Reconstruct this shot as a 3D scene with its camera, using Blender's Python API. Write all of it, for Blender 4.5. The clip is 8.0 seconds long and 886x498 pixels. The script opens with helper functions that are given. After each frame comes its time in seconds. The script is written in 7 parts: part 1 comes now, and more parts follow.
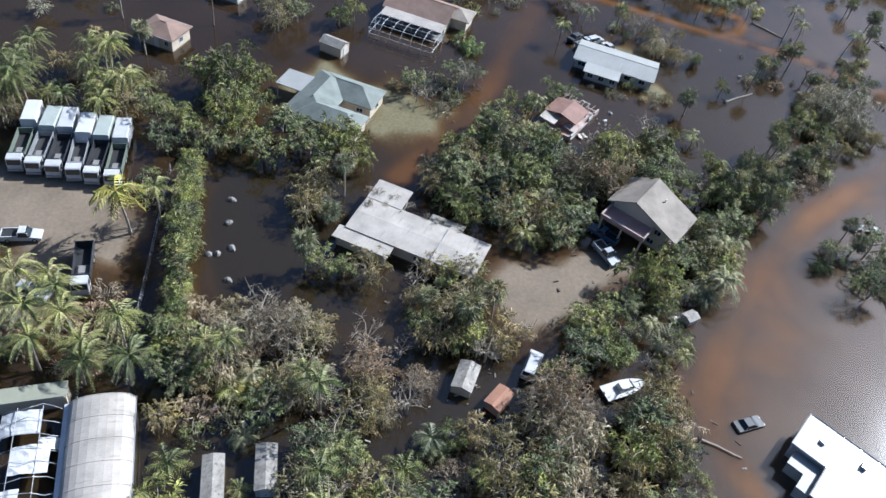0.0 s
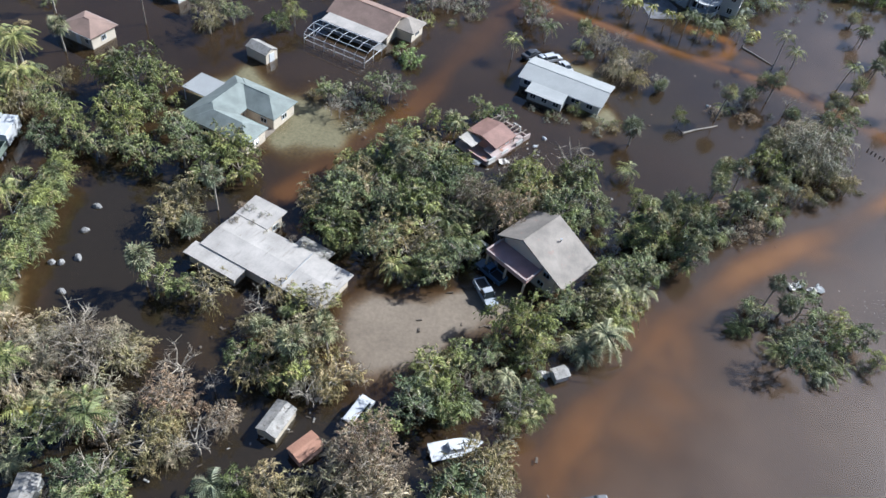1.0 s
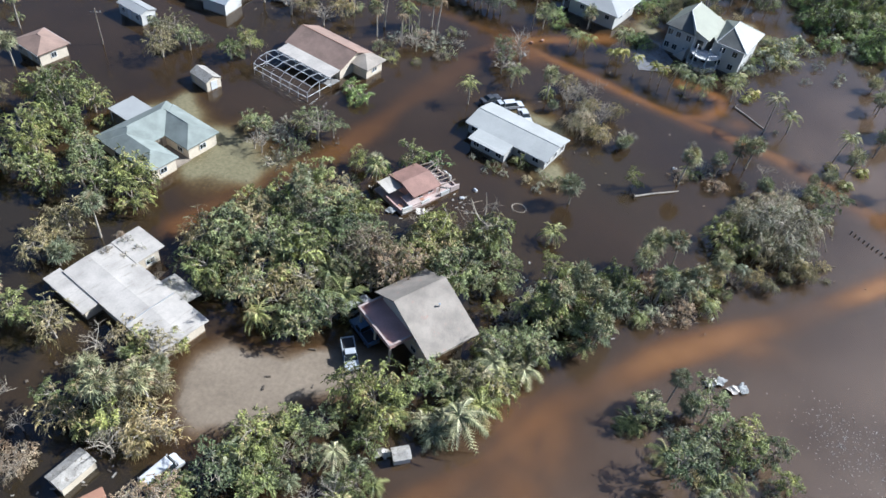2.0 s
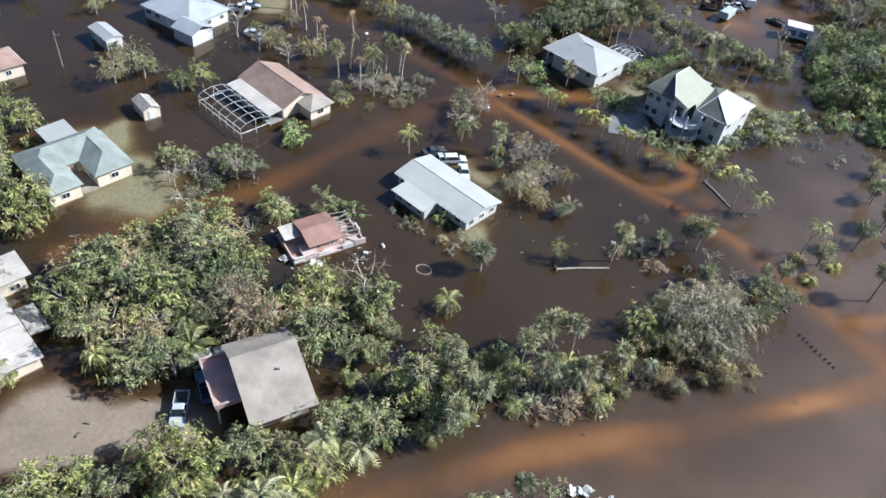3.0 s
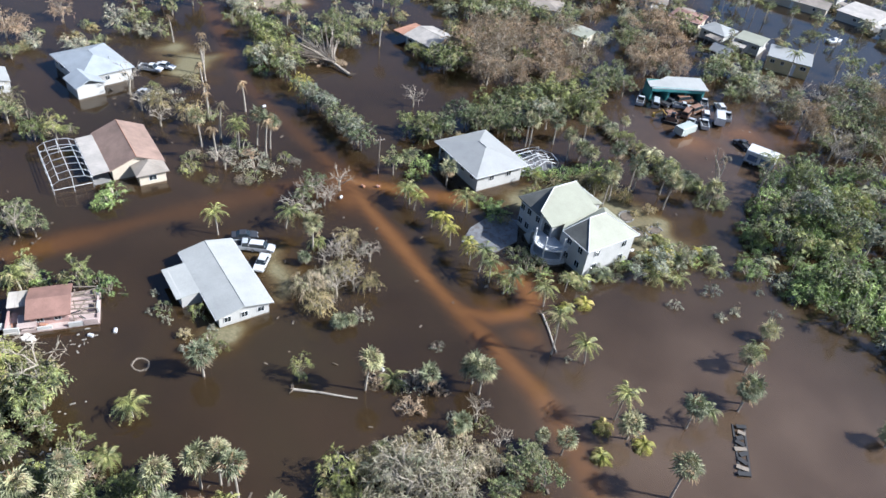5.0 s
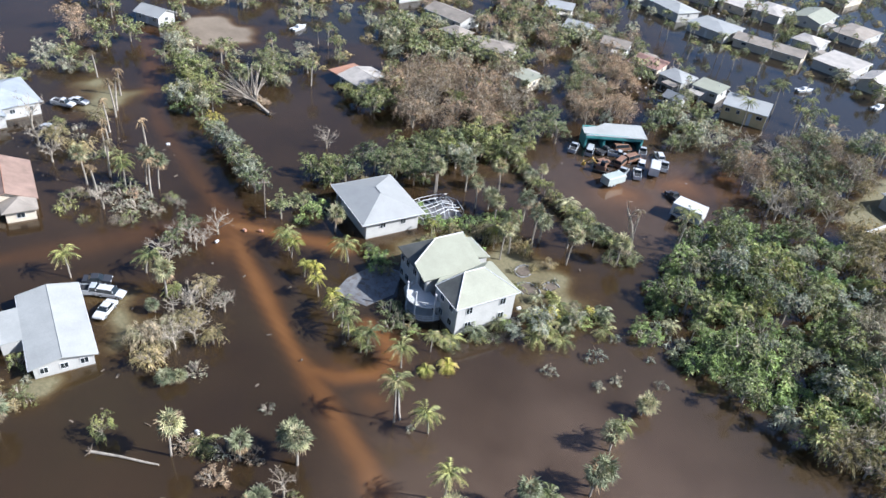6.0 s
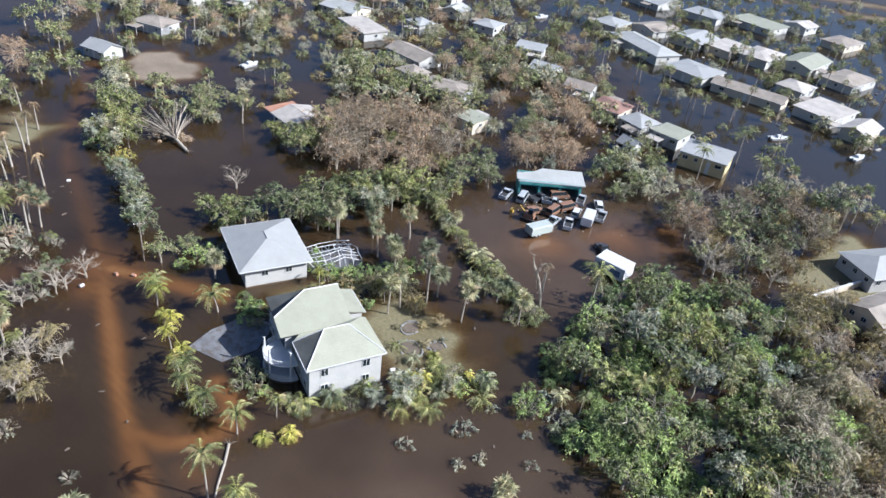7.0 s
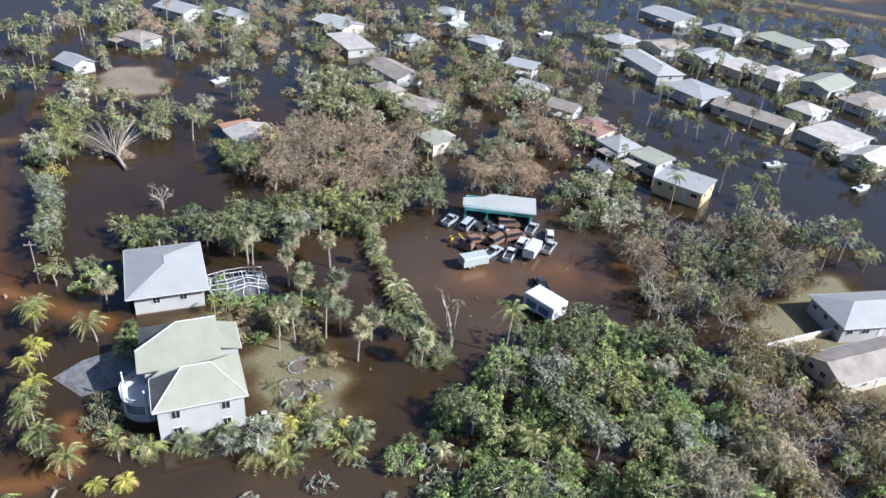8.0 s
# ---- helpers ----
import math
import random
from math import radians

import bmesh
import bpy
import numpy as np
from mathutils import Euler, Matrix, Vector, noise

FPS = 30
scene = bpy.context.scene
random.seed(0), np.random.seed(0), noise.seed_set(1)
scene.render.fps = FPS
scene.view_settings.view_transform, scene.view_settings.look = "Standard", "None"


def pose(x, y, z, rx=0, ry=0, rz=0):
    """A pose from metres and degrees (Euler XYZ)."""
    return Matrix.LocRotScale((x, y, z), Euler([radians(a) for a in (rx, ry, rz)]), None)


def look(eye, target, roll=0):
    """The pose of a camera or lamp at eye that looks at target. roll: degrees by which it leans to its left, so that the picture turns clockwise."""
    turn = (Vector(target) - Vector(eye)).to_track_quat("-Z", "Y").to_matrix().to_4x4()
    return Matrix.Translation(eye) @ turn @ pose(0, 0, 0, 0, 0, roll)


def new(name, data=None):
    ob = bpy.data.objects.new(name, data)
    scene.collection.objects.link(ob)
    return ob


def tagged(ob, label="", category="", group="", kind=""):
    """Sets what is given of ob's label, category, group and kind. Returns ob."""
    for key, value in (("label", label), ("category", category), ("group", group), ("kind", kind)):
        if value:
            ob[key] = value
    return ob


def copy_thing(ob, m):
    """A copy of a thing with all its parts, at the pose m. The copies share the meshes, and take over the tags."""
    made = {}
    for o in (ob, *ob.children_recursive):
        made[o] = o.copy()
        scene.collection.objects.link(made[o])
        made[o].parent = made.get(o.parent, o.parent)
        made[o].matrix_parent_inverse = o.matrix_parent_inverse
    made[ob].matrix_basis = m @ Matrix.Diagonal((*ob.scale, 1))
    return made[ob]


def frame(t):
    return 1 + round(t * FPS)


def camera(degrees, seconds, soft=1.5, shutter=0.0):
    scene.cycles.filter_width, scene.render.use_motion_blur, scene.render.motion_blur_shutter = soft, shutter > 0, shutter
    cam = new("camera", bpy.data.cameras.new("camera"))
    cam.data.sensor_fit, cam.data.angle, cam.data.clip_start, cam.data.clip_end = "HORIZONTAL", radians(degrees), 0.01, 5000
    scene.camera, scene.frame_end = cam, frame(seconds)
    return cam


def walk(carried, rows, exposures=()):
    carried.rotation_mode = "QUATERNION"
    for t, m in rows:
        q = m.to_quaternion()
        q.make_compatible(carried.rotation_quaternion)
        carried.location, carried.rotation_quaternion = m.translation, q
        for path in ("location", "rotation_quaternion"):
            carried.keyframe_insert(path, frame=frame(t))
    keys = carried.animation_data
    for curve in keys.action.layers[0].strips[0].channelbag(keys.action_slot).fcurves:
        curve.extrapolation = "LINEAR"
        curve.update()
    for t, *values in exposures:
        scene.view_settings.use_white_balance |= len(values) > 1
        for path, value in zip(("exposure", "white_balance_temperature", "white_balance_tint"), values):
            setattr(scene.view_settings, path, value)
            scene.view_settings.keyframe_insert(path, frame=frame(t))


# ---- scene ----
cam = camera(62.7, 8.0, soft=1.52)
PATH = [
    (0, (1.364, -0.489, 83.737), (1.565, 0.902, 82.314), 11.9),
    (0.5, (17.275, 4.203, 84.259), (17.381, 5.587, 82.819), 11.1),
    (1, (33.188, 10.768, 84.427), (33.184, 12.154, 82.985), 10.3),
    (1.5, (47.521, 17.527, 84.486), (47.398, 18.921, 83.057), 9.3),
    (2, (61.627, 25.81, 84.65), (61.382, 27.204, 83.238), 8.7),
    (3.5, (98.978, 54.127, 84.726), (98.388, 55.5, 83.396), 8.2),
    (4, (109.465, 64.686, 85.117), (108.782, 66.041, 83.813), 8.6),
    (5.5, (138.216, 99.562, 83.447), (137.312, 100.889, 82.255), 7.9),
    (6, (146.667, 112.432, 83.852), (145.709, 113.752, 82.695), 7.8),
    (6.5, (154.005, 125.569, 83.188), (152.988, 126.882, 82.073), 7.5),
    (7, (160.401, 139.229, 82.465), (159.323, 140.522, 81.385), 7.3),
    (7.5, (166.23, 152.587, 81.978), (165.089, 153.841, 80.917), 6.8),
    (8, (171.717, 166.299, 81.704), (170.511, 167.493, 80.646), 6.0),
]
walk(cam, [(t, look(eye, target, roll)) for t, eye, target, roll in PATH],
     exposures=[(0, 0.75, 5150, 9), (2, 0.98, 5200, 8), (4, 1.09, 5300, 9), (6, 1.08, 5300, 11), (8, 0.94, 5250, 12)])

# ---- sky, sun, exposure ----
SUN_HEIGHT, SUN_BEARING = 37.5, 59.0      # degrees; bearing clockwise from +y
world = bpy.data.worlds.new("sky")
scene.world = world
world.use_nodes = True
wn = world.node_tree
sky = wn.nodes.new("ShaderNodeTexSky")
sky.sky_type, sky.sun_disc = "NISHITA", False
sky.sun_elevation, sky.sun_rotation = radians(SUN_HEIGHT), radians(SUN_BEARING)
sky.dust_density, sky.ozone_density = 3.0, 4.0
wn.links.new(sky.outputs[0], wn.nodes["Background"].inputs[0])
wn.nodes["Background"].inputs[1].default_value = 0.056
sun = new("sun", bpy.data.lights.new("sun", "SUN"))
sun.data.energy, sun.data.angle, sun.data.color = 5.0, radians(0.53), (1.0, 0.91, 0.78)
sx, sy = math.sin(radians(SUN_BEARING)), math.cos(radians(SUN_BEARING))
ce, se = math.cos(radians(SUN_HEIGHT)), math.sin(radians(SUN_HEIGHT))
sun.matrix_world = look((90 + 400 * sx * ce, 180 + 400 * sy * ce, 400 * se), (90, 180, 0))


# ---- small builders ----
class Shape:
    """Vertices and faces gathered for one mesh."""

    def __init__(self):
        self.v, self.f = [], []

    def add(self, verts, faces):
        o = len(self.v)
        self.v.extend(tuple(p) for p in verts)
        self.f.extend(tuple(i + o for i in f) for f in faces)
        return self

    def box(self, x, y, z, sx, sy, sz, rz=0.0, tx=1.0, ty=1.0, rx=0.0, ry=0.0):
        """A box centred on x, y with its base at z; tx, ty narrow its top."""
        m = pose(0, 0, 0, rx, ry, rz)
        pts = []
        for k, (fx, fy) in ((0, (1, 1)), (1, (tx, ty))):
            for a, b in ((-1, -1), (1, -1), (1, 1), (-1, 1)):
                p = m @ Vector((a * sx / 2 * fx, b * sy / 2 * fy, k * sz))
                pts.append((p.x + x, p.y + y, p.z + z))
        return self.add(pts, [(3, 2, 1, 0), (4, 5, 6, 7), (0, 1, 5, 4), (1, 2, 6, 5), (2, 3, 7, 6), (3, 0, 4, 7)])

    def prism(self, outline, lo, hi, axis="z"):
        """A closed outline pushed along an axis; for x the outline is (y, z), for y (x, z)."""
        n = len(outline)
        put = {"z": lambda a, b, c: (a, b, c), "x": lambda a, b, c: (c, a, b), "y": lambda a, b, c: (a, c, b)}[axis]
        pts = [put(a, b, lo) for a, b in outline] + [put(a, b, hi) for a, b in outline]
        side = [(i, (i + 1) % n, n + (i + 1) % n, n + i) for i in range(n)]
        return self.add(pts, side + [tuple(range(n - 1, -1, -1)), tuple(range(n, 2 * n))])

    def tube(self, pts, radii, n=6):
        """A round bar along points."""
        ring, o = [], len(self.v)
        for i, p in enumerate(pts):
            p = Vector(p)
            d = Vector(pts[min(i + 1, len(pts) - 1)]) - Vector(pts[max(i - 1, 0)])
            if d.length < 1e-6:
                d = Vector((0, 0, 1))
            d.normalize()
            a = d.cross(Vector((0.31, 0.95, 0.05)) if abs(d.z) > 0.5 else Vector((0, 0, 1))).normalized()
            b = d.cross(a)
            r = radii[i] if isinstance(radii, (list, tuple)) else radii
            ring += [p + r * (math.cos(6.28319 * k / n) * a + math.sin(6.28319 * k / n) * b) for k in range(n)]
        faces = [(i * n + k, i * n + (k + 1) % n, (i + 1) * n + (k + 1) % n, (i + 1) * n + k) for i in range(len(pts) - 1) for k in range(n)]
        faces += [tuple(range(n - 1, -1, -1)), tuple(range((len(pts) - 1) * n, len(pts) * n))]
        return self.add(ring, faces)

    def drum(self, x, y, z, r, w, n=14, axis="y"):
        """A short cylinder whose axle lies along an axis."""
        d = {"y": (0, 1, 0), "x": (1, 0, 0), "z": (0, 0, 1)}[axis]
        return self.tube([(x - d[0] * w / 2, y - d[1] * w / 2, z - d[2] * w / 2), (x + d[0] * w / 2, y + d[1] * w / 2, z + d[2] * w / 2)], r, n)


def part(name, shape, material, parent=None, label="", smooth=False):
    """One mesh object from a shape, under a thing or a part."""
    me = bpy.data.meshes.new(name)
    me.from_pydata(shape.v, [], shape.f)
    me.materials.append(material)
    if smooth:
        me.polygons.foreach_set("use_smooth", [True] * len(me.polygons))
    ob = new(name, me)
    if parent:
        ob.parent = parent
    return tagged(ob, label)


def again(ob, parent, x, y, z=0.0, rz=0.0):
    """The same mesh once more as another part (with its own sub-parts)."""
    twin = new(ob.name.split(".")[0], ob.data)
    twin.parent = parent
    twin.matrix_basis = pose(x, y, z, 0, 0, rz)
    for c in ob.children:
        sub = new(c.name.split(".")[0], c.data)
        sub.parent = twin
        sub.matrix_basis = c.matrix_basis
    return twin


def thing(name, label, category, m, group="", kind=""):
    ob = new(name)
    ob.matrix_basis = m
    return tagged(ob, label, category, group, kind)


def moved(m, x, y):
    p = m @ Vector((x, y, 0))
    return p.x, p.y


# ---- materials ----
def nodes_of(name):
    m = bpy.data.materials.new(name)
    m.use_nodes = True
    return m, m.node_tree, m.node_tree.nodes["Principled BSDF"]


def noise_at(nt, where, scale, detail=4.0, rough=0.6):
    n = nt.nodes.new("ShaderNodeTexNoise")
    n.inputs["Scale"].default_value, n.inputs["Detail"].default_value, n.inputs["Roughness"].default_value = scale, detail, rough
    nt.links.new(where, n.inputs["Vector"])
    return n.outputs["Fac"]


def ramp(nt, fac, a, b, lo=0.3, hi=0.7):
    n = nt.nodes.new("ShaderNodeValToRGB")
    n.color_ramp.elements[0].position, n.color_ramp.elements[1].position = lo, hi
    n.color_ramp.elements[0].color, n.color_ramp.elements[1].color = (*a, 1), (*b, 1)
    nt.links.new(fac, n.inputs[0])
    return n.outputs[0]


def blend(nt, kind, fac, a, b):
    n = nt.nodes.new("ShaderNodeMix")
    n.data_type, n.blend_type = "RGBA", kind
    for value, slot in ((fac, n.inputs[0]), (a, n.inputs[6]), (b, n.inputs[7])):
        if isinstance(value, (int, float)):
            slot.default_value = value
        elif isinstance(value, tuple):
            slot.default_value = (*value, 1)
        else:
            nt.links.new(value, slot)
    return n.outputs[2]


def dull(c, k):
    return tuple(v * k for v in c)


def surface(name, base, rough=0.6, metal=0.0, big=0.35, vary=0.3, fine=9.0, stain=None, stain_at=0.62, bump=0.25, own=0.12):
    """A weathered surface: broad and fine variation, stains with soft edges, a little relief."""
    m, nt, bs = nodes_of(name)
    where = nt.nodes.new("ShaderNodeNewGeometry").outputs["Position"]
    broad, grain = noise_at(nt, where, big, 5), noise_at(nt, where, fine, 3)
    col = ramp(nt, broad, dull(base, 1 - vary), dull(base, 1 + 0.5 * vary))
    col = blend(nt, "MULTIPLY", 0.6, col, ramp(nt, grain, (0.65, 0.65, 0.65), (1.15, 1.15, 1.15)))
    if stain:
        patch = noise_at(nt, where, big * 2.6, 7, 0.72)
        mask = ramp(nt, patch, (0, 0, 0), (1, 1, 1), stain_at, stain_at + 0.1)
        col = blend(nt, "MIX", mask, col, stain)
    info = nt.nodes.new("ShaderNodeObjectInfo").outputs["Random"]
    col = blend(nt, "MULTIPLY", own, col, ramp(nt, info, (0.3, 0.3, 0.3), (1.2, 1.2, 1.2), 0, 1))
    nt.links.new(col, bs.inputs["Base Color"])
    bs.inputs["Roughness"].default_value, bs.inputs["Metallic"].default_value = rough, metal
    bp = nt.nodes.new("ShaderNodeBump")
    bp.inputs["Strength"].default_value, bp.inputs["Distance"].default_value = bump, 0.05
    nt.links.new(grain, bp.inputs["Height"])
    nt.links.new(bp.outputs[0], bs.inputs["Normal"])
    return m


def ribbed(name, base, step=0.45, rough=0.45, metal=0.0, stain=(0.3, 0.26, 0.2), stain_at=0.62, vary=0.2, depth=0.35):
    """Sheet roofing: ribs across the ridge as relief, dirt run down along them."""
    m, nt, bs = nodes_of(name)
    obj = nt.nodes.new("ShaderNodeTexCoord").outputs["Object"]
    where = nt.nodes.new("ShaderNodeNewGeometry").outputs["Position"]
    stretch = nt.nodes.new("ShaderNodeMapping")
    stretch.inputs["Scale"].default_value = (2.2, 0.25, 0.25)
    nt.links.new(obj, stretch.inputs[0])
    broad, run, fine = noise_at(nt, where, 0.3, 5), noise_at(nt, stretch.outputs[0], 1.0, 5, 0.7), noise_at(nt, where, 6, 4)
    col = ramp(nt, broad, dull(base, 1 - vary), dull(base, 1 + 0.3 * vary))
    col = blend(nt, "MIX", ramp(nt, run, (0, 0, 0), (0.7, 0.7, 0.7), stain_at, stain_at + 0.18), col, stain)
    col = blend(nt, "MULTIPLY", 0.35, col, ramp(nt, fine, (0.6, 0.6, 0.6), (1.1, 1.1, 1.1)))
    nt.links.new(col, bs.inputs["Base Color"])
    bs.inputs["Roughness"].default_value, bs.inputs["Metallic"].default_value = rough, metal
    wave = nt.nodes.new("ShaderNodeTexWave")
    wave.wave_type, wave.bands_direction, wave.wave_profile = "BANDS", "X", "SAW"
    wave.inputs["Scale"].default_value = 0.314 / step
    nt.links.new(obj, wave.inputs[0])
    bp = nt.nodes.new("ShaderNodeBump")
    bp.inputs["Strength"].default_value, bp.inputs["Distance"].default_value = depth, 0.05
    nt.links.new(wave.outputs["Fac"], bp.inputs["Height"])
    nt.links.new(bp.outputs[0], bs.inputs["Normal"])
    return m


def foliage(name, dark, light, dead=None, dead_share=0.0, glow=0.3, rough=0.62):
    """Leaves: tone shifting from clump to clump and leaf to leaf, its near-black to bright span painting in shaded gaps
    and sunlit clumps, some dried, each tree its own cast, light passing through.
    """
    m, nt, bs = nodes_of(name)
    geo = nt.nodes.new("ShaderNodeNewGeometry")
    isle = geo.outputs["Random Per Island"]
    own = nt.nodes.new("ShaderNodeObjectInfo").outputs["Random"]
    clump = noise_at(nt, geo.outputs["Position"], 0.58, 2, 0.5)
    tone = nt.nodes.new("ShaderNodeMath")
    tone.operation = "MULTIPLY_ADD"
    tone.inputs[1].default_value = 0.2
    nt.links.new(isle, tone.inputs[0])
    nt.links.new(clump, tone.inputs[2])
    # dark end paints the shade between clumps, light end their sunlit tops
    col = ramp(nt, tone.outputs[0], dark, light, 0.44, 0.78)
    if dead:
        dry = noise_at(nt, geo.outputs["Position"], 0.42, 3, 0.6)
        pick = nt.nodes.new("ShaderNodeMath")
        pick.operation = "MULTIPLY_ADD"
        pick.inputs[1].default_value = 0.22
        nt.links.new(isle, pick.inputs[0])
        nt.links.new(dry, pick.inputs[2])
        edge = 0.78 - 0.75 * dead_share
        col = blend(nt, "MIX", ramp(nt, pick.outputs[0], (0, 0, 0), (0.85, 0.85, 0.85), edge, edge + 0.08), col, dead)
    col = blend(nt, "MULTIPLY", 1.0, col, ramp(nt, own, (0.62, 0.68, 0.62), (1.4, 1.32, 1.12), 0, 1))
    nt.links.new(col, bs.inputs["Base Color"])
    bs.inputs["Roughness"].default_value = rough
    thin = nt.nodes.new("ShaderNodeBsdfTranslucent")
    nt.links.new(blend(nt, "MULTIPLY", 1.0, col, (1.25, 1.35, 0.85)), thin.inputs[0])
    mix = nt.nodes.new("ShaderNodeMixShader")
    mix.inputs[0].default_value = glow * 0.3
    nt.links.new(bs.outputs[0], mix.inputs[1])
    nt.links.new(thin.outputs[0], mix.inputs[2])
    nt.links.new(mix.outputs[0], nt.nodes["Material Output"].inputs[0])
    return m


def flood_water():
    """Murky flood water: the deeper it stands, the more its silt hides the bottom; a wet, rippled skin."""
    m, nt, bs = nodes_of("flood_water")
    where = nt.nodes.new("ShaderNodeNewGeometry").outputs["Position"]
    silt = noise_at(nt, where, 0.035, 5, 0.55)
    col = ramp(nt, silt, (0.026, 0.017, 0.008), (0.054, 0.034, 0.017), 0.28, 0.72)
    algae = noise_at(nt, where, 0.022, 4, 0.5)
    col = blend(nt, "MIX", ramp(nt, algae, (0, 0, 0), (0.7, 0.7, 0.7), 0.5, 0.66), col, (0.042, 0.031, 0.014))
    murk = noise_at(nt, where, 0.05, 5, 0.6)
    col = blend(nt, "MIX", ramp(nt, murk, (0, 0, 0), (0.7, 0.7, 0.7), 0.54, 0.68), col, (0.030, 0.020, 0.012))
    deep = nt.nodes.new("ShaderNodeAttribute")
    deep.attribute_name = "murkiness"
    col = blend(nt, "MIX", ramp(nt, deep.outputs["Fac"], (0, 0, 0), (1, 1, 1), 0.84, 0.9), col, (0.026, 0.019, 0.010))
    silty = nt.nodes.new("ShaderNodeAttribute")
    silty.attribute_name = "silt"
    cloud = ramp(nt, noise_at(nt, where, 0.06, 5, 0.6), (0.072, 0.047, 0.029), (0.132, 0.092, 0.062), 0.3, 0.7)
    col = blend(nt, "MIX", silty.outputs["Fac"], col, cloud)
    nt.links.new(col, bs.inputs["Base Color"])
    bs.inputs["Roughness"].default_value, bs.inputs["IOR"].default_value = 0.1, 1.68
    a, b = noise_at(nt, where, 0.9, 3), noise_at(nt, where, 4.5, 3)
    bp = nt.nodes.new("ShaderNodeBump")
    bp.inputs["Strength"].default_value, bp.inputs["Distance"].default_value = 0.04, 0.1
    summed = nt.nodes.new("ShaderNodeMath")
    nt.links.new(a, summed.inputs[0])
    nt.links.new(b, summed.inputs[1])
    nt.links.new(summed.outputs[0], bp.inputs["Height"])
    nt.links.new(bp.outputs[0], bs.inputs["Normal"])
    clear = nt.nodes.new("ShaderNodeBsdfTransparent")
    nt.links.new(ramp(nt, deep.outputs["Fac"], (1, 1, 1), (0.86, 0.70, 0.53), 0.02, 0.5), clear.inputs[0])
    mix = nt.nodes.new("ShaderNodeMixShader")
    nt.links.new(deep.outputs["Fac"], mix.inputs[0])
    nt.links.new(clear.outputs[0], mix.inputs[1])
    nt.links.new(bs.outputs[0], mix.inputs[2])
    nt.links.new(mix.outputs[0], nt.nodes["Material Output"].inputs[0])
    return m


def soil():
    """Ground by what lies there: silt, orange sand of the roads, pale sand, rough grass."""
    m, nt, bs = nodes_of("soil")
    where = nt.nodes.new("ShaderNodeNewGeometry").outputs["Position"]
    at = nt.nodes.new("ShaderNodeAttribute")
    at.attribute_name = "cover"
    parts = nt.nodes.new("ShaderNodeSeparateColor")
    nt.links.new(at.outputs["Color"], parts.inputs[0])
    n1, n2, n3 = noise_at(nt, where, 0.12, 6), noise_at(nt, where, 1.6, 6, 0.7), noise_at(nt, where, 12, 3)
    col = ramp(nt, n1, (0.03, 0.022, 0.015), (0.06, 0.042, 0.028))

    def lay(col, mask, top, edge):
        """One cover over another, its edge broken up by noise."""
        add = nt.nodes.new("ShaderNodeMath")
        add.operation = "MULTIPLY_ADD"
        add.inputs[1].default_value, add.inputs[2].default_value = edge, -edge / 2
        nt.links.new(n2, add.inputs[0])
        both = nt.nodes.new("ShaderNodeMath")
        both.use_clamp = True
        nt.links.new(mask, both.inputs[0])
        nt.links.new(add.outputs[0], both.inputs[1])
        cut = nt.nodes.new("ShaderNodeMath")
        cut.operation = "MULTIPLY"
        nt.links.new(both.outputs[0], cut.inputs[0])
        nt.links.new(mask, cut.inputs[1])
        soft = nt.nodes.new("ShaderNodeMath")
        soft.operation = "POWER"
        soft.inputs[1].default_value = 0.5
        nt.links.new(cut.outputs[0], soft.inputs[0])
        return blend(nt, "MIX", soft.outputs[0], col, top)

    col = lay(col, parts.outputs[0], ramp(nt, n1, (0.50, 0.30, 0.135), (0.68, 0.43, 0.21)), 0.25)
    col = lay(col, parts.outputs[1], ramp(nt, n2, (0.115, 0.10, 0.05), (0.20, 0.175, 0.095)), 0.7)
    col = lay(col, parts.outputs[2], blend(nt, "MULTIPLY", 0.55, ramp(nt, n1, (0.16, 0.125, 0.088), (0.245, 0.195, 0.14)), ramp(nt, n2, (0.6, 0.6, 0.6), (1.2, 1.2, 1.2))), 0.25)
    col = blend(nt, "MULTIPLY", 0.15, col, ramp(nt, n3, (0.6, 0.6, 0.6), (1.2, 1.2, 1.2)))
    nt.links.new(col, bs.inputs["Base Color"])
    bs.inputs["Roughness"].default_value = 0.9
    bp = nt.nodes.new("ShaderNodeBump")
    bp.inputs["Strength"].default_value, bp.inputs["Distance"].default_value = 0.25, 0.06
    nt.links.new(n3, bp.inputs["Height"])
    nt.links.new(bp.outputs[0], bs.inputs["Normal"])
    return m


def pane_glass():
    m, nt, bs = nodes_of("window_glass")
    bs.inputs["Base Color"].default_value = (0.02, 0.026, 0.03, 1)
    bs.inputs["Roughness"].default_value, bs.inputs["Specular IOR Level"].default_value = 0.04, 0.7
    return m


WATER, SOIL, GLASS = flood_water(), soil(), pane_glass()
WHITE_ROOF = ribbed("white_sheet_roof", (0.36, 0.36, 0.345), stain=(0.42, 0.40, 0.36), stain_at=0.68, vary=0.12)
PALE_ROOF = ribbed("pale_green_white_roof", (0.41, 0.41, 0.385), step=1.2, depth=0.5, stain=(0.34, 0.34, 0.29), stain_at=0.6, vary=0.15)
DIRTY_ROOF = ribbed("dirty_white_roof", (0.50, 0.455, 0.40), depth=0.12, stain=(0.2, 0.17, 0.13), stain_at=0.56, vary=0.3)
BLUE_ROOF = ribbed("pale_blue_roof", (0.37, 0.395, 0.415), stain=(0.35, 0.36, 0.36))
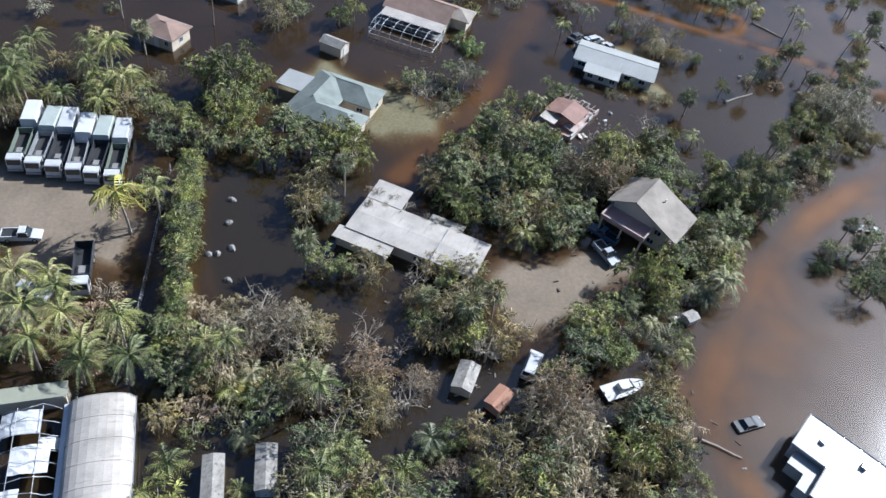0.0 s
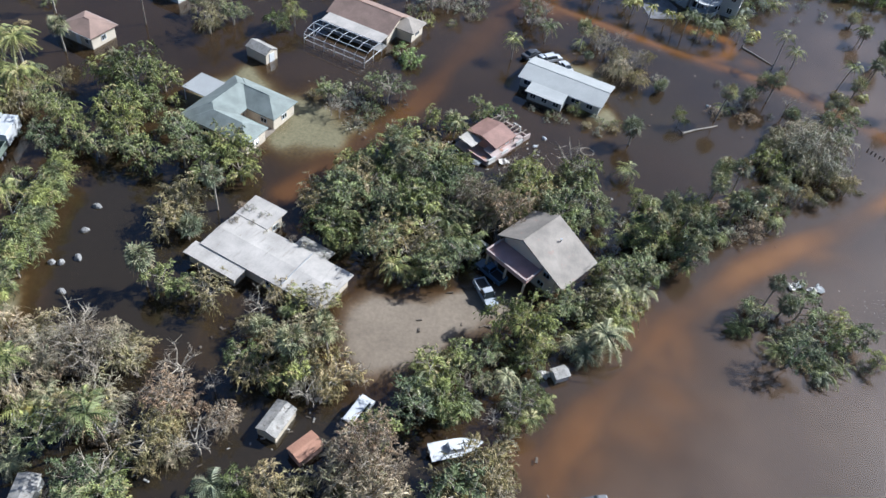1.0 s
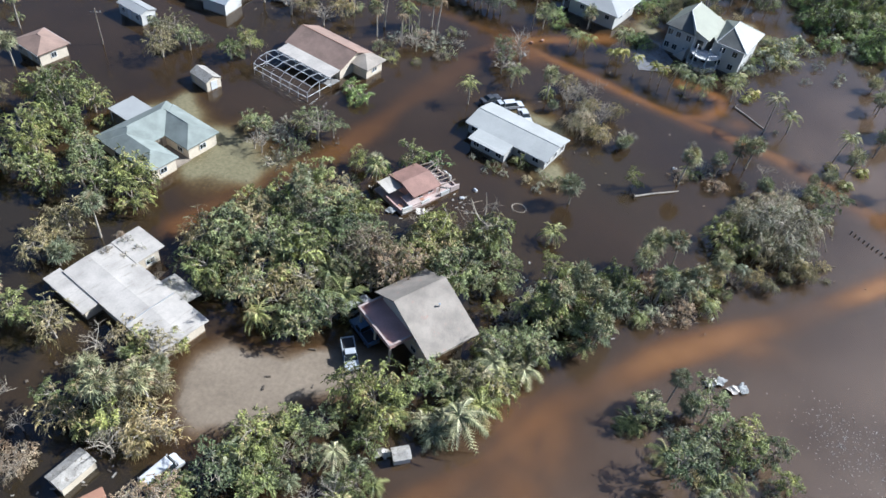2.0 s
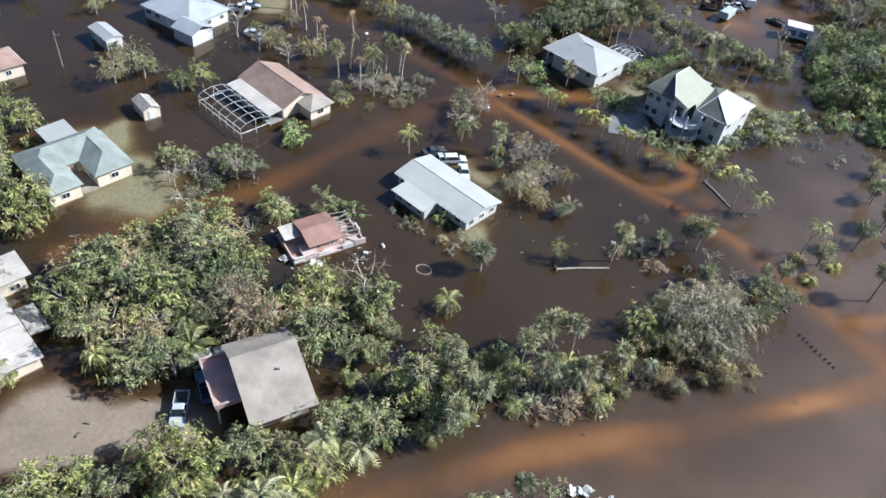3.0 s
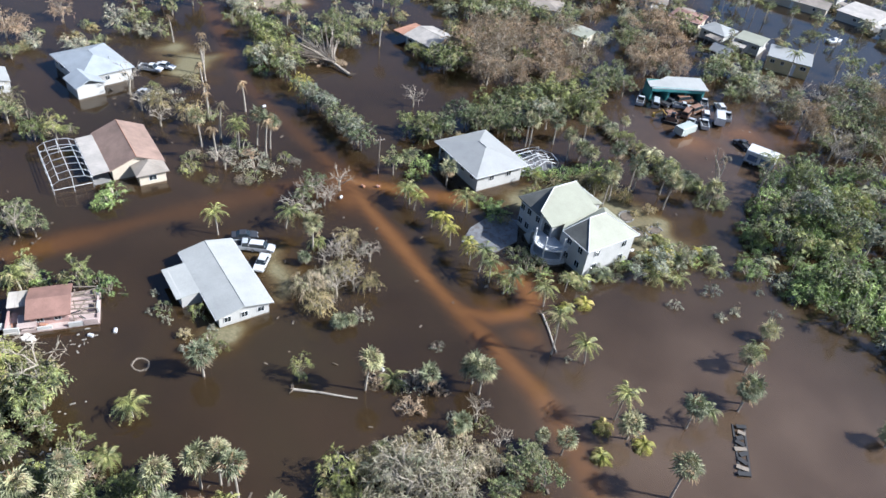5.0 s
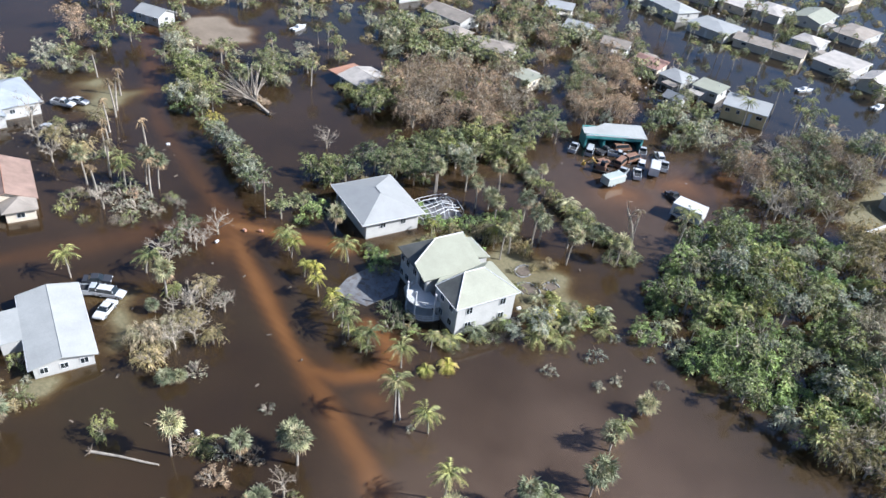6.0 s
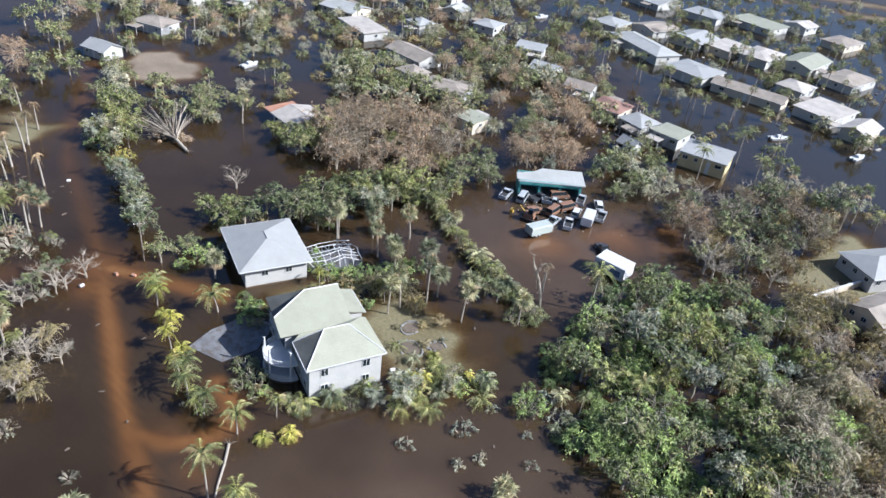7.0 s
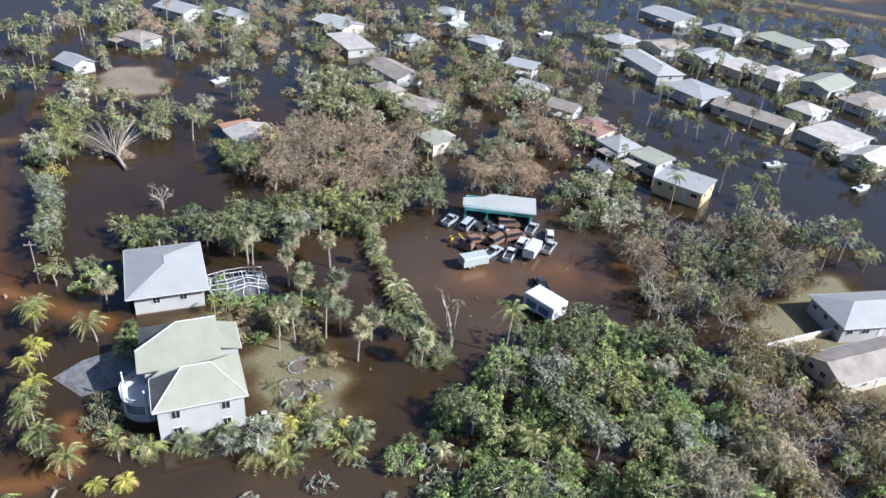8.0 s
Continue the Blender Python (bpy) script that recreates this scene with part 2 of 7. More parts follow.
CREAM_ROOF = ribbed("pale_green_cream_roof", (0.335, 0.335, 0.255), stain=(0.29, 0.285, 0.22), vary=0.16)
MOTTLED = surface("mottled_grey_sheet", (0.36, 0.335, 0.295), 0.7, vary=0.4, big=0.9, stain=(0.13, 0.105, 0.08), stain_at=0.54)
GREEN_ROOF = surface("grey_green_shingle", (0.235, 0.26, 0.235), 0.85, fine=14, stain=(0.25, 0.26, 0.22))
TAN_ROOF = surface("brown_tan_shingle", (0.30, 0.205, 0.16), 0.85, fine=14, stain=(0.38, 0.28, 0.2))
GREY_ROOF = surface("weathered_tan_roof", (0.30, 0.26, 0.215), 0.8, vary=0.3, fine=10, stain=(0.33, 0.20, 0.155), stain_at=0.6)
RUST_ROOF = surface("rusty_sheet", (0.27, 0.155, 0.12), 0.75, vary=0.3, stain=(0.13, 0.06, 0.04))
WHITE_WALL = surface("white_render", (0.50, 0.49, 0.46), 0.75, vary=0.1, stain=(0.5, 0.46, 0.4), stain_at=0.7)
CREAM_WALL = surface("cream_render", (0.62, 0.54, 0.42), 0.8, vary=0.12, stain=(0.4, 0.34, 0.26), stain_at=0.7)
YELLOW_WALL = surface("yellow_render", (0.66, 0.53, 0.28), 0.8, vary=0.12)
TEAL_WALL = surface("teal_paint", (0.10, 0.34, 0.32), 0.6, vary=0.25, stain=(0.3, 0.36, 0.34))
PINK_WALL = surface("pink_render", (0.50, 0.33, 0.29), 0.8, vary=0.2)
TRIM = surface("white_trim", (0.66, 0.66, 0.65), 0.5, vary=0.08, big=1.0)
TIMBER = surface("grey_timber", (0.27, 0.225, 0.175), 0.85, vary=0.35, big=0.8)
CONCRETE = surface("concrete", (0.26, 0.25, 0.235), 0.85, vary=0.25, stain=(0.2, 0.18, 0.15))
DARK = surface("dark_recess", (0.03, 0.03, 0.032), 0.8, vary=0.2)
STEEL = surface("galvanised_steel", (0.55, 0.56, 0.57), 0.4, 0.6, vary=0.15)
RUBBER = surface("black_rubber", (0.022, 0.022, 0.023), 0.8, vary=0.2)
PLASTIC = surface("white_plastic", (0.64, 0.64, 0.64), 0.4, vary=0.06, stain=(0.5, 0.46, 0.4), stain_at=0.72)
CLAY = surface("orange_clay", (0.42, 0.22, 0.14), 0.8, vary=0.3)
SHADED_SLATE = surface("grey_underlay", (0.14, 0.14, 0.125), 0.8, vary=0.3)
WET_SLAB = surface("wet_slab", (0.20, 0.20, 0.205), 0.45, vary=0.4, stain=(0.11, 0.09, 0.07), stain_at=0.5)
PINK_SLAB = surface("pale_pink_slab", (0.44, 0.35, 0.315), 0.8, vary=0.3, stain=(0.2, 0.15, 0.12), stain_at=0.58)
BARK = surface("tree_bark", (0.145, 0.115, 0.085), 0.9, vary=0.35, big=1.5)
PALE_BARK = surface("stripped_pale_bark", (0.42, 0.365, 0.285), 0.9, vary=0.3, big=1.5)
PALM_BARK = surface("palm_bark", (0.38, 0.335, 0.275), 0.9, vary=0.3, big=1.5)
# first colour of each is kept very low for painted shade inside the crown
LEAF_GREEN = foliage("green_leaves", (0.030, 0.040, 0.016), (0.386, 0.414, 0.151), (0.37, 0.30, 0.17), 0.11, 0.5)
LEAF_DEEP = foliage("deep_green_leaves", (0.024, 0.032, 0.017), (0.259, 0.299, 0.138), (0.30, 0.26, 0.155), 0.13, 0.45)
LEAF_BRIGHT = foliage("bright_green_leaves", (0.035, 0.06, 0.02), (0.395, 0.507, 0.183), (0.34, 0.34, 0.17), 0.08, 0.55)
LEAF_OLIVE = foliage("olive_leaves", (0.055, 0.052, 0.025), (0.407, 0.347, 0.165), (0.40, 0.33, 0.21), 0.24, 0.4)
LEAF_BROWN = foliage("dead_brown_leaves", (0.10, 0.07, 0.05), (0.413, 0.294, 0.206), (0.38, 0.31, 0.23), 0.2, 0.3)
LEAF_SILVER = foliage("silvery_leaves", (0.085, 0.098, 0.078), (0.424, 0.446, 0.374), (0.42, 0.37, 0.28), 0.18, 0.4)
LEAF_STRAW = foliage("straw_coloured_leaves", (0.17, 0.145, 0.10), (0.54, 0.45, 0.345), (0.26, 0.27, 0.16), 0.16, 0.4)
FROND = foliage("palm_fronds", (0.055, 0.075, 0.024), (0.368, 0.38, 0.138), (0.40, 0.34, 0.19), 0.14, 0.5)
FROND_GREY = foliage("grey_green_fans", (0.075, 0.09, 0.05), (0.378, 0.378, 0.231), (0.38, 0.34, 0.24), 0.15, 0.4)
FROND_YELLOW = foliage("yellow_fronds", (0.17, 0.17, 0.03), (0.42, 0.40, 0.08), (0.45, 0.36, 0.14), 0.2)
FROND_DEAD = foliage("dead_fronds", (0.13, 0.09, 0.055), (0.31, 0.235, 0.15), None, 0, 0.2)


def paint(name, base, rough=0.3):
    m = surface(name, base, rough, vary=0.12, big=0.8, bump=0.05, stain=dull(base, 0.55), stain_at=0.7)
    m.node_tree.nodes["Principled BSDF"].inputs["Coat Weight"].default_value = 0.4
    return m


CAR_WHITE, CAR_SILVER = paint("white_car_paint", (0.6, 0.6, 0.6)), paint("silver_car_paint", (0.42, 0.44, 0.46))
CAR_BLUE, CAR_DARK = paint("blue_grey_car_paint", (0.10, 0.16, 0.26)), paint("dark_car_paint", (0.035, 0.037, 0.045), 0.6)
CAR_RUST, CAR_YELLOW = paint("orange_brown_paint", (0.23, 0.125, 0.075), 0.7), paint("yellow_machine_paint", (0.5, 0.33, 0.05), 0.5)

# ---- ground, roads, water ----
ROADS = {
    "main": ((-60, 228), (-33, 212), (-4, 196), (23, 188), (42, 182.5), (61, 175), (77, 169), (90, 165), (103, 161), (113, 155.5), (123, 148), (132, 141)),
    "south": ((132, 141), (116, 125.5), (97, 110.5), (83, 99), (71, 87), (64, 76), (57, 67), (52, 58), (51, 50), (55, 42), (58, 30)),
    "branch": ((5, 98), (17, 118), (23, 130), (27.5, 146), (32, 158), (38, 174), (42, 182)),
    "spur": ((125, 150), (139, 160), (170, 184)),
    "arc": ((84, 167), (89, 169.5), (92, 174), (91.5, 178.5), (88, 181), (83, 181.5)),
    "hip_drive": ((45, 183), (56, 189), (64, 194)),
}


def far_from(line, x, y):
    """Distance of points to a polyline."""
    best = np.full(x.shape, 1e9)
    for (ax, ay), (bx, by) in zip(line, line[1:]):
        dx, dy = bx - ax, by - ay
        k = np.clip(((x - ax) * dx + (y - ay) * dy) / (dx * dx + dy * dy), 0, 1)
        best = np.minimum(best, np.hypot(x - ax - k * dx, y - ay - k * dy))
    return best


def inside(poly, x, y):
    """Signed depth inside a polygon: positive within."""
    hit = np.zeros(x.shape, bool)
    for (ax, ay), (bx, by) in zip(poly, poly[1:] + poly[:1]):
        if ay != by:
            hit ^= ((ay > y) != (by > y)) & (x < (bx - ax) * (y - ay) / (by - ay) + ax)
    d = far_from(tuple(poly) + (poly[0],), x, y)
    return np.where(hit, d, -d)


def wobble(x, y, s, seed):
    """Cheap smooth unevenness."""
    r = np.random.RandomState(seed)
    out = 0
    for k in range(5):
        a, p = r.uniform(0, 6.28, 2)
        out = out + np.sin((x * math.cos(a) + y * math.sin(a)) * s * (1 + 0.55 * k) + p) / (1 + 0.5 * k)
    return out / 2.3


PALE = [
    [(-75, 90), (-40.7, 90), (-33, 80), (-34, 71), (-42, 70), (-53, 74), (-75, 76)],
    [(20, 78), (26.5, 79.5), (32, 82.3), (38, 86), (45, 86), (45.5, 81.5), (39, 74.5), (34, 69.5), (30.5, 67), (26, 66.5), (22, 69), (20, 73)],
    [(-46, 230), (-60, 241), (-57, 251), (-42, 252), (-32, 246), (-32, 234)],
]
# where the bottom is sunk and the water coloured darker
DARK_WATER = [
    [(-24, 97), (-2, 96), (-3, 84), (0, 77), (0, 66), (-18, 66), (-24, 80)],
    # near wood: dark water put in for the tree shade lying there
    [(-24, 30), (40, 30), (46, 48), (32, 56), (10, 60), (-24, 60)],
    [(16, 88), (33, 86), (54, 100), (58, 106), (38, 112), (18, 104)],
    [(100, 326), (84, 342), (62, 352), (40, 384), (-20, 410), (-80, 500), (40, 580), (170, 520), (190, 390), (140, 344)],
    [(-30, 262), (-6, 280), (-40, 300), (-60, 284)],
]
GRASS = [
    [(-24, 122), (-12, 134), (2, 128), (20, 122), (13, 108), (0, 106), (-20, 108)],
    [(44, 150), (62, 146), (62, 154), (50, 160), (44, 158)],
    [(52, 134), (62, 131), (66, 136), (62, 142), (54, 138)],
    [(-60, 76), (-34, 72), (-34, 56), (-62, 54)],
    [(88, 204), (101, 200), (110, 212), (102, 224), (84, 222), (78, 212)],
    [(-30, 186), (-14, 181), (-8, 190), (-20, 202), (-40, 200)],
    [(64, 200), (78, 196), (80, 204), (72, 212)],
    [(126, 286), (160, 290), (165, 330), (132, 324)],
    [(-30, 90), (-24, 93), (-18, 58), (-26, 52)],
]


# where the flood water is stirred up and pale with silt
SILTY = [
    [(40, 10), (54, 62), (82, 96), (112, 122), (112, 150), (104, 172), (112, 196), (124, 206), (150, 200), (230, 190), (230, 10)],
    [(66, 248), (84, 284), (104, 284), (112, 262), (108, 246), (90, 242)],
]


def build_ground():
    xs = np.concatenate([[-4000, -1800, -800, -400, -240], np.arange(-150, 236, 1.1), [300, 420, 800, 1800, 4000]])
    ys = np.concatenate([[-3000, -1200, -500, -150], np.arange(10, 360, 1.1), np.arange(364, 640, 8), [720, 1000, 1800, 4500]])
    x, y = np.meshgrid(xs, ys)
    sand = np.zeros(x.shape)
    for name, line in ROADS.items():
        w = {"main": 2.7, "south": 2.9, "branch": 3.4, "spur": 2.7, "arc": 2.4, "hip_drive": 2.6}[name]
        w = w * (1 + 0.42 * wobble(x, y, 0.13, 5))
        much = {"main": 0.85, "south": 0.95, "branch": 0.6, "spur": 0.9, "arc": 0.85, "hip_drive": 1.0}[name] * (0.85 + 0.22 * wobble(x, y, 0.07, 8))
        if name == "south":
            much = much * (0.82 + 0.4 * wobble(x, y, 0.16, 21))
        if name == "main":
            much = much * np.clip(x / 50, 0.6, 1)
        sand = np.maximum(sand, much * np.exp(-(far_from(line, x, y) / w) ** 3))
    for cx, cy, r in ((45, 181, 8), (86, 172, 5), (50, 178, 5), (52, 56, 7), (128, 146, 7), (106, 283, 7), (96, 170, 4), (66, 80, 6), (98, 274, 8), (90, 258, 9), (81, 115, 2.6), (66, 73, 9), (62, 66, 9), (71.5, 82, 6), (58, 58, 7), (99, 108, 5)):
        sand = np.maximum(sand, 0.62 * np.exp(-(np.hypot(x - cx + 2.5 * wobble(x, y, 0.2, 12), y - cy + 2.5 * wobble(x, y, 0.2, 13)) / r) ** 2))
    grass, pale = np.zeros(x.shape), np.zeros(x.shape)
    rough = wobble(x, y, 0.35, 9)
    for poly in GRASS:
        grass = np.maximum(grass, np.clip(0.45 + (inside(poly, x, y) + 2.2 * rough) / 9.0, 0, 1))
    for poly in PALE:
        pale = np.maximum(pale, np.clip(0.72 + (inside(poly, x, y) + 1.5 * rough) / 7.5, 0, 1))
    strips = np.clip((y - (540 + 0.35 * x)) / 12, 0, 1) * (0.55 + 0.45 * np.sin((y - 0.5 * x) * 0.16))
    grass = np.maximum(grass, strips)
    pale = np.maximum(pale, np.clip(0.9 * strips - 0.35, 0, 1))
    z = -0.46 + 0.07 * wobble(x, y, 0.09, 3) + 0.34 * sand
    z = np.maximum(z, -0.46 + 0.45 * grass + 0.05 * rough)
    z = np.maximum(z, -0.46 + 0.50 * pale + 0.03 * rough)
    deep = np.maximum.reduce([np.clip(0.5 + (inside(poly, x, y) + 1.5 * rough) / 8, 0, 1) for poly in DARK_WATER])
    z = np.minimum(z, z - 1.4 * deep)
    nx, ny = len(xs), len(ys)
    i = np.arange(nx * ny).reshape(ny, nx)
    faces = np.stack([i[:-1, :-1], i[:-1, 1:], i[1:, 1:], i[1:, :-1]], -1).reshape(-1, 4)
    me = bpy.data.meshes.new("ground")
    me.from_pydata(np.stack([x, y, z], -1).reshape(-1, 3).tolist(), [], faces.tolist())
    me.polygons.foreach_set("use_smooth", [True] * len(faces))
    at = me.attributes.new("cover", "FLOAT_COLOR", "POINT")
    at.data.foreach_set("color", np.stack([sand, grass, pale, np.ones(x.shape)], -1).reshape(-1).astype(np.float32))
    me.materials.append(SOIL)
    tagged(new("ground", me), "flat silty ground with submerged orange sand roads and soaked lawns", "ground", kind="structure")
    pond = bpy.data.meshes.new("water")
    pond.from_pydata(np.stack([x, y, 0 * z], -1).reshape(-1, 3).tolist(), [], faces.tolist())
    veil = pond.attributes.new("murkiness", "FLOAT", "POINT")
    veil.data.foreach_set("value", (0.92 * (1 - np.exp(3.6 * np.minimum(z, 0)))).reshape(-1).astype(np.float32))
    stirred = np.maximum.reduce([np.clip(0.5 + (inside(poly, x, y) + 4 * wobble(x, y, 0.1, 31)) / 28, 0, 1) for poly in SILTY])
    silt = pond.attributes.new("silt", "FLOAT", "POINT")
    silt.data.foreach_set("value", (stirred * (1 - deep)).reshape(-1).astype(np.float32))
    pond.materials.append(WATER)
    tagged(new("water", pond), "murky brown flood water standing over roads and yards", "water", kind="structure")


build_ground()
TAKEN = []      # footprints that plants keep clear of: x, y, turn, half length, half width


def keep_clear(x, y, rz, l, w):
    TAKEN.append((x, y, math.cos(radians(rz)), math.sin(radians(rz)), l / 2, w / 2))


def is_clear(x, y, r):
    for cx, cy, c, s, hl, hw in TAKEN:
        u, v = (x - cx) * c + (y - cy) * s, -(x - cx) * s + (y - cy) * c
        if abs(u) < hl + r and abs(v) < hw + r:
            return False
    return True

# ---- houses ----
def gable_roof(l, w, eave, rise, over=0.5, thick=0.16, x=0.0, y=0.0, shape=None):
    """A ridge along x over a plan l by w."""
    s = shape or Shape()
    drop = rise * over / (w / 2)
    h = w / 2 + over
    sec = [(y - h, eave - drop), (y, eave + rise), (y + h, eave - drop), (y + h, eave - drop + thick), (y, eave + rise + thick), (y - h, eave - drop + thick)]
    return s.prism([sec[i] for i in (0, 1, 2, 3, 4, 5)], x - l / 2 - over, x + l / 2 + over, "x")


def hip_roof(l, w, eave, rise, over=0.5, thick=0.16, x=0.0, y=0.0, shape=None, inset=1.0):
    """Four slopes; the ridge lies along the longer side."""
    s = shape or Shape()
    a, b = l / 2 + over, w / 2 + over
    run = min(a, b) * inset
    rx, ry = max(a - run, 0.02), max(b - run, 0.02)
    if a >= b:
        ry = 0.02
    else:
        rx = 0.02
    pts = [(x - a, y - b, eave), (x + a, y - b, eave), (x + a, y + b, eave), (x - a, y + b, eave)]
    pts += [(px, py, eave + thick) for px, py, _ in pts]
    pts += [(x - rx, y - ry, eave + rise), (x + rx, y - ry, eave + rise), (x + rx, y + ry, eave + rise), (x - rx, y + ry, eave + rise)]
    return s.add(pts, [(3, 2, 1, 0), (0, 1, 5, 4), (1, 2, 6, 5), (2, 3, 7, 6), (3, 0, 4, 7), (4, 5, 9, 8), (5, 6, 10, 9), (6, 7, 11, 10), (7, 4, 8, 11), (8, 9, 10, 11)])


def flat_roof(l, w, z, thick=0.2, x=0.0, y=0.0, fall=0.0, shape=None):
    s = shape or Shape()
    return s.prism([(y - w / 2, z), (y + w / 2, z + fall), (y + w / 2, z + fall + thick), (y - w / 2, z + thick)], x - l / 2, x + l / 2, "x")


def slope(pts, thick=0.16, shape=None):
    """A flat roof plane given by its corners, with thickness."""
    s = shape or Shape()
    n = len(pts)
    low = [(x, y, z - thick) for x, y, z in pts]
    return s.add(list(pts) + low, [tuple(range(n)), tuple(range(2 * n - 1, n - 1, -1)), *[(i, i + n, (i + 1) % n + n, (i + 1) % n) for i in range(n)]])


def window_part(parent, x, y, z, w, h, rz):
    """A window set a little proud of the wall it faces out of (its outside towards local -y)."""
    s = Shape()
    for bx, bz, bw, bh in ((0, 0, w, 0.09), (0, h - 0.09, w, 0.09), (-w / 2 + 0.045, 0.09, 0.09, h - 0.18), (w / 2 - 0.045, 0.09, 0.09, h - 0.18), (0, 0.09, 0.06, h - 0.18)):
        s.box(bx, 0, bz, bw, 0.12, bh)
    win = part("window", s, TRIM, parent)
    win.matrix_basis = pose(x, y, z, 0, 0, rz)
    part("pane", Shape().box(0, 0, 0.05, w - 0.1, 0.06, h - 0.1), GLASS, win, "dark window glass")
    return win


def door_part(parent, x, y, z, w, h, rz, material):
    d = part("door", Shape().box(0, 0, 0, w, 0.12, h), material, parent)
    d.matrix_basis = pose(x, y, z, 0, 0, rz)
    part("handle", Shape().box(w * 0.36, -0.09, h * 0.48, 0.12, 0.08, 0.04), STEEL, d, "metal door handle")
    return d


def ridge_cap(parent, a, b, material, r=0.09):
    return part("ridge_cap", Shape().tube([a, b], r, 5), material, parent)


def side_windows(house, l, w, z, n, seed, h=1.15, x=0.0, y=0.0):
    """Windows round a rectangular storey."""
    r = random.Random(seed)
    for sgn, rz in ((-1, 0), (1, 180)):
        for k in range(n):
            px = -l / 2 + l * (k + 0.5) / n + r.uniform(-0.3, 0.3)
            if k == n // 2 and sgn < 0:
                door_part(house, x + px, y + sgn * (w / 2 + 0.03), 0.05, 1.0, z + h - 0.05, rz, TRIM)
            else:
                window_part(house, x + px, y + sgn * (w / 2 + 0.03), z, r.choice((1.0, 1.4, 1.8)), h, rz)
    for sgn, rz in ((-1, -90), (1, 90)):
        for k in range(max(1, n - 2)):
            py = -w / 2 + w * (k + 0.5) / max(1, n - 2)
            window_part(house, x + sgn * (l / 2 + 0.03), y + py, z, 1.2, h, rz)


def walls(house, l, w, top, material, gable=0.0, x=0.0, y=0.0):
    """Outer walls; with a gable the ends rise to the ridge."""
    s = Shape()
    if gable:
        s.prism([(y - w / 2, -0.7), (y + w / 2, -0.7), (y + w / 2, top), (y, top + gable), (y - w / 2, top)], x - l / 2, x + l / 2, "x")
    else:
        s.box(x, y, -0.7, l, w, top + 0.7)
    return part("wall", s, material, house)


def plain_house(label, x, y, rz, l, w, eave, rise, roof, roof_mat, wall_mat, n=4, over=0.55, group="", seed=1):
    """A one-storey house with a gable, hip or flat roof."""
    h = thing("house", label, "house", pose(x, y, 0, 0, 0, rz), group)
    keep_clear(x, y, rz, l, w)
    if roof == "gable":
        walls(h, l - 2 * over, w - 2 * over, eave, wall_mat, rise * 0.9)
        part("roof", gable_roof(l - 2 * over, w - 2 * over, eave, rise, over), roof_mat, h)
        ridge_cap(h, (-l / 2, 0, eave + rise + 0.13), (l / 2, 0, eave + rise + 0.13), roof_mat)
    elif roof == "hip":
        walls(h, l - 2 * over, w - 2 * over, eave, wall_mat)
        part("roof", hip_roof(l - 2 * over, w - 2 * over, eave, rise, over), roof_mat, h)
        if l > w:
            ridge_cap(h, (-(l - w) / 2, 0, eave + rise), ((l - w) / 2, 0, eave + rise), roof_mat)
    else:
        walls(h, l - 2 * over, w - 2 * over, eave, wall_mat)
        part("roof", flat_roof(l, w, eave, 0.22, fall=rise), roof_mat, h)
    drop = 0 if roof != "gable" else rise * over / (w / 2 - over)
    for sgn in (-1, 1):
        part("gutter", Shape().box(0, sgn * (w / 2 + 0.04), eave - drop - 0.02, l, 0.1, 0.14), TRIM, h)
    side_windows(h, l - 2 * over, w - 2 * over, max(0.55, eave - 1.75), n, seed)
    if seed % 2:
        part("roof_vent", Shape().drum(l * 0.22, w * 0.2, eave + rise * 0.75, 0.12, 0.7, 8, "z").drum(l * 0.22, w * 0.2, eave + rise * 0.75 + 0.38, 0.2, 0.1, 8, "z"), STEEL, h, "grey metal vent pipe")
    return h


def white_gable_house():
    m = pose(52.0, 143.7, 0, 0, 0, -19.5)
    h = thing("house", "long white house with pale metal gable roof in flood water", "house", m)
    keep_clear(52, 143.7, -19.5, 18.5, 9.2)
    keep_clear(*moved(m, -1.9, -6.4), -19.5, 8, 4)
    walls(h, 17.4, 8.2, 2.3, WHITE_WALL, 0.75)
    part("roof", gable_roof(17.4, 8.2, 2.3, 0.85, 0.55), PALE_ROOF, h)
    ridge_cap(h, (-9.2, 0, 3.3), (9.2, 0, 3.3), PALE_ROOF)
    wing = part("porch", Shape().box(-1.9, -6.1, -0.7, 7.4, 3.2, 2.9), WHITE_WALL, h, "white side wing under a lean-to roof")
    part("roof", flat_roof(8.0, 3.9, 2.0, 0.15, -2.1, -6.5, 0.2), PALE_ROOF, wing)
    side_windows(h, 17.4, 8.2, 0.7, 5, 3)
    for y in (-4.72, 4.72):
        part("gutter", Shape().box(0, y, 2.16, 18.4, 0.1, 0.14), TRIM, h)
    for k in range(3):
        window_part(h, -4.4 + 2.5 * k, -7.75, 0.6, 1.3, 1.1, 0)


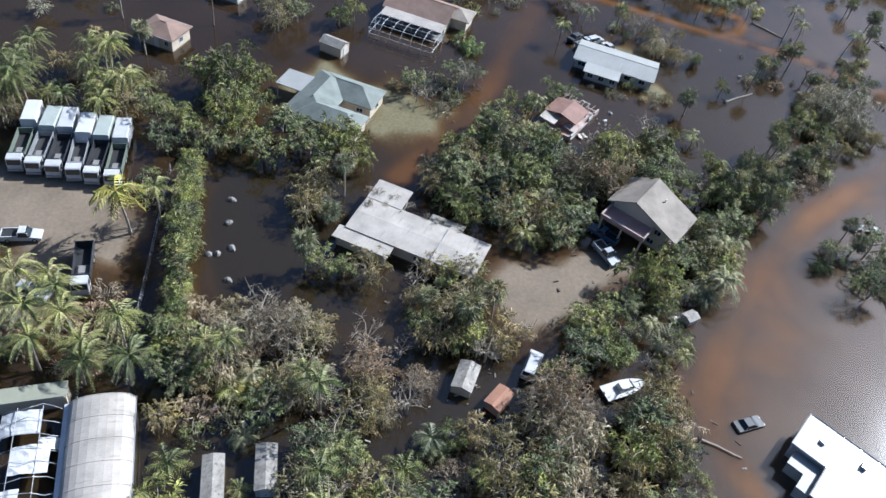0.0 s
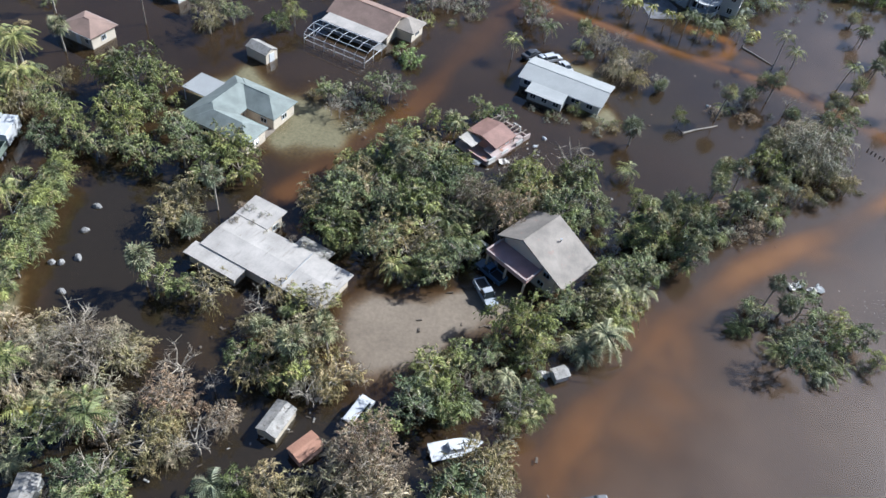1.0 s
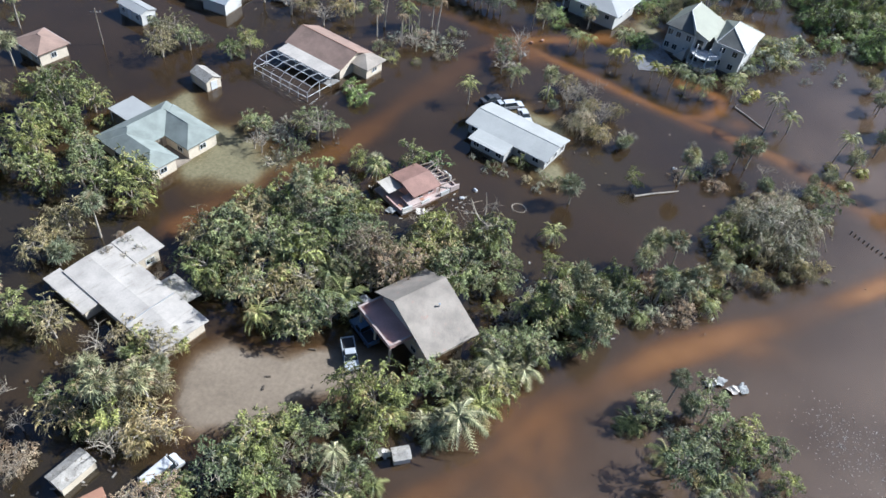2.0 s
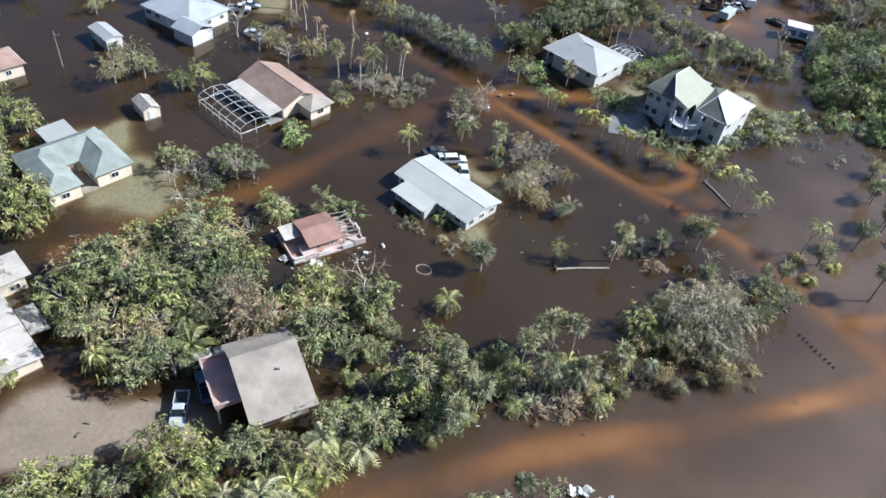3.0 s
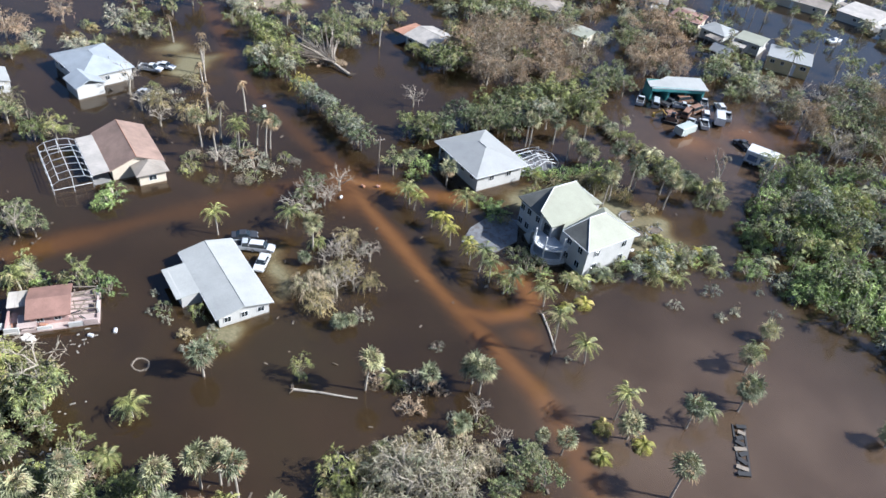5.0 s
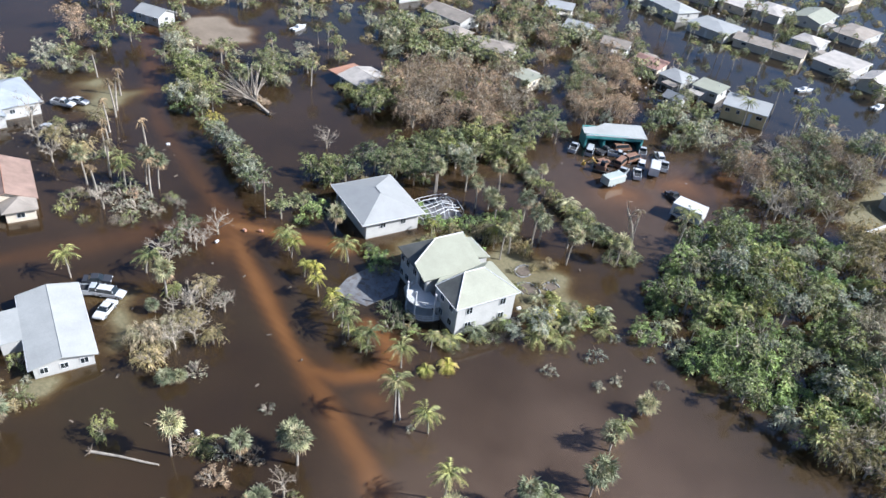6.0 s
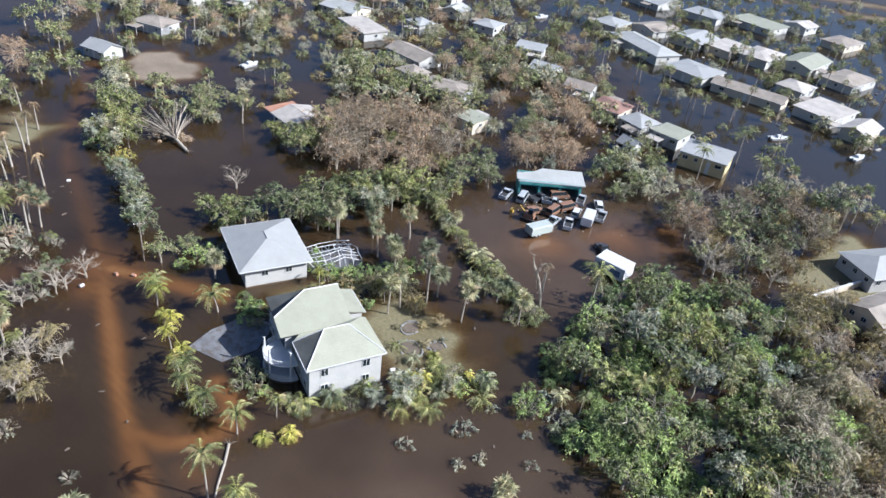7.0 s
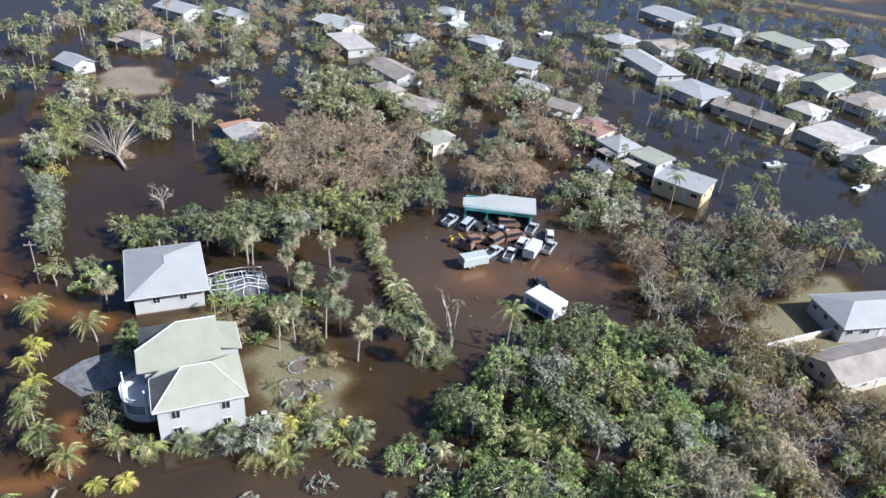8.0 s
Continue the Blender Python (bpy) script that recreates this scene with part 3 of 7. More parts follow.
def green_hip_house():
    m = pose(-7.0, 114.0, 0, 0, 0, -20)
    h = thing("house", "cream house with grey-green shingle hip roof and courtyard notch", "house", m)
    keep_clear(-7, 114, -20, 15, 16)
    keep_clear(*moved(m, -9.5, 2), -20, 6, 6)
    for l, w, x, y in ((7.2, 14.2, -3.9, 0.5), (9.6, 6.2, 0.8, 4.7), (9.8, 5.2, 1.2, -4.2)):
        walls(h, l, w, 2.6, CREAM_WALL, 0, x, y)
    part("roof", hip_roof(7.2, 14.2, 2.6, 2.3, 0.5, x=-3.9, y=0.5), GREEN_ROOF, h)
    part("roof", hip_roof(11.4, 6.2, 2.62, 1.95, 0.5, x=-0.1, y=4.7), GREEN_ROOF, h)
    part("roof", hip_roof(11.6, 5.2, 2.61, 1.75, 0.5, x=0.3, y=-4.2), GREEN_ROOF, h)
    ridge_cap(h, (-3.9, -3.3, 4.88), (-3.9, 4.3, 4.88), GREEN_ROOF)
    ridge_cap(h, (-3.9, 4.7, 4.55), (2.2, 4.7, 4.55), GREEN_ROOF)
    part("porch", Shape().box(2.8, 0.1, -0.5, 6.0, 3.2, 0.75), TIMBER, h, "brown timber porch floor in the notch")
    door_part(h, -0.24, 0.2, 0.2, 1.0, 2.1, 90, TIMBER)
    for x, y, rz in ((5.66, 4.7, 90), (6.16, -4.2, 90), (-7.56, -3, -90), (-7.56, 5, -90), (2.5, -6.86, 0), (-2.5, -6.86, 0), (2.5, 7.86, 180), (3.5, 1.5, 0), (3.5, -1.54, 180)):
        window_part(h, x, y, 0.9, 1.4, 1.1, rz)
    c = thing("carport", "flat white carport roof on posts beside the green-roofed house", "carport", m @ pose(-10.2, 2.0, 0))
    part("roof", flat_roof(5.6, 5.4, 2.75, 0.14, fall=0.15), WHITE_ROOF, c)
    post = Shape().box(0, 0, -0.6, 0.12, 0.12, 3.35)
    first = part("post", post, TRIM, c)
    first.matrix_basis = pose(-2.6, -2.4, 0)
    for x, y in ((2.6, -2.4), (-2.6, 2.4), (2.6, 2.4)):
        again(first, c, x, y)


def tan_house():
    m = pose(7.5, 154.5, 0, 0, 0, -20)
    h = thing("house", "tan house with brown shingle gable roof and white porch strip", "house", m)
    keep_clear(7.5, 155.5, -20, 17, 11)
    keep_clear(*moved(m, 0.6, -9), -20, 16, 11)
    walls(h, 14.6, 9.4, 2.5, CREAM_WALL, 1.8, -0.3, 1.4)
    part("roof", gable_roof(14.6, 9.4, 2.5, 2.0, 0.55, x=-0.3, y=1.4), TAN_ROOF, h)
    ridge_cap(h, (-8.1, 1.4, 4.64), (7.5, 1.4, 4.64), CLAY)
    walls(h, 4.6, 5.0, 2.4, CREAM_WALL, 0, 8.5, 3.2)
    part("roof", hip_roof(5.6, 5.2, 2.4, 1.3, 0.5, x=8.2, y=3.2), GREY_ROOF, h, "lighter tan hip over the end room")
    part("porch_roof", flat_roof(14.8, 3.2, 2.2, 0.14, 0.1, -5.35, 0.25), DIRTY_ROOF, h, "white metal strip roof over the porch")
    part("porch_floor", Shape().box(0.1, -5.3, -0.6, 14.6, 3.2, 0.7), CONCRETE, h)
    for x, y, rz in ((-7.64, 0, -90), (-7.64, 3, -90), (-4, -3.34, 0), (0, -3.34, 0), (4, -3.34, 0), (-4, 6.14, 180), (2, 6.14, 180), (10.84, 3.2, 90)):
        window_part(h, x, y, 0.8, 1.5, 1.15, rz)
    c = thing("screen_enclosure", "white-framed pool cage of thin bars with torn screens", "pool cage", m @ pose(0.6, -10.5, 0))
    for k in range(7):
        x = -7.4 + k * 14.8 / 6
        part("rib", Shape().tube([(x, 3.4, 0), (x, 3.4, 2.3), (x, 2.2, 2.95), (x, 0, 3.25), (x, -2.2, 2.95), (x, -3.5, 2.2), (x, -3.5, -0.5)], 0.07, 5), STEEL, c)
    for y, z in ((3.4, 2.3), (2.2, 2.95), (0, 3.25), (-2.2, 2.95), (-3.5, 2.2), (-3.5, 1.0)):
        part("purlin", Shape().tube([(-7.4, y, z), (7.4, y, z)], 0.07, 5), TRIM, c)
    for x in (-7.4, 7.4):
        part("end_bar", Shape().tube([(x, -3.5, 1.1), (x, 3.4, 1.1)], 0.06, 5).tube([(x, 0, -0.4), (x, 0, 3.25)], 0.06, 5), TRIM, c)
    part("deck", Shape().box(0, 0, -0.6, 14.8, 7.0, 0.55), CONCRETE, c, "wet concrete pool deck")


def hip_house():
    m = pose(60.1, 206.5, 0, 0, 0, -20.3)
    h = thing("house", "raised white house with a smooth pale metal hip roof", "house", m)
    keep_clear(60, 206.5, -20.3, 16.2, 13.5)
    walls(h, 12.6, 11.6, 3.95, WHITE_WALL, 0, 0.8, 0.2)
    part("roof", hip_roof(15.2, 12.6, 3.95, 2.3, 0.5), WHITE_ROOF, h)
    ridge_cap(h, (-1.4, 0, 6.27), (1.4, 0, 6.27), WHITE_ROOF)
    first = part("post", Shape().box(0, 0, -0.7, 0.25, 0.25, 4.65), TRIM, h)
    first.matrix_basis = pose(-7.1, -5.8, 0)
    for y in (-2.9, 0, 2.9, 5.8):
        again(first, h, -7.1, y)
    part("deck", Shape().box(-6.4, 0, 1.0, 2.2, 12, 0.2), TIMBER, h)
    for x, y, rz in ((-2, -5.62, 0), (1.5, -5.62, 0), (5, -5.62, 0), (7.14, -2, 90), (7.14, 2.5, 90), (-5.54, 0, -90), (-5.54, 3.4, -90), (3, 6.04, 180)):
        window_part(h, x, y, 1.9, 1.3, 1.2, rz)
    for x, y, l, w in ((0, -6.86, 16.3, 0.1), (0, 6.86, 16.3, 0.1), (-8.16, 0, 0.1, 13.6), (8.16, 0, 0.1, 13.6)):
        part("gutter", Shape().box(x, y, 3.93, l, w, 0.16), TRIM, h)
    c = thing("screen_enclosure", "collapsed pool cage of bent white bars behind the hip-roofed house", "pool cage", m @ pose(2.8, 12.3, 0))
    keep_clear(*moved(m, 2.8, 12.3), -20.3, 7.6, 10.6)
    r = random.Random(4)
    for k in range(8):
        y = -4.9 + k * 1.4
        bend = [(-3.5, y, -0.3)] + [(-3.5 + 7.0 * q / 5 + r.uniform(-0.25, 0.25), y + r.uniform(-0.4, 0.4), (1.5 + 1.0 * math.sin(math.pi * q / 5)) * r.uniform(0.6, 1.05)) for q in range(6)] + [(3.6, y, -0.3)]
        part("rib", Shape().tube(bend, 0.085, 5), (TRIM, STEEL)[k % 2], c)
    for k in range(6):
        x = -3.4 + k * 1.36
        part("purlin", Shape().tube([(x, -5.0, 0.9 + r.uniform(0, 0.6)), (x + r.uniform(-0.4, 0.4), -1.6, 1.9 + r.uniform(-0.5, 0.3)), (x + r.uniform(-0.4, 0.4), 1.8, 1.7 + r.uniform(-0.5, 0.5)), (x, 5.0, 0.9 + r.uniform(0, 0.6))], 0.075, 5), TRIM, c)
    part("deck", Shape().box(0, 0, -0.5, 7.2, 10.2, 0.52), WET_SLAB, c, "wet grey pool deck")


def big_house():
    m = pose(88.0, 198.0, 0, 0, 0, -20)
    h = thing("house", "two-storey white house with pale cream-green hip roofs and curved porch", "house", m)
    keep_clear(88, 198, -20, 21, 14)
    keep_clear(*moved(m, 0.5, -8.4), -20, 8, 5)
    walls(h, 9.6, 10.6, 6.3, WHITE_WALL, 0, -4.2, -0.9)
    walls(h, 7.4, 11.8, 6.3, WHITE_WALL, 0, 5.6, 0.9)
    walls(h, 6.4, 3.2, 5.9, WHITE_WALL, 0, -4.6, 5.9)
    # back wing: a long sunny slope with an open front gable, a short steep slope behind, a corner hip with its shade
    # put into the grey
    fall = 2.45 / 7.6

    def sunny(x):
        return 9.05 - fall * (x + 6.4)

    part("gable_wall", Shape().prism([(-2.3, 6.2), (0.9, 6.2), (0.9, sunny(0.9) - 0.2), (-2.3, sunny(-2.3) - 0.2)], -6.25, 4.3, "y"), WHITE_WALL, h, "white front gable wall")
    part("roof", slope([(-6.4, -1.0, 9.05), (-2.4, -7.2, sunny(-2.4)), (1.3, -7.2, sunny(1.3)), (1.3, 4.9, sunny(1.3)), (-6.4, 4.9, 9.05)]), CREAM_ROOF, h)
    part("roof", slope([(-6.4, 4.9, 9.05), (-9.8, 4.9, 6.35), (-9.8, -6.6, 6.35), (-6.4, -1.0, 9.05)]), CREAM_ROOF, h)
    part("torn_roof", slope([(-6.4, -1.0, 9.03), (-9.8, -6.6, 6.35), (-2.4, -6.8, 6.35)]), SHADED_SLATE, h, "grey underlay where roof sheets were torn off, darkened for the shaded side")
    part("cheek_wall", Shape().add([(-6.2, -1.3, 8.8), (-2.4, -6.9, 6.2), (-2.4, -6.9, sunny(-2.4) - 0.1), (-6.0, -1.2, 8.8), (-2.2, -6.8, 6.2), (-2.2, -6.8, sunny(-2.2) - 0.1)], [(0, 1, 2), (5, 4, 3), (0, 3, 4, 1), (1, 4, 5, 2), (2, 5, 3, 0)]), WHITE_WALL, h)
    part("end_gable", Shape().prism([(-9.3, 6.2), (0.7, 6.2), (0.7, 6.5), (-6.4, 8.85)], 4.1, 4.4, "y"), WHITE_WALL, h)
    part("side_roof", slope([(-8.0, 4.5, 6.95), (-1.2, 4.5, 6.95), (-1.2, 8.0, 6.05), (-8.0, 8.0, 6.05)]), CREAM_ROOF, h, "lower cream lean-to roof")
    # front wing: a hipped roof whose ridge lies off centre
    e, top = 6.3, 8.95
    part("roof", slope([(9.8, -5.6, e), (9.8, 7.4, e), (4.2, 2.9, top), (4.2, -1.1, top)]), CREAM_ROOF, h)
    part("roof", slope([(9.8, 7.4, e), (0.4, 7.4, e), (0.4, 6.6, e + 0.35), (4.2, 2.9, top)]), CREAM_ROOF, h)
    # this hip gets the dark grey to paint in shade on its sunless face
    part("roof", slope([(2.6, -5.6, e), (9.8, -5.6, e), (4.2, -1.1, top)]), SHADED_SLATE, h, "front hip coloured dark for its side turned from the sun")
    part("roof", slope([(4.2, 2.9, top), (0.4, 6.6, e + 0.35), (0.4, -3.0, e + 0.35), (2.6, -5.6, e), (4.2, -1.1, top)]), CREAM_ROOF, h)
    for p, q in (((-6.4, -1.0, 9.05), (-6.4, 4.9, 9.05)), ((4.2, -1.1, 8.97), (4.2, 2.9, 8.97)), ((4.2, -1.1, 8.95), (9.8, -5.6, 6.32)), ((4.2, 2.9, 8.95), (9.8, 7.4, 6.32)), ((4.2, -1.1, 8.95), (2.6, -5.6, 6.32)), ((-6.4, -1.0, 9.05), (-2.4, -7.2, 7.78))):
        ridge_cap(h, p, q, TRIM, 0.1)
    for b in ((9.86, 0.9, e - 0.14, 0.1, 13.0, 0.16), (6.2, -5.68, e - 0.14, 7.2, 0.1, 0.16), (-4.6, 8.06, 5.92, 6.8, 0.1, 0.14)):
        part("gutter", Shape().box(*b), TRIM, h)
    # porch on two floors with a curved front between the wings
    for z in (0.3, 3.3):
        ring = [(1.2 + 3.6 * math.cos(a), -5.6 + 4.3 * math.sin(a)) for a in [math.pi + math.pi * k / 14 for k in range(15)]]
        part("balcony_floor", Shape().prism(ring + [(4.8, -5.3), (-2.4, -5.3)], z - 0.25, z), TRIM, h)
        rail = Shape()
        for lift in (0.45, 0.95):
            rail.tube([(px, py, z + lift) for px, py in ring], 0.07, 5)
        for px, py in ring:
            rail.box(px, py, z, 0.07, 0.07, 0.95)
        part("railing", rail, TRIM, h, "white balcony railing on a curve")
    wall_ring = [(1.2 + 3.5 * math.cos(a), -5.6 + 4.2 * math.sin(a)) for a in [math.pi + math.pi * k / 14 for k in range(15)]]
    part("curved_wall", Shape().prism(wall_ring + [(1.2 + 0.9 * (px - 1.2), 0.97 * py + 0.05) for px, py in reversed(wall_ring)], -0.6, 0.9), WHITE_WALL, h)
    for k in (1, 5, 9, 13):
        a = math.pi + math.pi * k / 14
        part("column", Shape().drum(1.2 + 3.45 * math.cos(a), -5.6 + 4.15 * math.sin(a), 2.8, 0.16, 6.4, 8, "z"), TRIM, h)
    # outside stair
    for k in range(9):
        part("step", Shape().box(-3.0 - 0.32 * k, -7.2 + 0.12 * k, -0.4, 0.34, 1.5, 3.3 - 0.36 * k), WHITE_WALL, h)
    for z in (0.9, 4.1):
        for x, y, rz in ((9.34, -2.6, 90), (9.34, 4.2, 90), (-9.04, -3.6, -90), (-9.04, -0.4, -90), (-9.04, 2.6, -90), (-8.2, -6.24, 0), (-6.2, -6.24, 0), (-3.6, -6.24, 0), (4.4, -5.04, 0), (7.4, -5.04, 0), (-6, 7.54, 180), (-3, 7.54, 180), (5, 6.84, 180)):
            window_part(h, x, y, z, 1.3, 1.5, rz)
    door_part(h, -0.8, -6.26, 0.3, 1.6, 2.2, 0, GLASS)
    door_part(h, -0.8, -6.26, 3.3, 1.6, 2.2, 0, GLASS)


def long_house():
    m = pose(8.5, 81.5, -0.35, 0, 0, -22)
    h = thing("house", "long low house with dirty white flat roof sections littered with branches", "house", m)
    keep_clear(8.5, 81.5, -22, 22, 9)
    keep_clear(*moved(m, -7.5, 6), -22, 6.5, 5)
    keep_clear(*moved(m, -6.7, -5.5), -22, 9, 3)
    walls(h, 20.6, 7.2, 2.7, CREAM_WALL, 0, 0.5, 0)
    part("roof", gable_roof(21.2, 7.4, 2.7, 0.28, 0.4, x=0.5), DIRTY_ROOF, h)
    walls(h, 5.4, 4.2, 2.6, CREAM_WALL, 0, -7.5, 5.7)
    part("roof", flat_roof(6.2, 4.9, 2.75, 0.2, -7.5, 6.3, 0.12), DIRTY_ROOF, h)
    walls(h, 8.4, 2.4, 2.3, CREAM_WALL, 0, -6.7, -4.9)
    part("roof", flat_roof(9.6, 2.7, 2.35, 0.16, -6.7, -5.25, 0.15), DIRTY_ROOF, h)
    part("roof_seam", Shape().box(4.2, 0, 2.98, 0.1, 7.6, 0.18), STEEL, h)
    part("lean_to", flat_roof(6.0, 2.6, 2.0, 0.12, 3.2, 5.6, -0.3), MOTTLED, h, "battered grey lean-to at the back")
    for x, y, rz in ((2, -3.64, 0), (5, -3.64, 0), (9, -3.64, 0), (10.84, 0, 90), (-10.24, 5.7, -90), (2, 3.64, 180), (7, 3.64, 180), (-4.76, 6.2, 90)):
        window_part(h, x, y, 0.9, 1.5, 1.1, rz)
    door_part(h, 7, -3.64, 0.1, 1, 2.1, 0, TRIM)


def garage_house():
    m = pose(48.7, 92.1, 0, 0, 0, 52)
    h = thing("house", "two-storey tan house with weathered gable roof and pink deck", "house", m)
    keep_clear(48.7, 92.1, 52, 8.6, 12)
    keep_clear(*moved(m, -5.6, 2.2), 52, 5, 9)
    walls(h, 7.4, 10.6, 4.4, CREAM_WALL)
    # the ridge lies nearer to the back: a long front slope and a short back one
    sec = [(-7.2, 3.8), (1.6, 7.3), (6.3, 4.7), (6.3, 4.88), (1.6, 7.5), (-7.2, 3.98)]
    part("roof", Shape().prism(sec, -4.5, 4.5, "x"), GREY_ROOF, h)
    part("gable_wall", Shape().prism([(-5.3, 4.4), (5.3, 4.4), (5.3, 5.2), (1.6, 7.25), (-5.3, 4.55)], -3.7, 3.7, "x"), CREAM_WALL, h)
    ridge_cap(h, (-4.5, 1.6, 7.52), (4.5, 1.6, 7.52), GREY_ROOF)
    part("deck", Shape().box(-5.7, 1.4, 3.5, 4.0, 8.2, 0.25), PINK_WALL, h, "dusty pink upper deck")
    part("parapet", Shape().box(-7.65, 1.4, 3.75, 0.16, 8.2, 0.55).box(-5.7, -2.65, 3.75, 4.0, 0.16, 0.55).box(-5.7, 5.45, 3.75, 4.0, 0.16, 0.55), PINK_WALL, h, "low pink parapet")
    part("parapet_cap", Shape().box(-7.65, 1.4, 4.3, 0.3, 8.4, 0.08).box(-5.7, -2.65, 4.3, 3.7, 0.3, 0.08).box(-5.7, 5.45, 4.3, 3.7, 0.3, 0.08), PINK_SLAB, h, "pale pink parapet cap")
    first = part("post", Shape().box(0, 0, -0.6, 0.28, 0.28, 4.1), CREAM_WALL, h)
    first.matrix_basis = pose(-7.4, -2.4, 0)
    for y in (1.4, 5.2):
        again(first, h, -7.4, y)
    for z, spots in ((0.7, ((-2, -5.34, 0), (2, -5.34, 0), (3.74, -2, 90), (3.74, 2, 90), (-3.74, -3, -90), (0, 5.34, 180))), (3.0, ((3.74, -2, 90), (3.74, 2, 90), (-3.74, -3.6, -90), (0, 5.34, 180)))):
        for x, y, rz in spots:
            window_part(h, x, y, z, 1.3, 1.1, rz)
    part("roof_vent", Shape().drum(1.2, -1.6, 6.3, 0.1, 0.9, 8, "z").drum(1.2, -1.6, 6.75, 0.17, 0.1, 8, "z"), STEEL, h, "grey metal vent pipe")


def wrecked_house():
    m = pose(38.4, 122.0, 0, 0, 0, 56)
    h = thing("house", "wrecked house with rusty roof remnant and broken pale pink walls", "house", m)
    keep_clear(38.6, 121.6, 56, 14.5, 11)
    keep_clear(38.4, 116.6, 56, 11, 9)
    r = random.Random(8)
    part("slab", Shape().box(0, 0, -0.6, 13.0, 8.0, 0.85), PINK_SLAB, h, "washed-out pinkish floor slab")
    part("roof", gable_roof(5.6, 6.6, 2.1, 0.75, 0.3, x=-0.4, y=0.3), RUST_ROOF, h)
    part("wall", Shape().box(-0.4, 0.3, 0.2, 5.2, 6.0, 1.95), PINK_WALL, h)
    for k in range(6):
        if k != 3:
            part("low_wall", Shape().box(-5.4 + 2.15 * k, -3.9 + r.uniform(-0.15, 0.15), 0.2, 2.0, 0.28, r.uniform(0.4, 1.25), r.uniform(-4, 4)), (WHITE_WALL, PINK_SLAB)[k % 2], h, "broken pale outer wall")
    for k in range(4):
        part("low_wall", Shape().box(6.35 + r.uniform(-0.2, 0.2), -2.9 + 1.95 * k, 0.2, 0.28, 1.8, r.uniform(0.4, 1.4), r.uniform(-5, 5)), (PINK_SLAB, WHITE_WALL)[k % 2], h)
    part("low_wall", Shape().box(-6.3, -1.2, 0.2, 0.28, 5.0, 0.7), PINK_WALL, h)
    for k in range(9):
        part("rubble", Shape().box(r.uniform(-6, 1), r.uniform(-3.6, -1.8), 0.25, r.uniform(0.5, 1.5), r.uniform(0.4, 1.0), r.uniform(0.1, 0.4), r.uniform(0, 180), 0.8, 0.7, r.uniform(-12, 12)), (CLAY, PINK_SLAB, DARK)[k % 3], h)
    part("awning", flat_roof(3.0, 3.4, 1.85, 0.1, -4.8, 1.8, 0.25), DIRTY_ROOF, h, "pale tilted awning sheet")
    part("awning", flat_roof(2.6, 2.6, 1.0, 0.1, -3.4, -2.6, 0.35), PINK_SLAB, h)
    part("awning", flat_roof(1.8, 2.2, 0.6, 0.08, -5.6, -3.2, -0.2), DIRTY_ROOF, h)
    for k in range(7):
        part("rafter", Shape().box(4.4, -3.0 + 1.0 * k, 1.75 + r.uniform(-0.15, 0.15), 3.4, 0.12, 0.16, r.uniform(-8, 8), 1, 1, 0, r.uniform(-6, 6)), TIMBER, h)
    for k in range(5):
        part("post", Shape().box(2.9 + 3.0 * (k % 2), -2.8 + 1.4 * k, 0.2, 0.14, 0.14, 1.6 + r.uniform(-0.4, 0.3)), TIMBER, h)
    for k in range(10):
        part("plank", Shape().box(r.uniform(2.8, 6), r.uniform(-3.4, 3.4), 0.3, r.uniform(1.0, 2.6), 0.2, 0.07, r.uniform(0, 180), 1, 1, r.uniform(-15, 15)), (TIMBER, DIRTY_ROOF, DARK)[k % 3], h)
    for x, y, rz in ((-1.6, -2.74, 0), (0.8, -2.74, 0), (-3.04, 1.5, -90)):
        window_part(h, x, y, 0.9, 1.0, 0.9, rz)


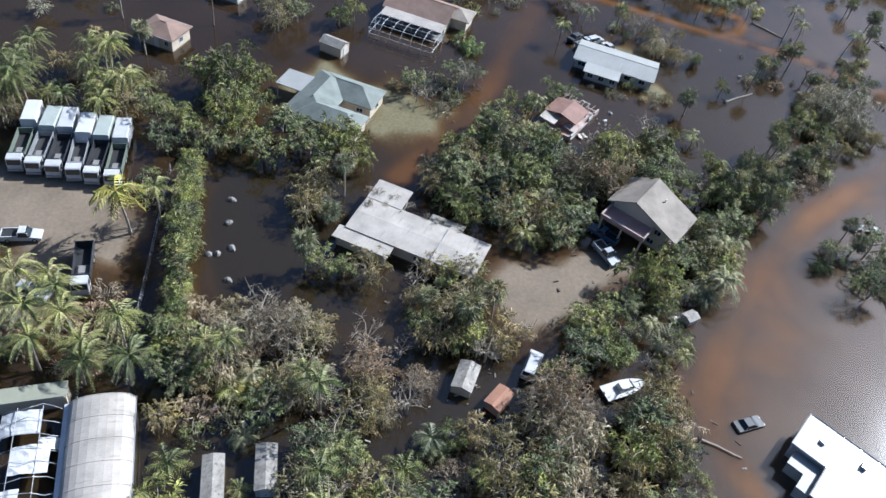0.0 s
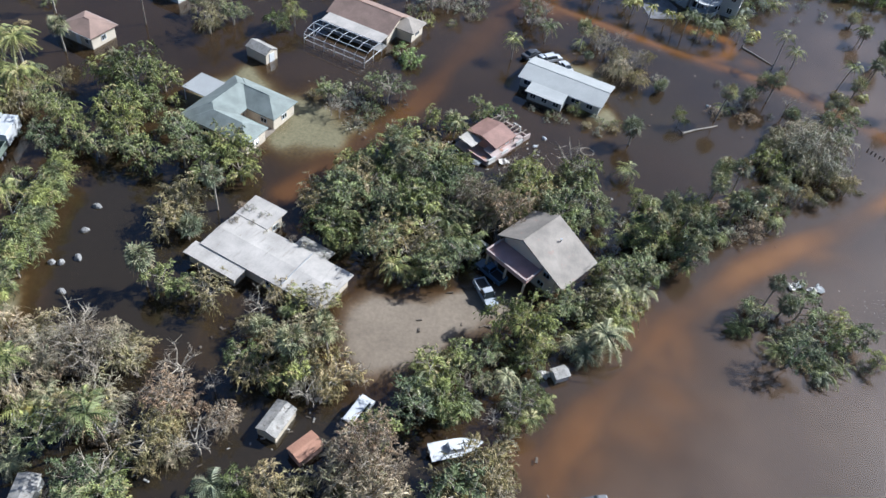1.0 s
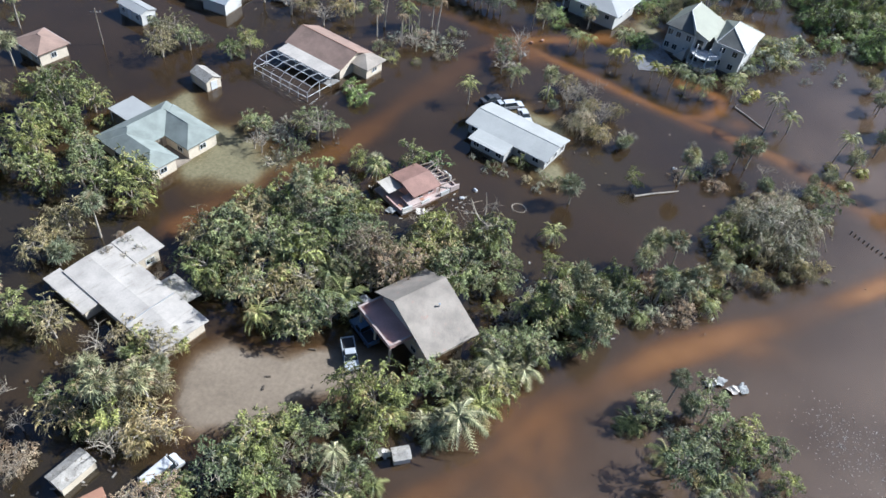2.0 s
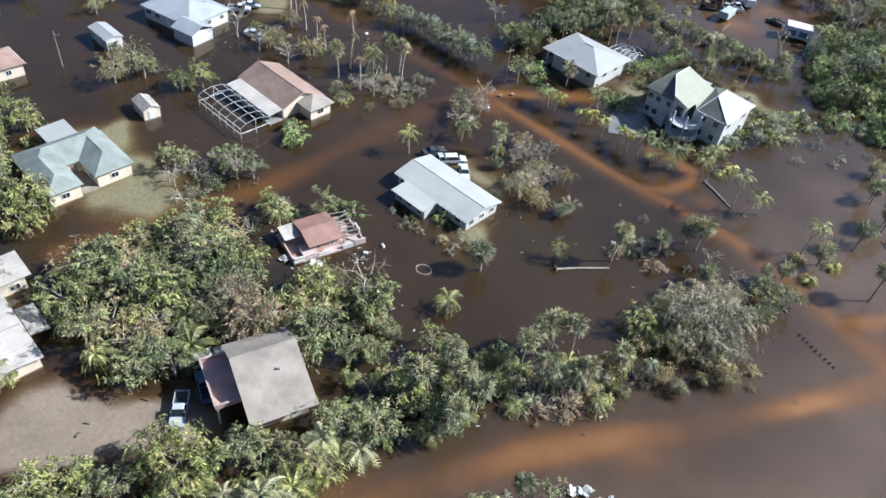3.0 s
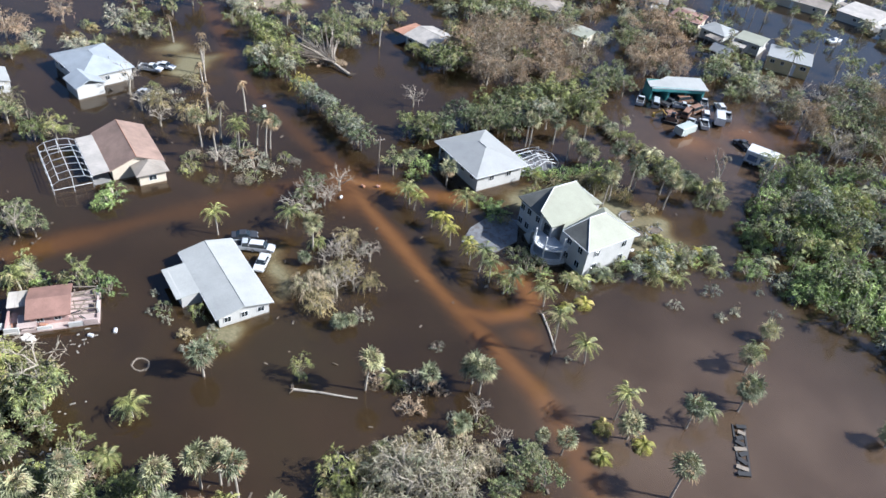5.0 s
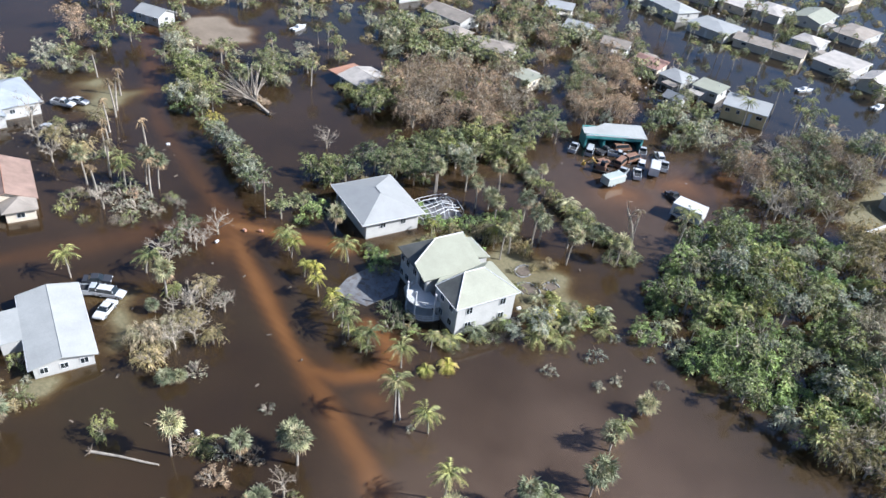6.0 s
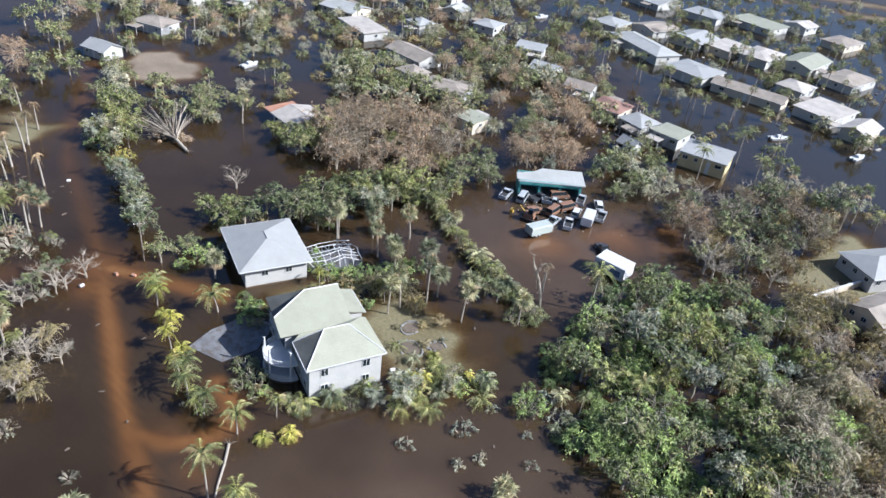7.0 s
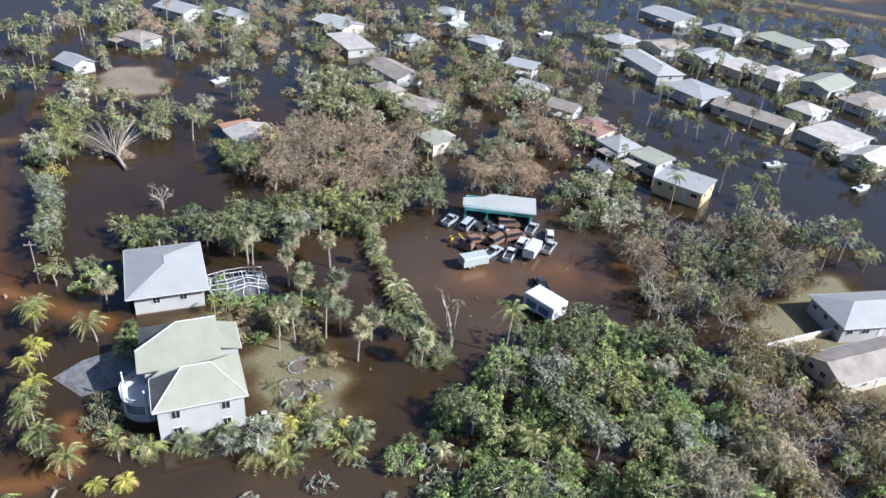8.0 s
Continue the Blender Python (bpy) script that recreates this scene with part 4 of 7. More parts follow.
def lane_house():
    m = pose(60.2, 48.9, 0, 0, 0, 47)
    h = thing("house", "white flat-roofed house with lower side roof by the flooded lane", "house", m)
    keep_clear(*moved(m, 1.0, -6.5), 47, 13, 13)
    plan = [(0, 0), (6.7, 0), (6.7, -12.5), (-5.5, -12.5), (-5.5, -4.9), (0, -4.9)]
    part("wall", Shape().prism([(0.4, -0.4), (6.3, -0.4), (6.3, -12.1), (-5.1, -12.1), (-5.1, -5.3), (0.4, -5.3)], -0.7, 3.0), WHITE_WALL, h)
    part("roof", Shape().prism(plan, 3.0, 3.22), DIRTY_ROOF, h)
    rim = Shape()
    for (ax, ay), (bx, by) in zip(plan, plan[1:] + plan[:1]):
        rim.tube([(ax, ay, 3.25), (bx, by, 3.25)], 0.1, 4)
    part("roof_edge", rim, TRIM, h)
    for y in (-4.9, -7.4, -9.9):
        part("roof_seam", Shape().box(0.6, y - 0.02, 3.22, 12.0, 0.1, 0.05), STEEL, h)
    part("side_roof", Shape().prism([(-0.1, -0.9), (-2.5, -0.9), (-2.5, -3.2), (-5.0, -3.2), (-5.0, -4.8), (-0.1, -4.8)], 2.2, 2.36), WHITE_ROOF, h, "lower white flat roof in the corner")
    part("side_wall", Shape().prism([(0.3, -1.2), (-2.2, -1.2), (-2.2, -3.5), (-4.7, -3.5), (-4.7, -5.0), (0.3, -5.0)], -0.7, 2.2), WHITE_WALL, h)
    for x, y, rz in ((2, -0.37, 180), (4.8, -0.37, 180), (6.33, -3, 90), (6.33, -8, 90), (-5.13, -8, -90), (-5.13, -10.5, -90)):
        window_part(h, x, y, 1.0, 1.4, 1.2, rz)
    part("vent", Shape().box(3.4, -3.0, 3.22, 0.8, 0.8, 0.45, 0, 0.85, 0.85).box(4.2, -8.6, 3.22, 1.1, 0.7, 0.5), STEEL, h, "grey roof vents")


def shed(label, x, y, rz, l, w, eave, rise, roof_mat, wall_mat):
    s = thing("shed", label, "shed", pose(x, y, 0, 0, 0, rz))
    keep_clear(x, y, rz, l, w)
    part("wall", Shape().prism([(-w / 2 + 0.15, -0.6), (w / 2 - 0.15, -0.6), (w / 2 - 0.15, eave), (0, eave + rise), (-w / 2 + 0.15, eave)], -l / 2 + 0.15, l / 2 - 0.15, "x"), wall_mat, s)
    part("roof", gable_roof(l - 0.4, w - 0.4, eave, rise, 0.2, 0.1), roof_mat, s)
    door_part(s, l / 2 - 0.12, 0, 0.05, min(1.4, w * 0.5), eave - 0.2, 90, TRIM)
    return s


white_gable_house(), green_hip_house(), tan_house(), hip_house(), big_house(), long_house(), garage_house(), wrecked_house()
shed("small pale tan garden shed with a gable roof", -10.3, 136.1, -25, 5.4, 3.6, 2.1, 0.8, MOTTLED, CREAM_WALL)
plain_house("small house with a faded terracotta tan roof among palms", -43.8, 132, -20, 8.5, 7, 2.6, 1.5, "hip", TAN_ROOF, CREAM_WALL, 3, seed=4)
plain_house("white mobile home on flooded ground", -36, 153, -20, 8, 4, 2.6, 0.5, "gable", WHITE_ROOF, WHITE_WALL, 3, 0.2, seed=2)
blue = plain_house("white house with a pale blue metal hip roof", -29.5, 172.0, -8, 16, 13, 3.0, 2.2, "hip", BLUE_ROOF, WHITE_WALL, 5, seed=5)
part("wing", Shape().box(8.0, -5.5, -0.6, 6, 6, 3.4), WHITE_WALL, blue, "lower front room")
part("roof", gable_roof(6, 6, 2.8, 1.3, 0.4, x=8, y=-5.5), BLUE_ROOF, blue)
lane_house()
plain_house("white house with a smooth pale hip roof by the broken trees", 146, 310, 60, 19, 11, 3.6, 2.2, "hip", WHITE_ROOF, WHITE_WALL, 5, seed=8)
plain_house("grey low house behind a pale wall", 152, 294, 70, 20, 9, 3.0, 1.6, "gable", GREY_ROOF, CREAM_WALL, 5, seed=10)

# the rows of houses along the canals: x, y, turn, length, width
CANAL_ROW = ((54, 397, -6, 15, 14, 0), (76, 396, 5, 23, 9, 1), (68, 334, -10, 9.5, 9.5, 0), (79, 334, 0, 9, 9, 5), (75, 317, -8, 6, 5, 0), (56, 337, 5, 11, 11, 2), (41, 342, 15, 10, 8, 1),
             (84, 418, -5, 9.5, 11, 4), (100, 403, -8, 13, 17, 4), (114, 395, -4, 8, 13, 4), (93, 449, -8, 12, 19, 1), (74, 455, -2, 12, 20, 5), (60, 444, 0, 11, 17, 4), (46, 442, -5, 11, 16, 4))
CANAL_BACK = ((32, 440, 0, 13, 16, 0), (27, 407, -22, 27, 11, 3), (15, 437, -14, 12, 15, 1), (1, 424, 2, 11, 13, 0), (6, 360, 25, 11, 9.5, 0), (23, 347, 12, 10, 10, 0), (-22, 369, 12, 10, 11, 0),
              (-42, 371, 15, 9, 10, 3), (15, 486, 0, 16, 14, 0), (36, 497, -10, 20, 15, 5), (50, 514, -8, 10, 11, 4), (72, 506, -10, 11, 16, 1), (-14, 485, -8, 20, 18, 0), (-59, 383, 15, 10, 10, 0))
INLAND = ((-43, 321, -12, 20, 11, 4), (-65, 331, 10, 17, 13, 3), (-35, 343, -8, 9, 8, 0), (-11, 316, -3, 18, 11, 1), (17, 303, 18, 15, 10, 1), (39, 290, 0, 8, 7.5, 5),
          (-62, 232, 15, 10, 8, 0), (-78, 258, 20, 13, 10, 1), (-105, 285, 20, 16, 12, 0), (2, 303, -3, 9, 8, 1), (-92, 300, 15, 12, 9, 0))
STYLE = ((WHITE_ROOF, "white metal"), (GREY_ROOF, "weathered tan"), (RUST_ROOF, "red-brown"), (PALE_ROOF, "pale grey-white"), (DIRTY_ROOF, "stained white"), (CREAM_ROOF, "pale cream"))
for k, (x, y, rz, l, w, style) in enumerate(CANAL_ROW + CANAL_BACK + INLAND):
    if y > 380:
        l, w = 1.12 * l, 1.12 * w
    if w > l:
        l, w, rz = w, l, rz + 90
    kind = ("hip", "gable", "hip", "flat", "gable")[k % 5]
    group = "houses along the canal" if k < len(CANAL_ROW) + len(CANAL_BACK) else "houses behind the woods"
    plain_house(f"house with a {STYLE[style][1]} {kind} roof in flood water", x, y, rz, l, w, 3.0 + 0.5 * (k % 3 == 0), 0.15 if kind == "flat" else 1.3 + 0.1 * (k % 4), kind, STYLE[style][0],
                (WHITE_WALL, CREAM_WALL, WHITE_WALL, WHITE_WALL)[k % 4], 3, group=group, seed=20 + k)
    if k % 3 != 1:
        side = Matrix(pose(x, y, 0, 0, 0, rz))
        shade = thing("carport", "flat pale carport roof standing beside a flooded house", "carport", side @ pose(l * 0.22 * (-1) ** k, (w / 2 + 2.0) * (-1) ** (k // 2), 0), "carports by the canal houses")
        part("roof", flat_roof(4.6, 3.6, 2.4, 0.12, fall=0.12), (DIRTY_ROOF, WHITE_ROOF, GREY_ROOF)[k % 3], shade)
        leg = part("post", Shape().box(0, 0, -0.6, 0.12, 0.12, 3.0), TRIM, shade)
        leg.matrix_basis = pose(-2.1, -1.6, 0)
        for px, py in ((2.1, -1.6), (-2.1, 1.6), (2.1, 1.6)):
            again(leg, shade, px, py)
plain_house("yellow house with a pale grey-white flat roof at the canal", 93, 328, 12, 13, 10.5, 4.2, 0.3, "flat", WHITE_ROOF, YELLOW_WALL, 4, 0.3, seed=9)
twin = plain_house("house with a white roof and a reddish lean-to among dead trees", 12, 251, -6, 11, 12, 2.8, 1.2, "gable", DIRTY_ROOF, WHITE_WALL, 3, seed=11)
part("lean_to", flat_roof(5, 9, 2.3, 0.15, -7.8, -1, 0.2), CLAY, twin, "reddish lean-to roof")


def teal_shop():
    m = pose(75.9, 277.5, 0, 0, 0, 44)
    s = thing("workshop", "teal workshop with a torn white roof and three open bays", "workshop", m)
    keep_clear(75.9, 277.5, 44, 16, 7)
    part("back_wall", Shape().box(0, 2.6, -0.6, 15, 0.3, 4.6), TEAL_WALL, s)
    for x in (-7.4, -2.5, 2.5, 7.4):
        part("pier", Shape().box(x, 0, -0.6, 0.5, 5.2, 4.6), TEAL_WALL, s)
    part("header", Shape().box(0, -2.6, 2.9, 15.2, 0.3, 1.2), TEAL_WALL, s)
    part("roof", slope([(-8.2, -2.2, 4.1), (8.4, -3.2, 4.05), (8.4, 3.4, 4.7), (-1.5, 3.4, 4.7), (-4.0, 1.6, 4.5), (-8.2, 0.6, 4.4)], 0.14), PALE_ROOF, s, "torn pale sheet roof")
    part("fallen_sheet", Shape().box(-5.4, 1.9, 2.6, 4.4, 2.4, 0.12, 6, 1, 1, 14, -8), PALE_ROOF, s, "sagging roof sheet")
    part("rafter", Shape().box(-7.2, 0, 3.9, 0.14, 6.2, 0.2).box(-3.2, 0, 3.9, 0.14, 6.2, 0.2), TIMBER, s)
    part("fascia", Shape().box(0, -3.15, 3.95, 16.1, 0.12, 0.3), TRIM, s)
    part("floor", Shape().box(0, 0, -0.6, 14.4, 4.8, 0.65), CONCRETE, s)


def greenhouse():
    m = pose(-27.0, 40.5, 0, 0, 0, -76)
    g = thing("quonset_hut", "rounded white sheet-roofed hall with palm shadows on it", "hall", m)
    keep_clear(-27, 40.5, -76, 16, 8)
    arc = [(3.7 * math.cos(math.pi * k / 12), 1.9 + 1.5 * math.sin(math.pi * k / 12)) for k in range(13)]
    part("roof", Shape().prism(arc + [(py * 0.97, pz - 0.1) for py, pz in reversed(arc)], -7.5, 7.5, "x"), DIRTY_ROOF, g)
    part("wall", Shape().prism([(-3.55, -0.5), (3.55, -0.5), (3.55, 1.95), (0, 3.2), (-3.55, 1.95)], -7.3, 7.3, "x"), WHITE_WALL, g)
    for k in range(6):
        x = -7.4 + k * 2.96
        part("hoop", Shape().tube([(x, py * 1.01, pz + 0.02) for py, pz in arc], 0.03, 5), DIRTY_ROOF, g)
    part("eave_rail", Shape().box(0, 3.78, 1.75, 15.2, 0.12, 0.12).box(0, -3.78, 1.75, 15.2, 0.12, 0.12), STEEL, g)
    t = thing("greenhouse", "wrecked greenhouse frame with torn white film", "greenhouse", m @ pose(0, -7.8, 0))
    keep_clear(*moved(m, 0, -7.8), -76, 16, 8)
    r = random.Random(5)
    for k in range(9):
        x = -7.4 + k * 1.85
        hoop = [(x + r.uniform(-0.25, 0.25), 3.6 * math.cos(math.pi * j / 8), 0.3 + 2.5 * math.sin(math.pi * j / 8) * r.uniform(0.8, 1.05)) for j in range(9)]
        part("hoop", Shape().tube(hoop, 0.05, 5), STEEL, t)
    for j in (1, 3, 5, 7):
        part("purlin", Shape().tube([(-7.4, 3.6 * math.cos(math.pi * j / 8), 0.3 + 2.4 * math.sin(math.pi * j / 8)), (7.4, 3.6 * math.cos(math.pi * j / 8), 0.25 + 2.4 * math.sin(math.pi * j / 8))], 0.045, 5), STEEL, t)
    for x, y, l, w, z in ((-5.5, -1.0, 3.2, 4.5, 2.3), (-0.5, 0.6, 3.6, 4.0, 2.5), (4.0, -1.6, 2.6, 3.0, 2.0), (5.8, 1.4, 2.2, 3.4, 2.2), (-2.8, 2.4, 1.6, 2.4, 1.8)):
        n = 6
        pts = [(x + l * (i / n - 0.5), y + w * (j / n - 0.5), z - 0.07 * (y + w * (j / n - 0.5)) ** 2 + 0.12 * r.uniform(-1, 1)) for j in range(n + 1) for i in range(n + 1)]
        low = [(a, b, c - 0.03) for a, b, c in pts]
        k = len(pts)
        top = [(j * (n + 1) + i, j * (n + 1) + i + 1, (j + 1) * (n + 1) + i + 1, (j + 1) * (n + 1) + i) for j in range(n) for i in range(n)]
        part("film", Shape().add(pts + low, top + [tuple(v + k for v in reversed(f)) for f in top]), PLASTIC, t, "torn white plastic film")
    part("valley", Shape().box(0, 3.9, 1.6, 15.4, 0.9, 0.12, 0, 1, 1, 8), PLASTIC, t, "bright white gutter strip")
    b = thing("lean_to_shed", "cream lean-to roof at the end of the greenhouse", "shed", m @ pose(-9.3, -8.0, 0))
    part("roof", flat_roof(2.2, 8, 2.3, 0.12, fall=0.3), CREAM_ROOF, b)
    part("wall", Shape().box(0, 0, -0.5, 1.9, 7.6, 2.75), CREAM_WALL, b)


teal_shop(), greenhouse()
shed("narrow white shed with a leaf-littered roof", -8.0, 40.7, -82, 6.0, 2.6, 1.9, 0.3, MOTTLED, WHITE_WALL)
shed("grey shed half hidden under trees", -13.8, 39.0, -80, 5.6, 2.6, 1.9, 0.3, MOTTLED, CREAM_WALL)
shed("pale shack with a split ridge among branches", 16.3, 56.2, 72, 4.8, 3.0, 1.5, 0.5, MOTTLED, CREAM_WALL)
shed("orange clay-coloured hut roof in the thicket", 20.8, 53.2, 52, 3.8, 2.6, 1.5, 0.3, CLAY, PINK_WALL)
shed("small white hut at the water's edge", 52.3, 71.3, 30, 2.4, 2.0, 1.2, 0.3, MOTTLED, WHITE_WALL)

# ---- vehicles ----
TRUCK_GREEN, TRUCK_PALE = paint("dull_green_truck_paint", (0.16, 0.19, 0.15), 0.6), paint("pale_green_grey_truck_paint", (0.42, 0.46, 0.42), 0.55)


def wheel(parent, x, y, r=0.34, w=0.24):
    ty = part("wheel", Shape().drum(0, 0, 0, r, w, 14), RUBBER, parent)
    ty.matrix_basis = pose(x, y, r)
    part("rim", Shape().drum(0, 0, 0, r * 0.58, w + 0.03, 10), STEEL, ty, "metal wheel rim")


def car(style, label, paint_mat, x, y, rz, z=0.0, group=""):
    """A car with its nose towards local +x; styles: saloon, wagon, pickup, van."""
    c = thing("car", label, style if style in ("pickup", "van") else "car", pose(x, y, z, 0, 0, rz), group)
    l, w = {"saloon": (4.7, 1.8), "wagon": (4.7, 1.85), "pickup": (5.5, 1.95), "van": (5.2, 1.95)}[style]
    nose, tail = l / 2, -l / 2
    low = [(tail, 0.35), (nose - 0.1, 0.32), (nose, 0.55), (nose - 0.08, 0.78), (nose - 1.15, 0.98), (tail + 0.1, 1.0), (tail, 0.8)]
    if style == "van":
        low = [(tail, 0.35), (nose - 0.1, 0.32), (nose, 0.6), (nose - 0.1, 0.9), (nose - 0.8, 1.15), (tail, 1.15)]
    part("body", Shape().prism(low, -w / 2, w / 2, "y"), paint_mat, c)
    base = 1.15 if style == "van" else 0.97
    top = {"saloon": 1.45, "wagon": 1.7, "pickup": 1.75, "van": 2.0}[style]
    a, b = {"saloon": (-1.5, 1.0), "wagon": (tail + 0.08, 1.05), "pickup": (-0.35, 1.35), "van": (tail + 0.05, 1.8)}[style]
    rake_a, rake_b = {"saloon": (0.65, 0.75), "wagon": (0.25, 0.7), "pickup": (0.15, 0.65), "van": (0.1, 0.6)}[style]
    glass = Shape()
    pts = [(px, sgn * py, pz) for px, py, pz in ((a, w / 2 - 0.05, base), (b, w / 2 - 0.05, base), (b - rake_b, w / 2 - 0.22, top), (a + rake_a, w / 2 - 0.22, top)) for sgn in (-1, 1)]
    glass.add(pts, [(0, 2, 4, 6), (1, 7, 5, 3), (2, 3, 5, 4), (0, 6, 7, 1), (6, 4, 5, 7)])
    part("glazing", glass, GLASS, c, "dark car glass")
    part("roof", Shape().box((a + rake_a + b - rake_b) / 2, 0, top, b - a - rake_a - rake_b + 0.1, w - 0.42, 0.06, 0, 0.94, 0.9), paint_mat, c)
    for px, k in ((a + rake_a * 0.5, 0), (b - rake_b * 0.5, 1)):
        for sgn in (-1, 1):
            part("pillar", Shape().box(px, sgn * (w / 2 - 0.13), base, 0.1, 0.06, top - base), paint_mat, c)
    if style == "pickup":
        part("bed", Shape().box((tail + a) / 2, 0, 1.0, a - tail - 0.2, w - 0.3, 0.02), DARK, c, "dark open load bed")
        part("bed_side", Shape().box((tail + a) / 2, w / 2 - 0.07, 1.0, a - tail, 0.12, 0.22).box((tail + a) / 2, -w / 2 + 0.07, 1.0, a - tail, 0.12, 0.22).box(tail + 0.07, 0, 1.0, 0.12, w, 0.22), paint_mat, c)
    for sx_ in (l / 2 - 0.95, -l / 2 + 0.95):
        for sy_ in (-w / 2 + 0.1, w / 2 - 0.1):
            wheel(c, sx_, sy_)
    for sy_ in (-w / 2 + 0.3, w / 2 - 0.3):
        part("headlight", Shape().box(nose - 0.05, sy_, 0.58, 0.12, 0.36, 0.16), PLASTIC, c)
        part("tail_light", Shape().box(tail + 0.02, sy_, 0.7, 0.08, 0.3, 0.16), RUST_ROOF, c, "red tail light")
    keep_clear(x, y, rz, l, w)
    return c


def dump_truck(label, x, y, rz, cab_mat, bed_mat, group=""):
    t = thing("truck", label, "truck", pose(x, y, 0.2, 0, 0, rz), group)
    part("cab", Shape().prism([(2.35, 0.5), (4.05, 0.5), (4.2, 0.9), (4.2, 1.5), (3.95, 2.5), (3.75, 2.62), (2.5, 2.66), (2.35, 2.5)], -1.1, 1.1, "y"), cab_mat, t)
    part("windscreen", Shape().add([(4.225, -1.0, 1.55), (4.225, 1.0, 1.55), (4.02, 1.0, 2.4), (4.02, -1.0, 2.4)], [(0, 1, 2, 3)]), GLASS, t, "dark windscreen")
    part("side_window", Shape().box(3.2, 1.16, 1.6, 0.9, 0.04, 0.7).box(3.2, -1.16, 1.6, 0.9, 0.04, 0.7), GLASS, t)
    part("bumper", Shape().box(4.25, 0, 0.4, 0.2, 2.3, 0.35), STEEL, t)
    part("chassis", Shape().box(-0.4, 0, 0.6, 8.6, 0.9, 0.3), DARK, t)
    part("bed_floor", Shape().box(-1.3, 0, 1.0, 6.6, 2.3, 0.12), DARK, t, "dark load floor")
    for y_, nm in ((1.17, "bed_side"), (-1.17, "bed_side")):
        part(nm, Shape().box(-1.3, y_, 1.0, 6.7, 0.1, 1.2), bed_mat, t)
    part("headboard", Shape().box(2.0, 0, 1.0, 0.1, 2.4, 1.45), bed_mat, t)
    part("tailgate", Shape().box(-4.6, 0, 1.0, 0.1, 2.4, 1.2), bed_mat, t)
    part("load", Shape().box(0.4, 0, 1.12, 2.4, 1.9, 0.5, 0, 0.5, 0.5), CONCRETE, t, "small heap of debris")
    for wx in (3.2, -2.2, -3.4):
        for wy in (-1.0, 1.0):
            wheel(t, wx, wy, 0.5, 0.32)
    keep_clear(x, y, rz, 9, 2.6)
    return t


def box_trailer(name, label, x, y, rz, l, w, h, mat_, group="", z=0.25, stripe=None):
    t = thing(name, label, "trailer", pose(x, y, z, 0, 0, rz), group)
    s = Shape()
    b = 0.12
    s.prism([(-w / 2, 0.6), (w / 2, 0.6), (w / 2, h - b), (w / 2 - b, h), (-w / 2 + b, h), (-w / 2, h - b)], -l / 2, l / 2, "x")
    part("box", s, mat_, t)
    part("frame_rail", Shape().box(0, 0, 0.35, l + 0.2, 1.0, 0.25), DARK, t)
    post = part("corner_post", Shape().box(0, 0, 0.6, 0.08, 0.08, h - 0.6), TRIM, t)
    post.matrix_basis = pose(l / 2, w / 2, 0)
    for sx_, sy_ in ((1, -1), (-1, 1), (-1, -1)):
        again(post, t, sx_ * l / 2, sy_ * w / 2)
    if stripe:
        for x0 in (-0.24, 0.2):
            part("side_panel", Shape().box(l * x0, -w / 2 - 0.03, 1.1, l * 0.34, 0.05, h * 0.42), stripe, t, "dark blue side panel")
    for wx in (-l * 0.25, -l * 0.25 + 0.9):
        for wy in (-w / 2 + 0.15, w / 2 - 0.15):
            wheel(t, wx, wy, 0.42, 0.26)
    keep_clear(x, y, rz, l, w)
    return t


for k in range(6):
    x, y = -55.9 + 3.05 * k, 92.2 - 0.25 * k
    dump_truck("white-cabbed dump truck with open dark load bed on the sandy yard", x, y, -82 + (1.5, -1, 0, 2, -1.5, 0.5)[k], CAR_WHITE, (TRUCK_GREEN, STEEL, CAR_DARK, STEEL, CAR_DARK, TRUCK_GREEN)[k], "trucks in the yard row")
    box_trailer("box_truck", "white box body parked behind the dump trucks", x - 1.0 + (0, 0.3, -0.2, 0.2, 0, -0.2)[k], y + 8.0 - (0, 0.5, -0.2, 0.9, 0.6, 0.2)[k], -82 + (2, -2, 1, 0, -1, 1)[k], 5.4, 2.4, 3.3 - 0.2 * (k % 3), (PLASTIC, TRUCK_PALE, CAR_WHITE, PLASTIC, TRUCK_PALE, CAR_WHITE)[k], "boxes behind the truck row")
dump_truck("white truck standing alone beside the yard", -38.3, 68.6, -76, CAR_WHITE, CAR_DARK)
car("pickup", "white pickup at the edge of the sandy yard", CAR_WHITE, -49, 74.5, 10, 0.1)
car("wagon", "dusty white wagon in the palm garden", CAR_WHITE, -43.5, 64.3, -15, 0.05)
car("pickup", "silver car parked beside the white gable house", CAR_SILVER, 46.3, 152.6, 45, 0.1, "cars by the white house")
car("wagon", "white car parked beside the white gable house", CAR_WHITE, 48.9, 154.4, 35, 0.1, "cars by the white house")
car("saloon", "white car parked beside the white gable house", CAR_WHITE, 52.1, 151.6, -60, 0.1, "cars by the white house")
car("saloon", "dark car parked beside the white gable house", CAR_DARK, 44.2, 154.6, 50, 0.1, "cars by the white house")
car("pickup", "white pickup parked by the blue-roofed house", CAR_WHITE, -22.3, 182.6, 30, 0.1)
car("saloon", "white saloon parked by the blue-roofed house", CAR_WHITE, -21.2, 186, 25, 0.1)
car("saloon", "silver car on the flooded lawn", CAR_SILVER, -12, 174.3, 15, 0.05)
car("wagon", "white wagon in the shade before the tan house", CAR_WHITE, 38.3, 92.4, 60, 0.05)
car("pickup", "blue-grey pickup before the deck", CAR_BLUE, 41.0, 88.3, 140, 0.05)
